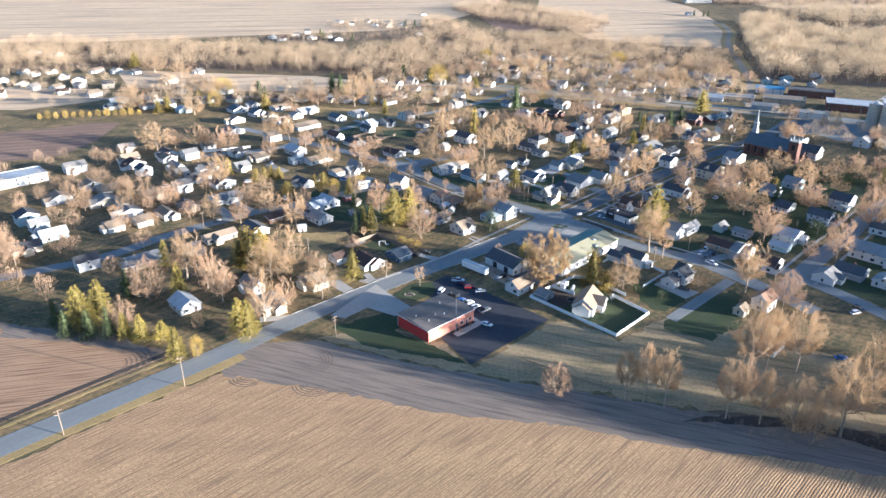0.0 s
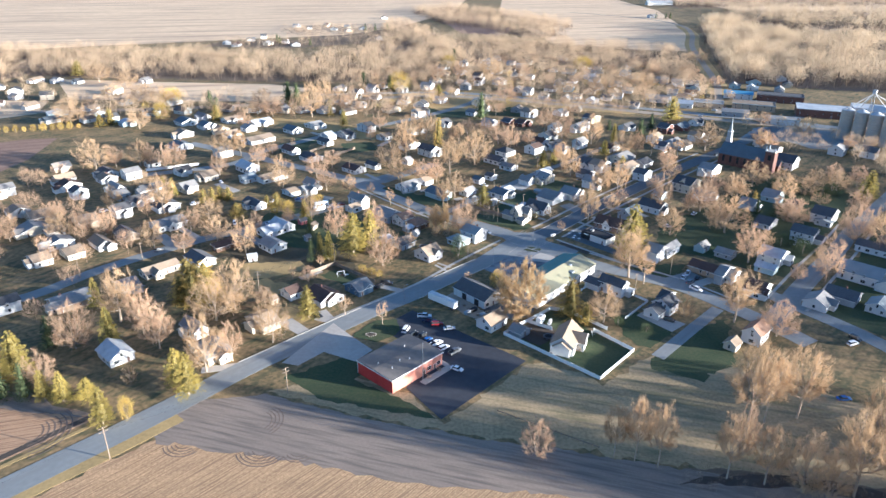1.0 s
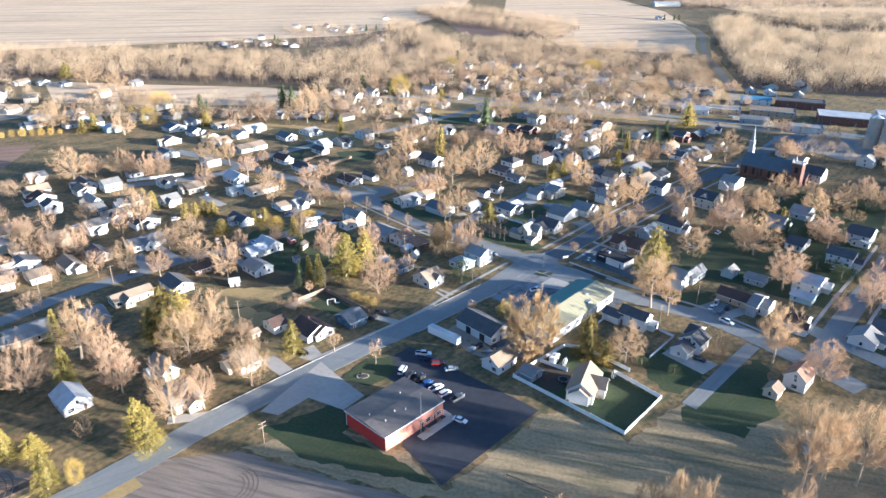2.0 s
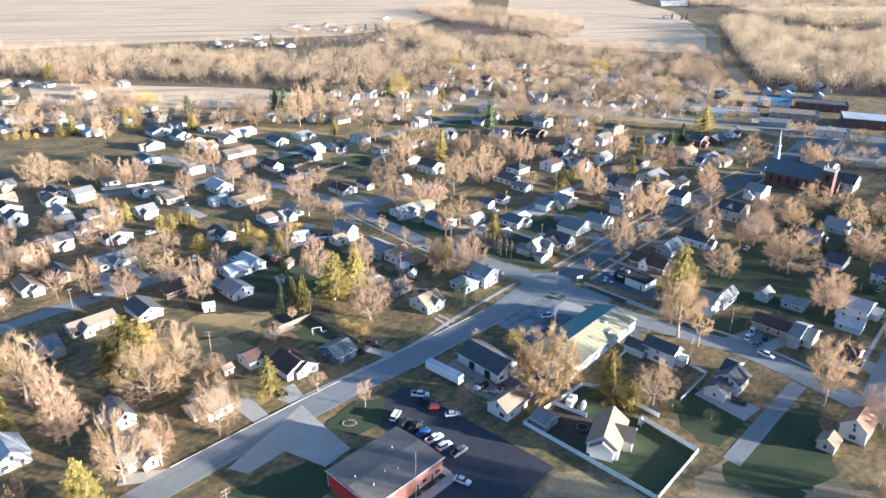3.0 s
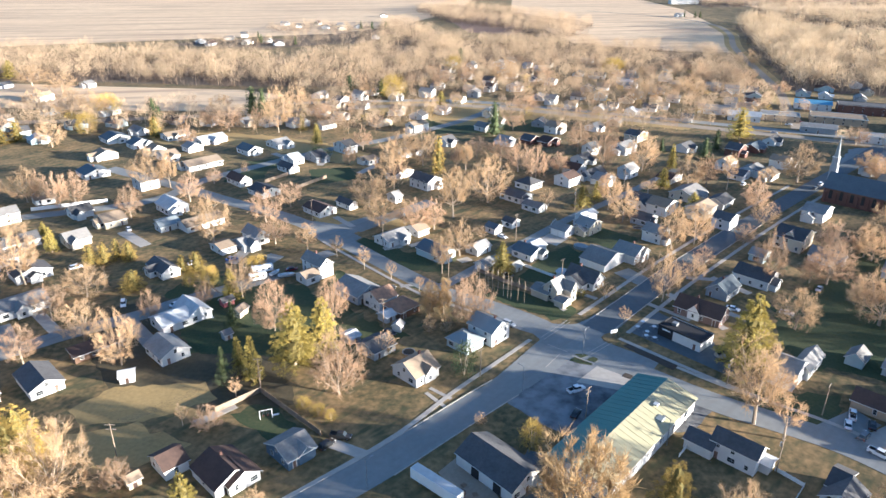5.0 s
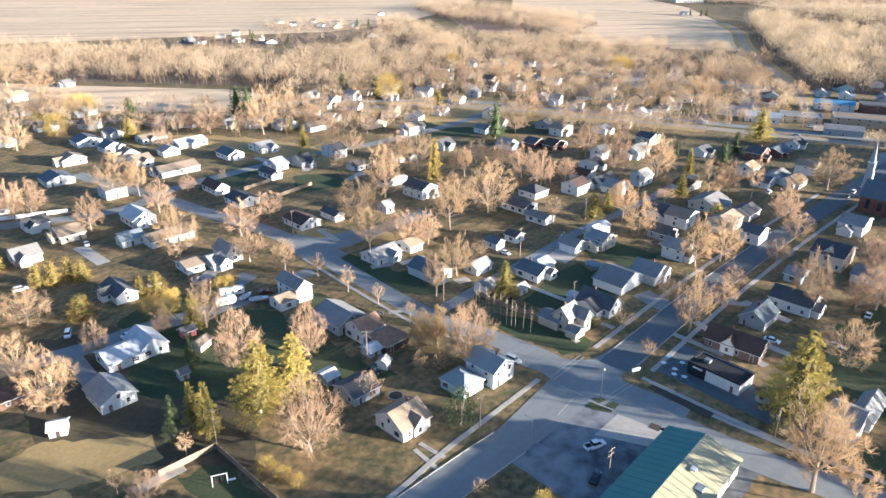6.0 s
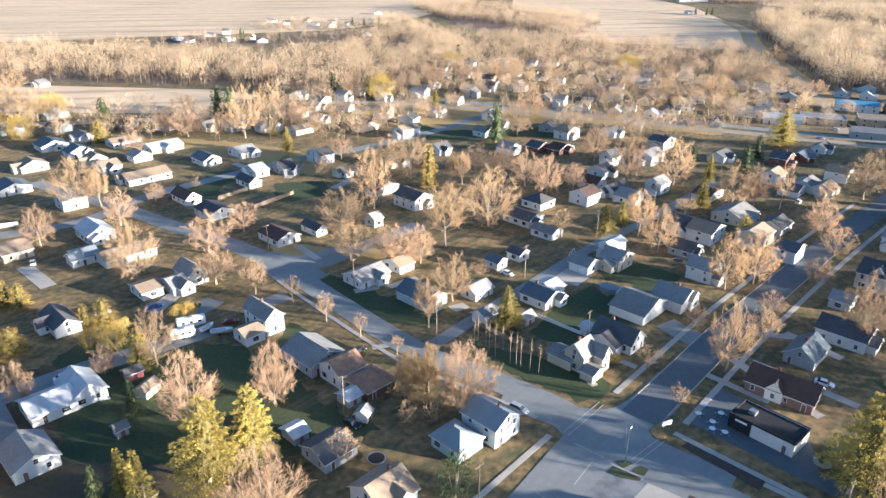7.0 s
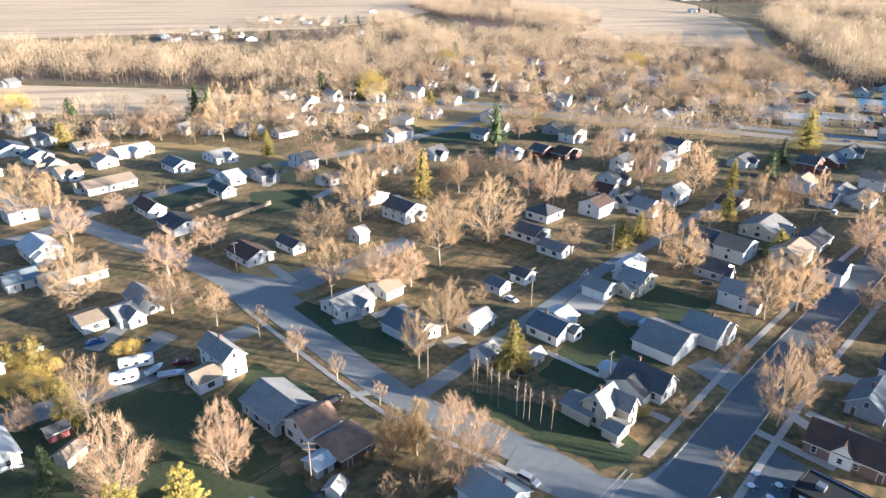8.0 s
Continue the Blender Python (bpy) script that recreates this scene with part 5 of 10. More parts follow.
house(133.2, 323.2, 45, 7.5, 15.3, wings=((-1.8, -8.1, 12.7, 3.6, 4.6, 'y', 2.2, 'grey', 'grey'),), h=2.9, ridge='y', rise=2.2, wall='tan', roof='brown', label='long tan house with a brown roof and a grey gabled end')
house(113.9, 339.5, 45, 10.6, 7.0, wings=((9.7, -2.2, 12.4, 4.9, 3.4, 'x', 2.2),), h=5.0, ridge='y', rise=2.6, wall='white', roof='grey', label='two-storey white house with a lower grey-roofed wing')
house(132.0, 403.8, 45, 10.1, 13.0, h=3.6, ridge='y', rise=2.6, wall='white', roof='dark', wings=((-1.3, -6.5, 4.7, 4.9, 2.7, "y", 1.9),))
house(162.6, 438.5, 45, 14.5, 11.4, h=5.4, ridge='y', rise=3.0, wall='cream', roof='dark', wings=((-3.0, 0.0, 6.0, 5.0, 5.4, "x", 2.4),))
house(142.2, 423.9, 45, 6.8, 5.9, h=3.0, ridge='y', rise=1.8, wall='teal', roof='grey')
house(139.7, 348.6, 45, 6.7, 5.0, h=2.6, ridge='x', rise=2.0, wall='teal', roof='grey', name='shed')
house(148.6, 341.5, 45, 6.9, 8.1, h=2.6, ridge='y', rise=1.4, wall='grey', roof='grey', name='garage')
house(140.2, 316.6, 45, 8.9, 6.7, h=3.4, ridge='y', rise=2.2, wall='white', roof='grey')
house(168.6, 335.4, 45, 10.9, 10.5, h=4.6, ridge='y', rise=2.6, wall='white', roof='white', wings=((2.6, -5.3, 4.9, 5.6, 2.7, "y", 1.8),))
house(160.9, 324.8, 45, 6.0, 8.5, h=2.8, ridge='y', rise=1.5, wall='teal', roof='white', name='garage')
# roof takes its sunlit slope's tan as colour on both slopes
house(57.1, 262.4, 66, 14.0, 8.6, h=3.8, ridge='x', rise=3.4, wall='white', roof='tan', wings=((1.0, -4.6, 6.0, 5.0, 3.6, 'y', 2.6), (-5.6, 0.0, 5.2, 6.2, 3.4, 'x', 2.2, 'tan', 'white')), stack=False, label='white gabled house with a sun-tinted tan roof inside a white fence')
house(40.6, 270.8, 45, 6.1, 5.5, h=2.3, ridge='y', rise=1.5, wall='grey', roof='grey', name='shed')
house(30.4, 277.4, 45, 9.6, 7.6, h=3.2, ridge='x', rise=2.6, wall='white', roof='tan')

house(129.9, 265.4, 45, 9.0, 7.0, h=4.6, ridge='x', rise=2.8, wall='white', roof='rust', sides='ws')
house(118.8, 259.7, 45, 5.0, 4.6, h=2.6, ridge='x', rise=1.6, wall='cream', roof='tan', name='garage')
house(147.2, 303.3, 45, 11.0, 8.0, h=3.4, ridge='y', rise=2.8, wall='white', roof='brown', wings=((-3.0, -3.4, 4.5, 4.5, 3.0, 'y', 1.8),))
house(120.1, 232.4, 45, 9.0, 6.0, h=2.8, ridge='y', rise=2.0, wall='white', roof='grey')

house(185.5, 380.0, 45, 12.0, 8.0, h=2.9, ridge='y', rise=2.4, wall='white', roof='dark', sides='sw')
house(220.5, 387.0, 45, 12.5, 10.5, h=5.0, ridge='y', rise=3.0, wall='white', roof='dark', wings=((-6.6, -2.0, 4.6, 8.0, 2.6, 'x', 1.0, 'teal', 'white'),), sides='sw', label='large two-storey white house with a dark roof and a teal-roofed porch')
house(196.5, 361.0, 45, 8.5, 11.0, h=5.0, ridge='y', rise=2.6, wall='white', roof='dark', wings=((1.0, -7.0, 6.0, 4.0, 2.8, 'y', 1.4),), sides='sw')
house(211.5, 404.0, 45, 9.5, 8.0, h=3.2, ridge='x', rise=2.2, wall='brown', roof='brown', detail=0)
house(200.5, 316.5, 45, 12.0, 17.0, h=4.2, ridge='y', rise=3.2, wall='white', roof='teal', wings=((-3.0, -11.0, 11.0, 7.0, 3.2, 'x', 2.2, 'teal', 'white'),), sides='sw', label='large white house with wide blue-grey metal roofs')
house(181.0, 297.0, 45, 10.0, 12.0, h=3.0, ridge='y', rise=2.4, wall='grey', roof='dark', sides='sw')
house(191.0, 287.5, 45, 9.0, 8.0, h=3.0, ridge='x', rise=2.0, wall='white', roof='teal', sides='sw')
house(223.5, 345.5, 45, 8.0, 15.0, h=3.2, ridge='y', rise=2.0, wall='white', roof='dark', sides='sw')
house(297.0, 514.0, 45, 9.0, 10.0, h=4.6, ridge='x', rise=2.8, wall='white', roof='grey', detail=0)
house(316.0, 507.0, 45, 10.0, 10.0, h=4.6, ridge='y', rise=2.8, wall='white', roof='dark', detail=0)

# houses west of the main road
house(-107.4, 256.3, 45, 8.8, 11.1, h=3.0, ridge='y', rise=2.6, wall='white', roof='white', name='barn', label='small white barn with a pale metal roof')
house(-59.2, 278.7, 45, 7.8, 12.4, h=3.0, ridge='x', rise=2.4, wall='cream', roof='tan', wings=((-3.9, 0.1, 5.5, 6.0, 2.6, "x", 1.6),))
house(-73.8, 258.0, 45, 9.1, 13.0, h=3.0, ridge='x', rise=2.6, wall='cream', roof='grey', wings=((1.1, -6.5, 4.8, 4.8, 2.7, "y", 1.6),))
house(-84.3, 273.3, 45, 5.7, 11.0, h=3.2, ridge='y', rise=2.4, wall='white', roof='grey', wings=((-2.9, 0.8, 4.6, 4.2, 2.6, "x", 1.3),))
house(-124.4, 310.5, 45, 7.7, 10.4, h=2.8, ridge='x', rise=2.0, wall='grey', roof='grey', wings=((1.6, -5.2, 4.7, 4.1, 2.7, "y", 1.7),))
house(-142.6, 297.2, 45, 14.8, 11.4, h=2.8, ridge='x', rise=2.2, wall='tan', roof='grey', wings=((-7.4, -2.2, 5.4, 4.1, 2.6, "x", 1.8),))
house(-175.4, 337.8, 45, 7.9, 10.9, h=2.8, ridge='x', rise=2.0, wall='white', roof='tan', wings=((-3.9, -1.0, 5.3, 6.1, 2.6, "x", 1.3),))
house(-164.1, 345.8, 45, 8.0, 11.2, h=2.8, ridge='x', rise=2.0, wall='cream', roof='tan')
house(-155.0, 356.6, 45, 7.3, 12.5, h=2.8, ridge='y', rise=2.0, wall='white', roof='tan', wings=((1.7, -6.2, 4.3, 5.2, 2.7, "y", 1.3),))
house(-147.0, 368.0, 45, 7.0, 13.0, h=2.8, ridge='y', rise=2.0, wall='tan', roof='dark', wings=((-3.5, 0.6, 4.2, 5.1, 2.6, "x", 1.9),))
house(-131.1, 382.5, 45, 15.8, 11.3, h=2.8, ridge='x', rise=1.8, wall='white', roof='grey', wings=((-0.8, -5.6, 4.6, 4.3, 2.7, "y", 2.0),))
house(-186.3, 373.1, 45, 7.7, 11.2, h=2.8, ridge='x', rise=2.0, wall='white', roof='tan')
house(-175.8, 386.4, 45, 9.6, 14.0, h=2.8, ridge='x', rise=2.0, wall='cream', roof='tan', wings=((1.4, -7.0, 3.5, 4.1, 2.7, "y", 1.2),))
house(-203.9, 394.3, 45, 11.5, 13.3, h=2.8, ridge='x', rise=2.0, wall='cream', roof='tan')
house(-180.5, 438.4, 45, 6.4, 13.0, h=2.9, ridge='y', rise=2.4, wall='white', roof='grey', wings=((-3.2, 0.9, 5.6, 5.4, 2.6, "x", 1.3),))
house(-198.2, 468.0, 45, 9.6, 13.0, h=2.9, ridge='y', rise=2.2, wall='white', roof='dark', wings=((-4.8, 1.1, 6.0, 5.0, 2.6, "x", 1.3),))
house(-174.7, 427.9, 45, 7.4, 13.8, h=2.7, ridge='x', rise=1.8, wall='grey', roof='grey', name='garage')
house(-134.1, 462.7, 45, 9.7, 13.0, h=2.9, ridge='x', rise=2.2, wall='cream', roof='tan', wings=((-4.8, -0.9, 5.1, 5.9, 2.6, "x", 1.6),))
house(-178.0, 491.1, 45, 6.1, 11.2, h=2.8, ridge='x', rise=1.8, wall='white', roof='tan', wings=((-3.0, -1.3, 4.4, 5.7, 2.6, "x", 1.7),))
house(-172.9, 532.3, 45, 12.9, 13.0, h=2.8, ridge='y', rise=2.2, wall='white', roof='blue')
house(-191.1, 603.9, 45, 13.9, 13.0, h=2.9, ridge='y', rise=2.4, wall='white', roof='blue', wings=((1.0, -6.5, 4.5, 4.7, 2.7, "y", 1.4),))
house(-182.9, 622.1, 45, 7.7, 13.0, h=2.9, ridge='y', rise=2.2, wall='white', roof='grey', wings=((-3.8, -0.8, 5.6, 4.5, 2.6, "x", 1.4),))
house(-144.2, 564.8, 45, 9.1, 12.4, h=2.9, ridge='x', rise=2.2, wall='white', roof='tan', wings=((0.1, -6.2, 4.5, 5.7, 2.7, "y", 1.6),))
house(-131.0, 602.9, 45, 17.3, 13.0, h=2.7, ridge='x', rise=1.8, wall='white', roof='white', wings=((-0.2, -6.5, 3.9, 5.9, 2.7, "y", 1.7),))
house(-155.8, 611.8, 45, 14.9, 11.4, h=2.7, ridge='x', rise=1.8, wall='white', roof='tan', wings=((-1.5, -5.7, 3.8, 4.0, 2.7, "y", 1.5),))

# far side of town
house(-170.7, 590.9, 45, 12.1, 9.9, h=2.8, ridge='y', rise=2.6, wall='white', roof='blue', detail=0, sides='sw', wings=((2.9, -4.9, 3.6, 4.7, 2.7, "y", 1.7),))
house(-155.0, 575.3, 45, 9.3, 8.4, h=3.0, ridge='y', rise=2.7, wall='cream', roof='tan', detail=0, sides='sw', wings=((-4.6, -1.2, 5.7, 4.9, 2.6, "x", 1.6),))
house(-135.4, 582.5, 45, 9.5, 8.6, h=2.9, ridge='y', rise=2.2, wall='white', roof='grey', detail=0, sides='sw')
house(-121.3, 680.7, -24, 12.8, 8.4, h=2.9, ridge='y', rise=2.1, wall='white', roof='dark', detail=0, sides='sw', wings=((-0.9, -4.2, 4.2, 4.6, 2.7, "y", 1.3),))
house(-102.0, 646.8, 45, 13.4, 8.5, h=2.9, ridge='x', rise=2.7, wall='grey', roof='dark', detail=0, sides='sw')
house(-82.7, 644.4, -24, 13.8, 9.3, h=2.9, ridge='x', rise=2.8, wall='white', roof='grey', detail=0, sides='sw', wings=((-0.5, -4.7, 4.7, 4.3, 2.7, "y", 1.2),))
house(-72.1, 682.0, -24, 10.5, 8.9, h=2.9, ridge='y', rise=2.1, wall='white', roof='tan', detail=0, sides='sw', wings=((-5.2, -1.1, 5.0, 5.1, 2.6, "x", 1.7),))
house(-56.2, 666.1, 66, 12.0, 8.0, h=2.8, ridge='y', rise=2.3, wall='white', roof='blue', detail=0, sides='sw', wings=((0.7, -4.0, 4.9, 5.0, 2.7, "y", 1.5),))
house(-81.9, 740.9, 66, 12.5, 8.5, h=2.9, ridge='x', rise=2.2, wall='white', roof='grey', detail=0, sides='sw', wings=((-0.1, -4.2, 3.5, 5.5, 2.7, "y", 1.4),))
house(-63.8, 723.8, 66, 13.7, 8.9, h=2.8, ridge='y', rise=2.3, wall='white', roof='dark', detail=0, sides='sw', wings=((-6.9, 0.1, 5.7, 5.3, 2.6, "x", 1.7),))
house(-43.6, 701.0, -24, 9.0, 8.1, h=2.9, ridge='x', rise=2.6, wall='white', roof='tan', detail=0, sides='sw')
house(-64.1, 703.8, 66, 13.7, 8.9, h=3.0, ridge='y', rise=2.1, wall='cream', roof='tan', detail=0, sides='sw', wings=((1.5, -4.4, 4.5, 5.2, 2.7, "y", 1.3),))
house(-26.1, 648.0, 45, 13.0, 10.1, h=2.8, ridge='y', rise=2.8, wall='cream', roof='tan', detail=0, sides='sw')
house(-0.2, 668.6, -24, 10.7, 9.5, h=3.0, ridge='y', rise=2.7, wall='white', roof='dark', detail=0, sides='sw')
house(17.4, 686.1, -24, 10.6, 8.8, h=2.8, ridge='x', rise=2.6, wall='white', roof='grey', detail=0, sides='sw', wings=((0.2, -4.4, 4.9, 4.1, 2.7, "y", 1.3),))
house(5.5, 748.4, -24, 11.4, 9.8, h=4.6, ridge='x', rise=2.2, wall='white', roof='grey', detail=0, sides='sw', wings=((-0.1, -4.9, 4.5, 5.4, 2.7, "y", 1.4),))
house(-0.4, 633.5, 45, 13.1, 9.1, h=4.6, ridge='x', rise=2.0, wall='white', roof='tan', detail=0, sides='sw', wings=((-6.6, -0.3, 4.9, 5.0, 2.6, "x", 1.6),))
house(18.9, 597.4, 45, 9.2, 9.2, h=2.9, ridge='x', rise=2.8, wall='white', roof='dark', detail=0, sides='sw', wings=((-1.0, -4.6, 3.7, 5.0, 2.7, "y", 1.8),))
house(-137.0, 512.5, 45, 9.7, 10.2, h=4.6, ridge='x', rise=2.1, wall='white', roof='grey', detail=0, sides='sw')
house(-144.1, 647.1, -24, 9.3, 9.1, h=4.6, ridge='x', rise=2.8, wall='white', roof='tan', detail=0, sides='sw', wings=((-4.6, 0.9, 4.7, 5.2, 2.6, "x", 1.4),))
house(30.2, 724.4, 66, 11.4, 9.8, h=3.0, ridge='y', rise=2.4, wall='white', roof='tan', detail=0, sides='sw')
house(52.5, 676.9, -24, 9.6, 10.1, h=4.6, ridge='y', rise=2.1, wall='white', roof='grey', detail=0, sides='sw', wings=((1.3, -5.0, 5.0, 5.1, 2.7, "y", 1.7),))
house(42.6, 830.9, 66, 11.6, 9.4, h=2.8, ridge='y', rise=2.6, wall='white', roof='grey', detail=0, sides='sw')
house(60.9, 802.2, 66, 12.8, 8.9, h=4.6, ridge='y', rise=2.6, wall='white', roof='dark', detail=0, sides='sw', wings=((1.6, -4.5, 3.6, 4.4, 2.7, "y", 2.0),))
house(104.6, 822.4, -24, 10.5, 10.4, h=2.8, ridge='y', rise=2.4, wall='white', roof='dark', detail=0, sides='sw', wings=((-1.0, -5.2, 4.2, 5.6, 2.7, "y", 1.4),))
house(116.3, 803.2, 66, 12.4, 9.2, h=3.0, ridge='y', rise=2.5, wall='white', roof='grey', detail=0, sides='sw')
house(80.7, 773.7, -24, 13.1, 8.9, h=4.6, ridge='y', rise=2.8, wall='white', roof='tan', detail=0, sides='sw', wings=((-0.0, -4.4, 4.0, 5.2, 2.7, "y", 2.0),))
house(104.1, 721.8, 66, 11.6, 8.4, h=4.6, ridge='y', rise=2.6, wall='white', roof='grey', detail=0, sides='sw', wings=((-5.8, 1.1, 4.8, 4.5, 2.6, "x", 1.2),))
house(128.5, 740.6, 66, 12.7, 8.4, h=3.0, ridge='y', rise=2.6, wall='white', roof='tan', detail=0, sides='sw', wings=((-1.6, -4.2, 4.0, 5.6, 2.7, "y", 1.6),))
house(158.6, 780.3, -24, 9.8, 9.1, h=2.9, ridge='x', rise=2.5, wall='white', roof='tan', detail=0, sides='sw', wings=((1.8, -4.6, 3.9, 5.9, 2.7, "y", 1.3),))
house(184.1, 786.9, -24, 11.4, 8.6, h=2.9, ridge='x', rise=2.3, wall='white', roof='grey', detail=0, sides='sw')
house(148.1, 701.6, 66, 10.0, 8.1, h=3.0, ridge='y', rise=2.5, wall='white', roof='dark', detail=0, sides='sw', wings=((-5.0, 1.5, 4.3, 4.9, 2.6, "x", 1.3),))
house(175.9, 697.6, 66, 10.0, 9.8, h=2.8, ridge='y', rise=2.3, wall='white', roof='dark', detail=0, sides='sw')
house(188.6, 705.9, 66, 11.1, 8.3, h=2.8, ridge='y', rise=2.1, wall='white', roof='tan', detail=0, sides='sw')
house(205.0, 731.9, 66, 10.7, 9.5, h=2.9, ridge='y', rise=2.3, wall='white', roof='grey', detail=0, sides='sw')
house(226.5, 824.2, -24, 11.7, 9.2, h=4.6, ridge='y', rise=2.8, wall='white', roof='grey', detail=0, sides='sw')
house(266.3, 766.6, -24, 12.0, 8.9, h=4.6, ridge='x', rise=2.3, wall='white', roof='grey', detail=0, sides='sw')
house(243.2, 712.0, 66, 11.7, 8.8, h=4.6, ridge='y', rise=2.8, wall='white', roof='grey', detail=0, sides='sw', wings=((0.1, -4.4, 4.5, 5.9, 2.7, "y", 1.2),))
house(249.0, 699.2, 66, 11.4, 9.8, h=2.9, ridge='y', rise=2.6, wall='white', roof='tan', detail=0, sides='sw', wings=((1.3, -4.9, 4.2, 4.8, 2.7, "y", 1.3),))
house(199.0, 841.4, 66, 10.3, 8.0, h=4.6, ridge='y', rise=2.1, wall='white', roof='grey', detail=0, sides='sw', wings=((-0.1, -4.0, 4.5, 6.0, 2.7, "y", 1.7),))
house(166.8, 836.4, -24, 12.3, 10.4, h=3.0, ridge='x', rise=2.6, wall='white', roof='dark', detail=0, sides='sw', wings=((-6.2, -2.0, 5.3, 6.0, 2.6, "x", 1.8),))
house(91.2, 930.7, 66, 9.1, 9.3, h=2.9, ridge='y', rise=2.6, wall='white', roof='grey', detail=0, sides='sw', wings=((-1.7, -4.7, 4.1, 5.6, 2.7, "y", 1.9),))
house(128.3, 898.5, 66, 10.3, 8.4, h=3.0, ridge='y', rise=2.5, wall='cream', roof='tan', detail=0, sides='sw')
house(175.0, 928.6, -24, 12.2, 9.5, h=2.8, ridge='x', rise=2.2, wall='white', roof='grey', detail=0, sides='sw')
house(72.3, 603.0, 45, 10.7, 8.7, h=2.8, ridge='y', rise=2.3, wall='brick', roof='dark', detail=0, sides='sw')
house(83.6, 598.9, 45, 13.1, 8.3, h=2.8, ridge='y', rise=2.4, wall='brick', roof='brown', detail=0, sides='sw', wings=((0.3, -4.2, 4.4, 5.8, 2.7, "y", 1.7),))
house(120.4, 635.9, 45, 9.5, 9.7, h=2.9, ridge='x', rise=2.3, wall='white', roof='grey', detail=0, sides='sw', wings=((0.1, -4.9, 4.5, 4.1, 2.7, "y", 1.2),))
house(92.8, 630.7, 45, 12.0, 9.7, h=4.6, ridge='y', rise=2.4, wall='white', roof='tan', detail=0, sides='sw', wings=((-2.2, -4.9, 3.7, 4.6, 2.7, "y", 1.7),))
house(126.6, 581.2, 45, 12.6, 10.2, h=4.6, ridge='x', rise=2.2, wall='white', roof='grey', detail=0, sides='sw', wings=((-6.3, 0.9, 5.5, 6.0, 2.6, "x", 1.7),))
house(141.6, 609.6, 45, 12.9, 9.5, h=4.6, ridge='y', rise=2.1, wall='cream', roof='dark', detail=0, sides='sw', wings=((-6.4, -0.5, 5.5, 5.1, 2.6, "x", 1.5),))
house(165.4, 585.2, 45, 11.7, 9.2, h=3.0, ridge='x', rise=2.3, wall='white', roof='dark', detail=0, sides='sw', wings=((-0.6, -4.6, 3.8, 5.2, 2.7, "y", 1.5),))
house(97.0, 559.1, 45, 9.2, 9.8, h=3.0, ridge='x', rise=2.6, wall='white', roof='dark', detail=0, sides='sw', wings=((1.4, -4.9, 3.7, 5.7, 2.7, "y", 1.5),))
house(89.0, 540.7, 45, 9.1, 9.8, h=2.8, ridge='y', rise=2.6, wall='white', roof='brown', detail=0, sides='sw')
house(97.2, 530.4, 45, 13.2, 8.5, h=2.8, ridge='x', rise=2.8, wall='white', roof='dark', detail=0, sides='sw', wings=((-6.6, 1.6, 5.5, 4.4, 2.6, "x", 1.6),))
house(100.9, 521.5, 45, 11.2, 8.5, h=2.9, ridge='y', rise=2.6, wall='white', roof='grey', detail=0, sides='sw', wings=((-2.8, -4.2, 3.6, 4.1, 2.7, "y", 1.8),))
house(81.2, 519.6, 45, 10.1, 9.4, h=4.6, ridge='x', rise=2.2, wall='white', roof='brown', detail=0, sides='sw')
house(149.7, 487.2, 45, 12.0, 9.2, h=3.0, ridge='x', rise=2.1, wall='grey', roof='dark', detail=0, sides='sw')
house(187.4, 538.4, 45, 11.8, 9.7, h=3.0, ridge='x', rise=2.2, wall='white', roof='grey', detail=0, sides='sw', wings=((-0.8, -4.8, 4.2, 4.8, 2.7, "y", 1.8),))
house(192.2, 531.3, 45, 10.3, 9.9, h=2.9, ridge='x', rise=2.7, wall='white', roof='tan', detail=0, sides='sw', wings=((-5.1, -0.8, 6.0, 4.3, 2.6, "x", 1.6),))
house(177.1, 530.9, 45, 10.9, 8.3, h=2.8, ridge='y', rise=2.1, wall='white', roof='dark', detail=0, sides='sw')
house(176.1, 547.6, 45, 9.5, 8.3, h=4.6, ridge='x', rise=2.3, wall='white', roof='tan', detail=0, sides='sw')
house(137.0, 525.5, 45, 13.8, 8.3, h=2.8, ridge='y', rise=2.0, wall='white', roof='brown', detail=0, sides='sw')
house(208.9, 586.3, 45, 13.8, 9.7, h=2.9, ridge='x', rise=2.1, wall='brick', roof='blue', detail=0, sides='sw', wings=((-0.5, -4.9, 4.6, 4.4, 2.7, "y", 1.3),))
house(193.2, 576.2, 45, 11.5, 8.5, h=4.6, ridge='y', rise=2.7, wall='brick', roof='dark', detail=0, sides='sw', wings=((-1.2, -4.3, 4.1, 5.8, 2.7, "y", 1.2),))
house(249.8, 513.6, 45, 13.7, 9.8, h=4.6, ridge='y', rise=2.1, wall='cream', roof='tan', detail=0, sides='sw', wings=((-6.8, -1.2, 4.6, 4.2, 2.6, "x", 1.9),))
house(119.1, 478.5, 45, 12.2, 10.0, h=4.6, ridge='y', rise=2.4, wall='white', roof='tan', detail=0, sides='sw')
house(135.9, 474.1, 45, 11.9, 9.9, h=4.6, ridge='x', rise=2.1, wall='cream', roof='tan', detail=0, sides='sw', wings=((-5.9, -0.6, 5.0, 5.7, 2.6, "x", 1.5),))
house(142.1, 460.2, 45, 10.0, 8.1, h=4.6, ridge='y', rise=2.0, wall='white', roof='dark', detail=0, sides='sw')
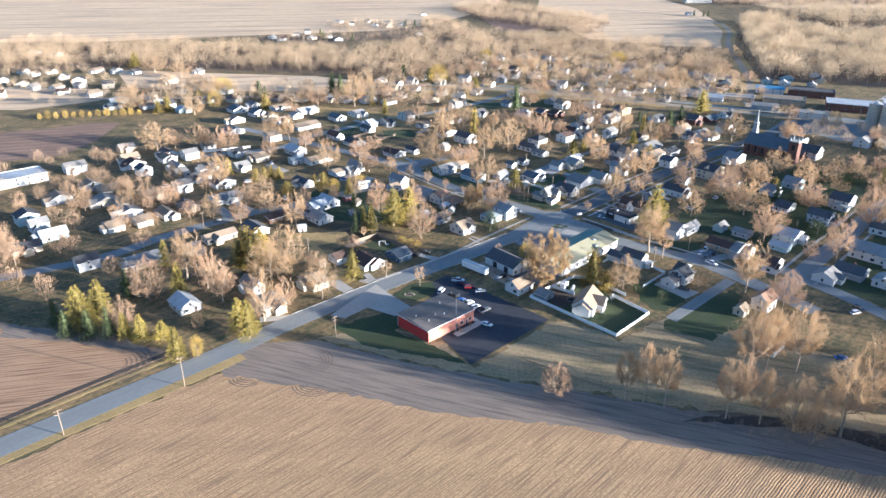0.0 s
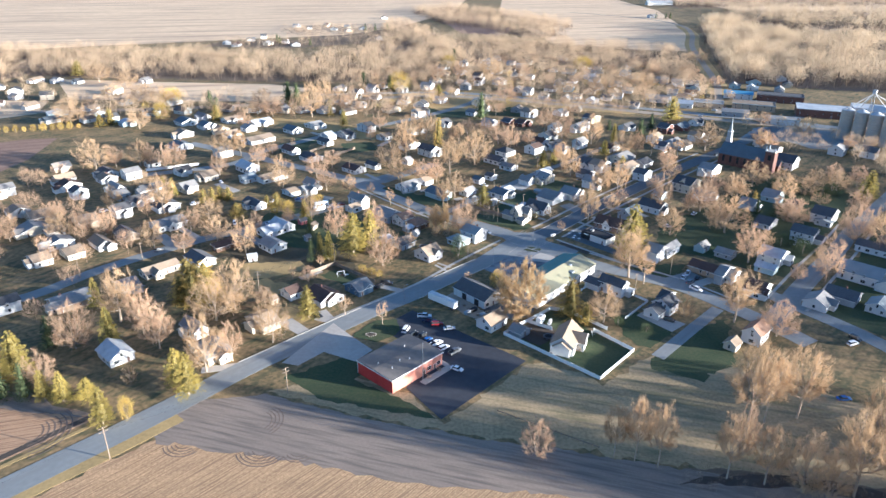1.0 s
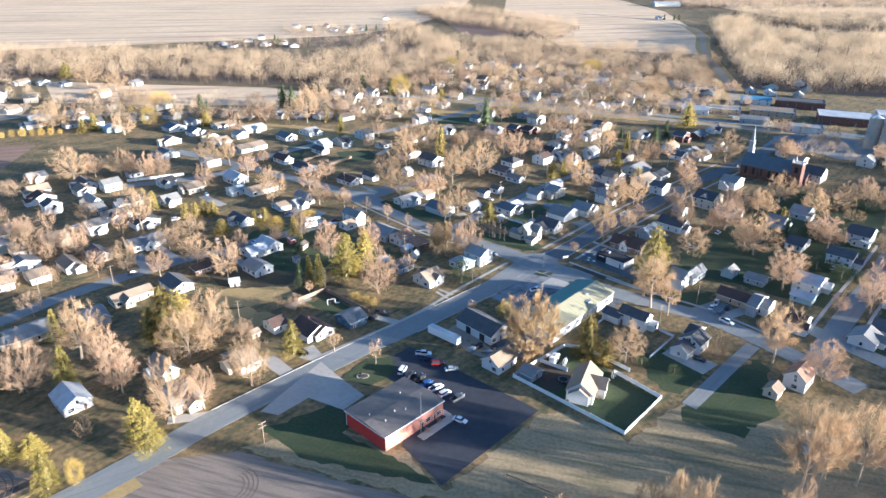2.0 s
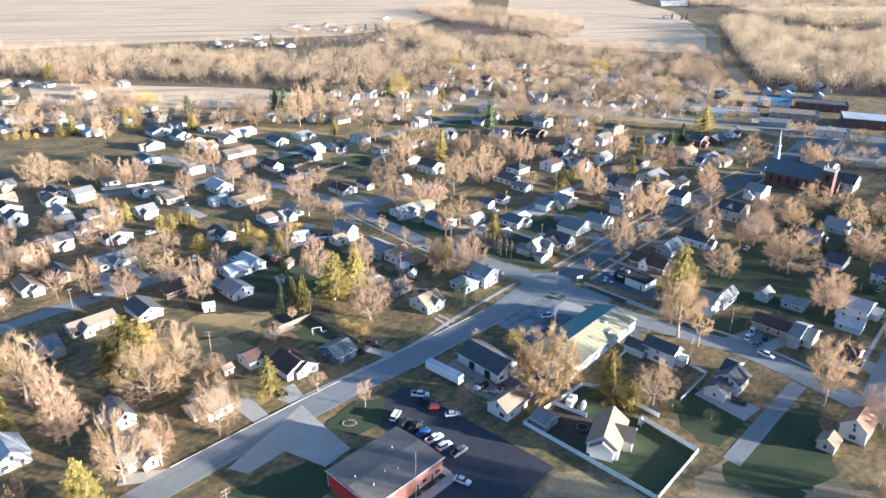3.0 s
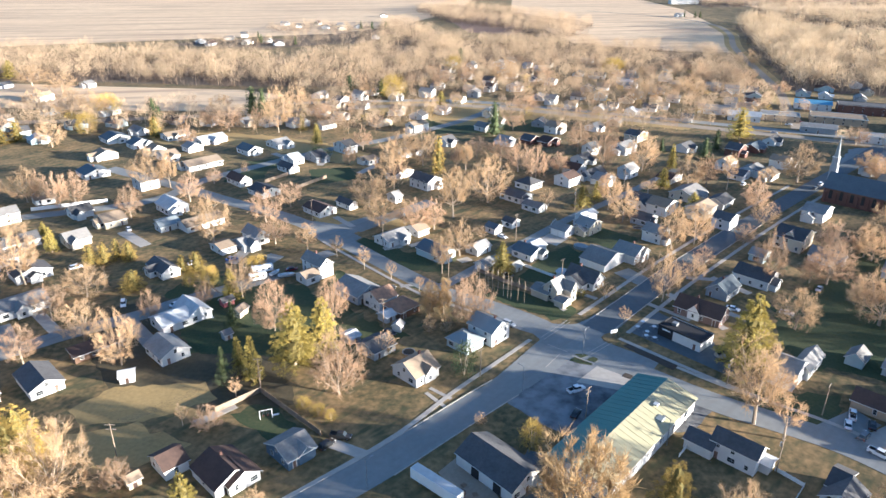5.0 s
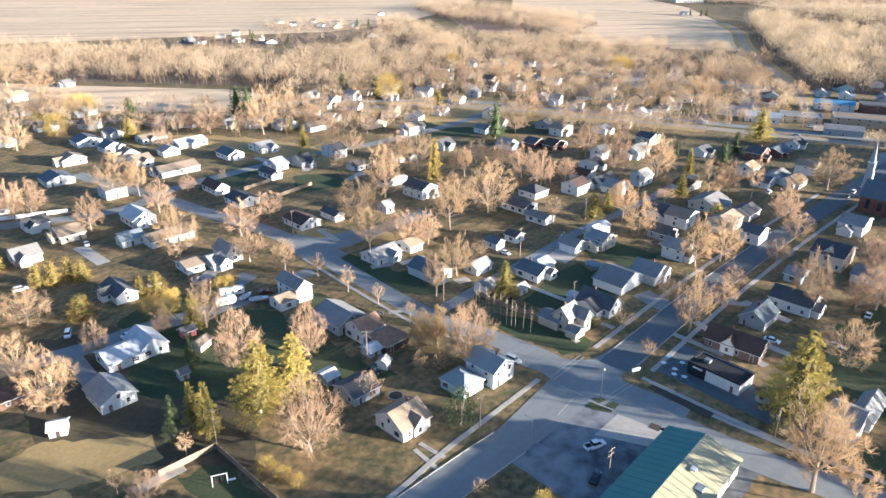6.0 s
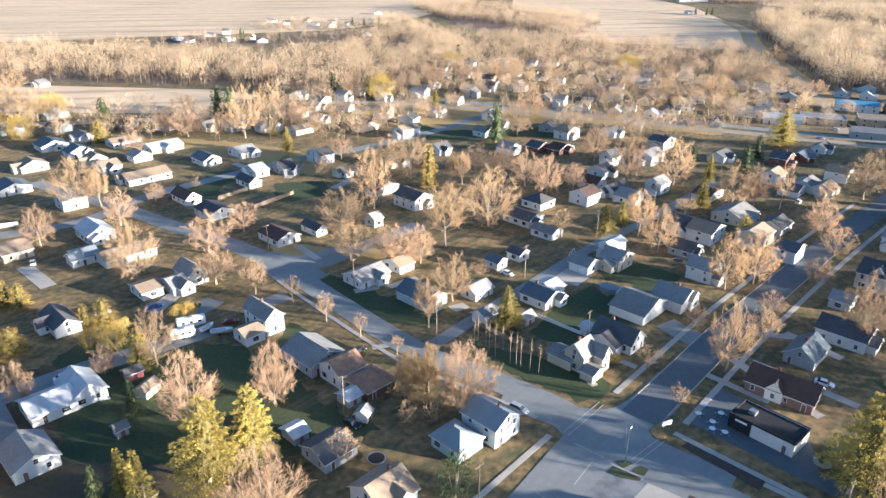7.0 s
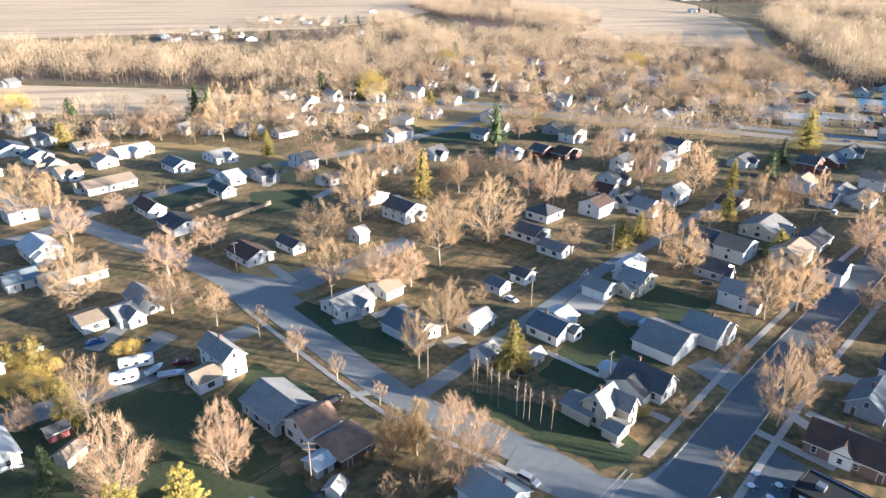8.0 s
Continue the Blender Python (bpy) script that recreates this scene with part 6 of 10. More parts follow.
house(189.0, 470.5, 45, 13.4, 9.5, h=4.6, ridge='y', rise=2.4, wall='white', roof='grey', detail=0, sides='sw', wings=((-6.7, 1.2, 5.8, 5.4, 2.6, "x", 1.9),))
house(188.3, 407.6, 45, 9.8, 8.4, h=3.0, ridge='y', rise=2.7, wall='white', roof='grey', detail=0, sides='sw', wings=((-1.7, -4.2, 4.5, 5.1, 2.7, "y", 1.4),))
house(208.1, 421.8, 45, 13.5, 8.9, h=3.0, ridge='y', rise=2.8, wall='teal', roof='grey', detail=0, sides='sw', wings=((-3.1, -4.4, 4.4, 4.6, 2.7, "y", 1.2),))
house(167.8, 291.8, 45, 9.5, 9.2, h=2.9, ridge='x', rise=2.4, wall='white', roof='grey', detail=0, sides='sw', wings=((1.4, -4.6, 4.7, 4.4, 2.7, "y", 1.6),))
house(-419.5, 688.8, 66, 9.2, 10.1, h=3.0, ridge='x', rise=2.7, wall='white', roof='grey', detail=0, sides='sw')
house(-397.3, 690.1, 66, 10.0, 9.7, h=2.9, ridge='x', rise=2.1, wall='white', roof='tan', detail=0, sides='sw')
house(-379.3, 700.4, -24, 9.5, 9.4, h=2.8, ridge='x', rise=2.5, wall='white', roof='grey', detail=0, sides='sw', wings=((-4.8, 1.0, 5.4, 4.3, 2.6, "x", 1.4),))
house(-345.8, 661.3, 66, 10.8, 9.1, h=2.9, ridge='x', rise=2.7, wall='white', roof='tan', detail=0, sides='sw', wings=((-5.4, -0.4, 4.3, 6.4, 2.6, "x", 1.7),))
house(-302.7, 610.2, 45, 11.2, 10.1, h=2.9, ridge='x', rise=2.1, wall='white', roof='blue', detail=0, sides='sw', wings=((-5.6, 1.1, 5.4, 4.5, 2.6, "x", 1.5),))
house(-402.4, 783.6, 66, 12.9, 8.7, h=3.0, ridge='x', rise=2.1, wall='white', roof='tan', detail=0, sides='sw', wings=((-6.4, 0.9, 5.9, 5.6, 2.6, "x", 1.6),))
house(-381.2, 783.5, 66, 10.2, 8.2, h=2.9, ridge='y', rise=2.0, wall='white', roof='grey', detail=0, sides='sw', wings=((-5.1, -1.5, 5.8, 5.2, 2.6, "x", 1.4),))
house(-356.9, 777.5, 66, 9.2, 8.5, h=3.0, ridge='x', rise=2.1, wall='white', roof='dark', detail=0, sides='sw', wings=((-4.6, 0.2, 4.0, 4.2, 2.6, "x", 1.3),))
house(-507.1, 890.9, -24, 10.9, 9.9, h=3.0, ridge='x', rise=2.5, wall='white', roof='grey', detail=0, sides='sw')
house(-547.2, 911.0, -24, 13.1, 9.6, h=2.8, ridge='y', rise=2.2, wall='white', roof='tan', detail=0, sides='sw', wings=((-0.8, -4.8, 4.0, 4.2, 2.7, "y", 1.2),))
house(-480.4, 773.0, -24, 10.9, 8.3, h=3.0, ridge='x', rise=2.1, wall='white', roof='dark', detail=0, sides='sw', wings=((-5.5, -0.5, 4.3, 4.3, 2.6, "x", 1.3),))
house(-449.9, 774.6, -24, 10.6, 8.1, h=2.8, ridge='x', rise=2.0, wall='white', roof='tan', detail=0, sides='sw', wings=((1.1, -4.0, 4.9, 4.6, 2.7, "y", 1.7),))
house(-288.9, 651.8, -24, 10.8, 10.1, h=2.9, ridge='y', rise=2.1, wall='white', roof='tan', detail=0, sides='sw', wings=((-5.4, 0.6, 4.9, 5.1, 2.6, "x", 1.3),))
house(-289.4, 783.2, -24, 10.8, 8.4, h=2.8, ridge='y', rise=2.4, wall='white', roof='grey', detail=0, sides='sw', wings=((-0.2, -4.2, 3.7, 4.1, 2.7, "y", 1.3),))
house(-297.6, 724.8, 66, 12.5, 9.1, h=4.6, ridge='x', rise=2.3, wall='white', roof='tan', detail=0, sides='sw', wings=((-6.3, 0.6, 5.1, 4.6, 2.6, "x", 1.6),))
house(-194.3, 457.3, 45, 10.1, 9.5, h=2.9, ridge='y', rise=2.0, wall='white', roof='tan', detail=0, sides='sw', wings=((0.2, -4.7, 4.3, 4.1, 2.7, "y", 1.3),))
house(-181.6, 464.1, 45, 9.8, 9.2, h=4.6, ridge='x', rise=2.1, wall='white', roof='grey', detail=0, sides='sw')
house(-219.7, 456.0, 45, 11.1, 8.1, h=2.8, ridge='x', rise=2.7, wall='white', roof='tan', detail=0, sides='sw', wings=((-5.5, -1.4, 5.1, 4.5, 2.6, "x", 1.3),))
house(-244.4, 431.6, 45, 12.5, 8.9, h=4.6, ridge='x', rise=2.2, wall='white', roof='grey', detail=0, sides='sw', wings=((-1.3, -4.4, 3.8, 5.8, 2.7, "y", 1.5),))
house(-218.5, 400.0, 45, 10.5, 9.3, h=2.9, ridge='y', rise=2.3, wall='white', roof='tan', detail=0, sides='sw', wings=((1.0, -4.6, 4.1, 4.4, 2.7, "y", 1.9),))
house(-197.3, 374.2, 45, 13.9, 10.1, h=2.8, ridge='y', rise=2.3, wall='cream', roof='grey', detail=0, sides='sw', wings=((-7.0, -1.9, 4.5, 5.9, 2.6, "x", 1.8),))
house(-159.7, 418.9, 45, 13.2, 9.2, h=2.8, ridge='x', rise=2.1, wall='white', roof='dark', detail=0, sides='sw', wings=((-2.8, -4.6, 3.8, 6.0, 2.7, "y", 1.5),))
house(-225.3, 377.1, 45, 12.6, 10.3, h=2.9, ridge='y', rise=2.4, wall='white', roof='tan', detail=0, sides='sw', wings=((-6.3, -2.0, 4.1, 5.9, 2.6, "x", 1.3),))

# more houses in the blocks farther out
house(356, 438, 45, 12.7, 9.2, h=2.8, ridge='x', rise=2.6, wall='white', roof='white', detail=0, sides='sw', wings=((-1.4, -4.6, 4.7, 4.4, 2.7, "y", 1.2),))
house(307, 390, 45, 12.4, 9.9, h=4.6, ridge='y', rise=2.8, wall='white', roof='dark', detail=0, sides='sw')
house(313, 464, 45, 11.2, 8.9, h=4.6, ridge='x', rise=2.7, wall='white', roof='dark', detail=0, sides='sw')
house(253, 340, 45, 8.5, 8.5, h=2.9, ridge='x', rise=2.7, wall='teal', roof='dark', detail=0, sides='sw', wings=((0.2, -4.2, 3.7, 5.4, 2.7, "y", 1.8),))
house(296, 346, 45, 10.4, 8.8, h=2.9, ridge='y', rise=2.3, wall='white', roof='white', detail=0, sides='sw')
house(227, 325, 45, 9.0, 9.5, h=3.0, ridge='x', rise=2.0, wall='cream', roof='grey', detail=0, sides='sw')
house(325, 398, 45, 12.7, 8.1, h=4.6, ridge='x', rise=2.0, wall='white', roof='grey', detail=0, sides='sw', wings=((-2.5, -4.0, 3.7, 5.2, 2.7, "y", 1.8),))
house(314, 414, 45, 12.7, 9.9, h=2.8, ridge='y', rise=2.1, wall='white', roof='grey', detail=0, sides='sw', wings=((1.1, -4.9, 4.1, 4.9, 2.7, "y", 1.8),))
house(294, 318, 45, 9.0, 8.7, h=3.0, ridge='x', rise=2.7, wall='white', roof='grey', detail=0, sides='sw', wings=((1.3, -4.3, 4.2, 5.4, 2.7, "y", 1.7),))
house(324, 369, 45, 8.7, 8.6, h=2.9, ridge='y', rise=2.5, wall='white', roof='grey', detail=0, sides='sw', wings=((2.1, -4.3, 3.6, 5.0, 2.7, "y", 1.6),))
house(305, 333, 45, 8.6, 8.1, h=4.6, ridge='y', rise=2.7, wall='white', roof='grey', detail=0, sides='sw')
house(351, 388, 45, 9.1, 8.1, h=3.0, ridge='x', rise=2.0, wall='white', roof='grey', detail=0, sides='sw', wings=((1.3, -4.0, 4.6, 4.7, 2.7, "y", 1.3),))
house(259, 311, 45, 11.0, 9.3, h=2.9, ridge='x', rise=2.4, wall='white', roof='grey', detail=0, sides='sw', wings=((1.2, -4.7, 3.8, 4.5, 2.7, "y", 1.4),))
house(261, 373, 45, 11.6, 9.3, h=2.8, ridge='x', rise=2.1, wall='cream', roof='dark', detail=0, sides='sw', wings=((-5.8, -1.6, 5.8, 5.8, 2.6, "x", 1.7),))
house(303, 369, 45, 12.6, 8.7, h=2.9, ridge='x', rise=2.8, wall='white', roof='white', detail=0, sides='sw', wings=((-2.6, -4.3, 3.6, 4.7, 2.7, "y", 1.5),))
house(253, 290, 45, 10.0, 9.4, h=2.8, ridge='y', rise=2.7, wall='white', roof='dark', detail=0, sides='sw', wings=((1.8, -4.7, 4.6, 4.8, 2.7, "y", 1.3),))
house(214, 276, 45, 9.9, 8.6, h=4.6, ridge='x', rise=2.2, wall='grey', roof='grey', detail=0, sides='sw', wings=((-0.9, -4.3, 4.5, 5.8, 2.7, "y", 1.8),))
house(235, 352, 45, 12.6, 8.9, h=3.0, ridge='y', rise=2.1, wall='white', roof='tan', detail=0, sides='sw', wings=((-6.3, -1.3, 5.5, 5.5, 2.6, "x", 1.4),))
house(275, 362, 45, 12.4, 9.8, h=3.0, ridge='y', rise=2.0, wall='white', roof='grey', detail=0, sides='sw', wings=((-6.2, 1.1, 4.6, 4.9, 2.6, "x", 1.4),))
house(248, 325, 45, 11.6, 9.5, h=2.8, ridge='x', rise=2.5, wall='white', roof='brown', detail=0, sides='sw')
house(349, 456, 45, 11.6, 8.0, h=4.6, ridge='y', rise=2.1, wall='white', roof='dark', detail=0, sides='sw', wings=((-5.8, 1.2, 5.5, 5.7, 2.6, "x", 1.7),))
house(341, 432, 45, 10.4, 9.1, h=4.6, ridge='x', rise=2.2, wall='teal', roof='dark', detail=0, sides='sw', wings=((-5.2, 1.2, 5.7, 4.1, 2.6, "x", 2.0),))
house(-162, 399, 45, 8.9, 8.7, h=4.6, ridge='x', rise=2.4, wall='white', roof='dark', detail=0, sides='sw', wings=((0.8, -4.4, 4.2, 4.1, 2.7, "y", 1.4),))
house(-225, 345, 45, 10.8, 9.6, h=4.6, ridge='y', rise=2.5, wall='teal', roof='dark', detail=0, sides='sw')
house(-176, 357, 45, 12.7, 7.8, h=2.8, ridge='y', rise=2.1, wall='white', roof='grey', detail=0, sides='sw', wings=((-6.4, -1.4, 5.2, 5.7, 2.6, "x", 1.9),))
house(-260, 337, 45, 10.4, 8.1, h=4.6, ridge='y', rise=2.2, wall='white', roof='brown', detail=0, sides='sw', wings=((-5.2, 1.1, 5.0, 6.1, 2.6, "x", 1.7),))
house(-204, 308, 45, 12.5, 8.4, h=3.0, ridge='x', rise=2.3, wall='cream', roof='dark', detail=0, sides='sw', wings=((-0.3, -4.2, 4.6, 5.5, 2.7, "y", 1.4),))
house(-281, 356, 45, 12.7, 8.5, h=3.0, ridge='x', rise=2.5, wall='white', roof='white', detail=0, sides='sw', wings=((-6.3, -1.0, 4.2, 4.9, 2.6, "x", 1.4),))
house(-166, 292, 45, 9.4, 7.6, h=4.6, ridge='x', rise=2.0, wall='white', roof='dark', detail=0, sides='sw')
house(-141, 408, 45, 12.6, 9.6, h=3.0, ridge='y', rise=2.3, wall='white', roof='dark', detail=0, sides='sw', wings=((-0.1, -4.8, 3.8, 5.4, 2.7, "y", 1.2),))
house(-213, 335, 45, 8.7, 8.1, h=4.6, ridge='x', rise=2.1, wall='white', roof='grey', detail=0, sides='sw', wings=((-2.1, -4.1, 3.9, 5.2, 2.7, "y", 1.8),))
house(-310, 441, 45, 10.8, 8.4, h=3.0, ridge='x', rise=2.7, wall='teal', roof='dark', detail=0, sides='sw', wings=((-5.4, -1.0, 5.4, 5.5, 2.6, "x", 1.9),))
house(-200, 325, 45, 12.3, 7.8, h=2.9, ridge='x', rise=2.5, wall='teal', roof='white', detail=0, sides='sw', wings=((-6.1, 0.6, 5.7, 5.6, 2.6, "x", 1.3),))
house(-280, 1071, 10, 11.2, 9.5, h=2.8, ridge='y', rise=2.5, wall='grey', roof='grey', detail=0, sides='sw', wings=((0.9, -4.8, 4.3, 5.2, 2.7, "y", 1.4),))
house(-261, 1051, 80, 12.3, 9.6, h=3.0, ridge='x', rise=2.2, wall='grey', roof='brown', detail=0, sides='sw', wings=((-6.1, 1.3, 5.5, 5.5, 2.6, "x", 1.9),))
house(-252, 1104, 10, 9.8, 7.6, h=3.0, ridge='x', rise=2.2, wall='white', roof='grey', detail=0, sides='sw', wings=((-4.9, -0.8, 4.6, 4.3, 2.6, "x", 1.7),))
house(-221, 1063, 80, 12.1, 8.4, h=3.0, ridge='x', rise=2.4, wall='cream', roof='grey', detail=0, sides='sw', wings=((2.7, -4.2, 4.8, 6.0, 2.7, "y", 1.2),))
house(-200, 1084, 80, 11.3, 7.6, h=3.0, ridge='y', rise=2.4, wall='white', roof='dark', detail=0, sides='sw', wings=((-1.9, -3.8, 4.7, 5.4, 2.7, "y", 1.5),))
house(-178, 1054, 10, 11.0, 9.5, h=2.8, ridge='y', rise=2.6, wall='white', roof='dark', detail=0, sides='sw', wings=((-5.5, 1.0, 5.0, 5.8, 2.6, "x", 1.6),))
house(-217, 1281, 80, 10.5, 8.9, h=2.9, ridge='y', rise=2.6, wall='white', roof='grey', detail=0, sides='sw', wings=((0.2, -4.5, 4.7, 5.3, 2.7, "y", 1.8),))
house(-190, 1251, 10, 8.6, 9.2, h=2.9, ridge='x', rise=2.6, wall='white', roof='dark', detail=0, sides='sw', wings=((-2.1, -4.6, 3.8, 4.2, 2.7, "y", 1.8),))
house(-168, 1292, 80, 10.9, 9.2, h=3.0, ridge='x', rise=2.8, wall='cream', roof='brown', detail=0, sides='sw', wings=((-5.4, -1.7, 5.3, 5.4, 2.6, "x", 2.0),))
house(-148, 1238, 80, 8.5, 10.0, h=2.9, ridge='x', rise=2.4, wall='white', roof='dark', detail=0, sides='sw')
house(-122, 1218, 10, 12.2, 8.1, h=2.8, ridge='y', rise=2.7, wall='cream', roof='grey', detail=0, sides='sw', wings=((-3.0, -4.1, 3.9, 4.7, 2.7, "y", 1.3),))
house(-100, 1245, 10, 9.6, 8.2, h=2.9, ridge='y', rise=2.6, wall='white', roof='grey', detail=0, sides='sw', wings=((-4.8, 0.1, 5.0, 4.3, 2.6, "x", 1.4),))
house(-75, 1418, 10, 11.5, 9.7, h=2.8, ridge='y', rise=2.2, wall='white', roof='brown', detail=0, sides='sw')
house(-66, 1123, 10, 9.9, 9.9, h=2.8, ridge='y', rise=2.7, wall='white', roof='dark', detail=0, sides='sw', wings=((1.1, -4.9, 3.9, 6.0, 2.7, "y", 1.8),))
house(-240, 1130, 10, 8.5, 8.3, h=4.6, ridge='x', rise=2.7, wall='white', roof='dark', detail=0, sides='sw')
house(-130, 1270, 80, 9.8, 8.6, h=2.8, ridge='y', rise=2.4, wall='cream', roof='grey', detail=0, sides='sw', wings=((-0.4, -4.3, 4.7, 4.5, 2.7, "y", 1.3),))
house(-430, 650, 20, 9.6, 10.0, h=4.6, ridge='x', rise=2.5, wall='cream', roof='brown', detail=0, sides='sw', wings=((-4.8, -1.9, 4.4, 5.8, 2.6, "x", 1.7),))
house(-455, 668, 20, 10.4, 9.9, h=4.6, ridge='y', rise=2.4, wall='white', roof='tan', detail=0, sides='sw', wings=((-1.3, -5.0, 3.8, 5.0, 2.7, "y", 1.4),))
house(-480, 640, 20, 11.3, 9.9, h=3.0, ridge='y', rise=2.0, wall='cream', roof='grey', detail=0, sides='sw', wings=((-5.6, 1.3, 4.1, 5.1, 2.6, "x", 1.7),))
house(-440, 705, 20, 9.4, 8.1, h=2.8, ridge='y', rise=2.1, wall='cream', roof='tan', detail=0, sides='sw', wings=((-4.7, -1.1, 5.7, 5.1, 2.6, "x", 1.5),))
house(-470, 720, 20, 9.0, 8.7, h=2.8, ridge='y', rise=2.3, wall='white', roof='white', detail=0, sides='sw')
house(-505, 690, 20, 11.8, 7.7, h=3.0, ridge='y', rise=2.7, wall='grey', roof='grey', detail=0, sides='sw', wings=((-5.9, 1.1, 4.7, 6.0, 2.6, "x", 1.5),))
house(-520, 720, 20, 10.3, 9.0, h=4.6, ridge='y', rise=2.7, wall='white', roof='white', detail=0, sides='sw', wings=((-0.8, -4.5, 4.6, 5.8, 2.7, "y", 1.2),))
house(-390, 720, 20, 12.0, 9.8, h=4.6, ridge='y', rise=2.5, wall='white', roof='dark', detail=0, sides='sw')
house(-420, 745, 20, 10.2, 8.5, h=2.8, ridge='y', rise=2.8, wall='white', roof='dark', detail=0, sides='sw', wings=((-1.0, -4.2, 4.0, 5.7, 2.7, "y", 1.5),))
house(-460, 760, 20, 9.5, 9.7, h=2.8, ridge='y', rise=2.3, wall='white', roof='tan', detail=0, sides='sw', wings=((0.5, -4.9, 3.9, 4.6, 2.7, "y", 1.6),))
house(-350, 700, 20, 10.7, 9.2, h=4.6, ridge='x', rise=2.8, wall='cream', roof='dark', detail=0, sides='sw')
house(-380, 670, 20, 11.3, 9.0, h=2.9, ridge='x', rise=2.3, wall='white', roof='brown', detail=0, sides='sw', wings=((-1.4, -4.5, 4.5, 4.7, 2.7, "y", 1.2),))
house(545, 1740, 5, 60, 18, h=6.0, ridge='x', rise=4.0, wall='white', roof='white', detail=0, name='barn', label='long white farm building on a far field')
house(442, 1447, 20, 16, 10, h=4.0, ridge='x', rise=3.0, wall='white', roof='grey', detail=0, name='barn', label='pale farm barn among dark trees')
house(85, 648, 66, 9.8, 9.7, h=2.9, ridge='x', rise=2.5, wall='grey', roof='dark', detail=0, sides='sw')
house(55, 649, 66, 12.9, 9.1, h=2.9, ridge='y', rise=2.7, wall='white', roof='tan', detail=0, sides='sw', wings=((-6.5, -0.9, 4.6, 5.6, 2.6, "x", 1.9),))
house(-226, 678, 66, 12.8, 9.3, h=2.9, ridge='x', rise=2.3, wall='white', roof='white', detail=0, sides='sw', wings=((-6.4, -1.4, 5.5, 5.0, 2.6, "x", 1.8),))
house(60, 774, 66, 12.9, 8.1, h=4.6, ridge='y', rise=2.1, wall='white', roof='brown', detail=0, sides='sw', wings=((-6.5, 1.1, 4.7, 5.6, 2.6, "x", 1.2),))
house(-269, 678, 66, 8.6, 9.4, h=2.9, ridge='y', rise=2.5, wall='grey', roof='tan', detail=0, sides='sw', wings=((-4.3, -0.6, 5.6, 4.8, 2.6, "x", 1.8),))
house(14, 784, 66, 12.7, 8.3, h=2.8, ridge='y', rise=2.2, wall='white', roof='grey', detail=0, sides='sw', wings=((0.1, -4.2, 3.6, 5.3, 2.7, "y", 1.3),))
house(-181, 565, 45, 12.3, 9.2, h=3.0, ridge='y', rise=2.4, wall='white', roof='tan', detail=0, sides='sw', wings=((-6.1, 0.3, 5.4, 4.8, 2.6, "x", 1.6),))
house(84, 836, 66, 12.4, 9.3, h=3.0, ridge='x', rise=2.0, wall='white', roof='grey', detail=0, sides='sw', wings=((-6.2, 1.6, 4.5, 4.9, 2.6, "x", 1.6),))
house(-20, 735, 66, 12.1, 7.6, h=3.0, ridge='x', rise=2.8, wall='grey', roof='grey', detail=0, sides='sw', wings=((-0.8, -3.8, 3.7, 5.5, 2.7, "y", 1.2),))
house(-139, 440, 45, 9.2, 9.6, h=3.0, ridge='x', rise=2.6, wall='cream', roof='grey', detail=0, sides='sw', wings=((-1.8, -4.8, 4.0, 4.5, 2.7, "y", 1.9),))
house(166, 727, -24, 11.1, 8.3, h=3.0, ridge='y', rise=2.6, wall='cream', roof='brown', detail=0, sides='sw', wings=((0.5, -4.2, 4.6, 5.7, 2.7, "y", 1.9),))
house(247, 879, -24, 9.7, 9.9, h=2.9, ridge='x', rise=2.1, wall='teal', roof='grey', detail=0, sides='sw', wings=((1.8, -5.0, 4.8, 5.3, 2.7, "y", 1.8),))
house(79, 899, -24, 12.5, 9.2, h=4.6, ridge='y', rise=2.6, wall='white', roof='grey', detail=0, sides='sw', wings=((-6.3, -1.2, 4.9, 4.8, 2.6, "x", 1.6),))
house(49, 887, -24, 9.4, 7.6, h=4.6, ridge='y', rise=2.7, wall='white', roof='dark', detail=0, sides='sw', wings=((-0.8, -3.8, 3.7, 6.0, 2.7, "y", 1.8),))
house(-49, 736, 66, 11.4, 8.8, h=4.6, ridge='y', rise=2.7, wall='white', roof='grey', detail=0, sides='sw', wings=((-0.9, -4.4, 4.1, 5.6, 2.7, "y", 1.2),))
house(199, 763, 66, 11.0, 9.6, h=2.8, ridge='y', rise=2.7, wall='white', roof='grey', detail=0, sides='sw', wings=((-0.8, -4.8, 3.7, 5.8, 2.7, "y", 1.7),))
house(147, 737, 66, 9.6, 9.1, h=4.6, ridge='x', rise=2.2, wall='teal', roof='grey', detail=0, sides='sw')
house(107, 896, 66, 10.7, 8.6, h=3.0, ridge='y', rise=2.2, wall='white', roof='grey', detail=0, sides='sw', wings=((-5.4, -0.0, 5.4, 4.5, 2.6, "x", 1.4),))
house(168, 423, 45, 9.5, 9.5, h=2.9, ridge='y', rise=2.4, wall='white', roof='grey', detail=0, sides='sw', wings=((0.9, -4.8, 3.7, 5.3, 2.7, "y", 1.5),))
house(189, 727, -24, 9.1, 9.0, h=2.9, ridge='y', rise=2.2, wall='cream', roof='tan', detail=0, sides='sw', wings=((-0.7, -4.5, 4.7, 5.3, 2.7, "y", 1.8),))
house(45, 635, 45, 8.8, 9.8, h=3.0, ridge='y', rise=2.3, wall='white', roof='grey', detail=0, sides='sw', wings=((1.8, -4.9, 4.9, 6.0, 2.7, "y", 1.4),))
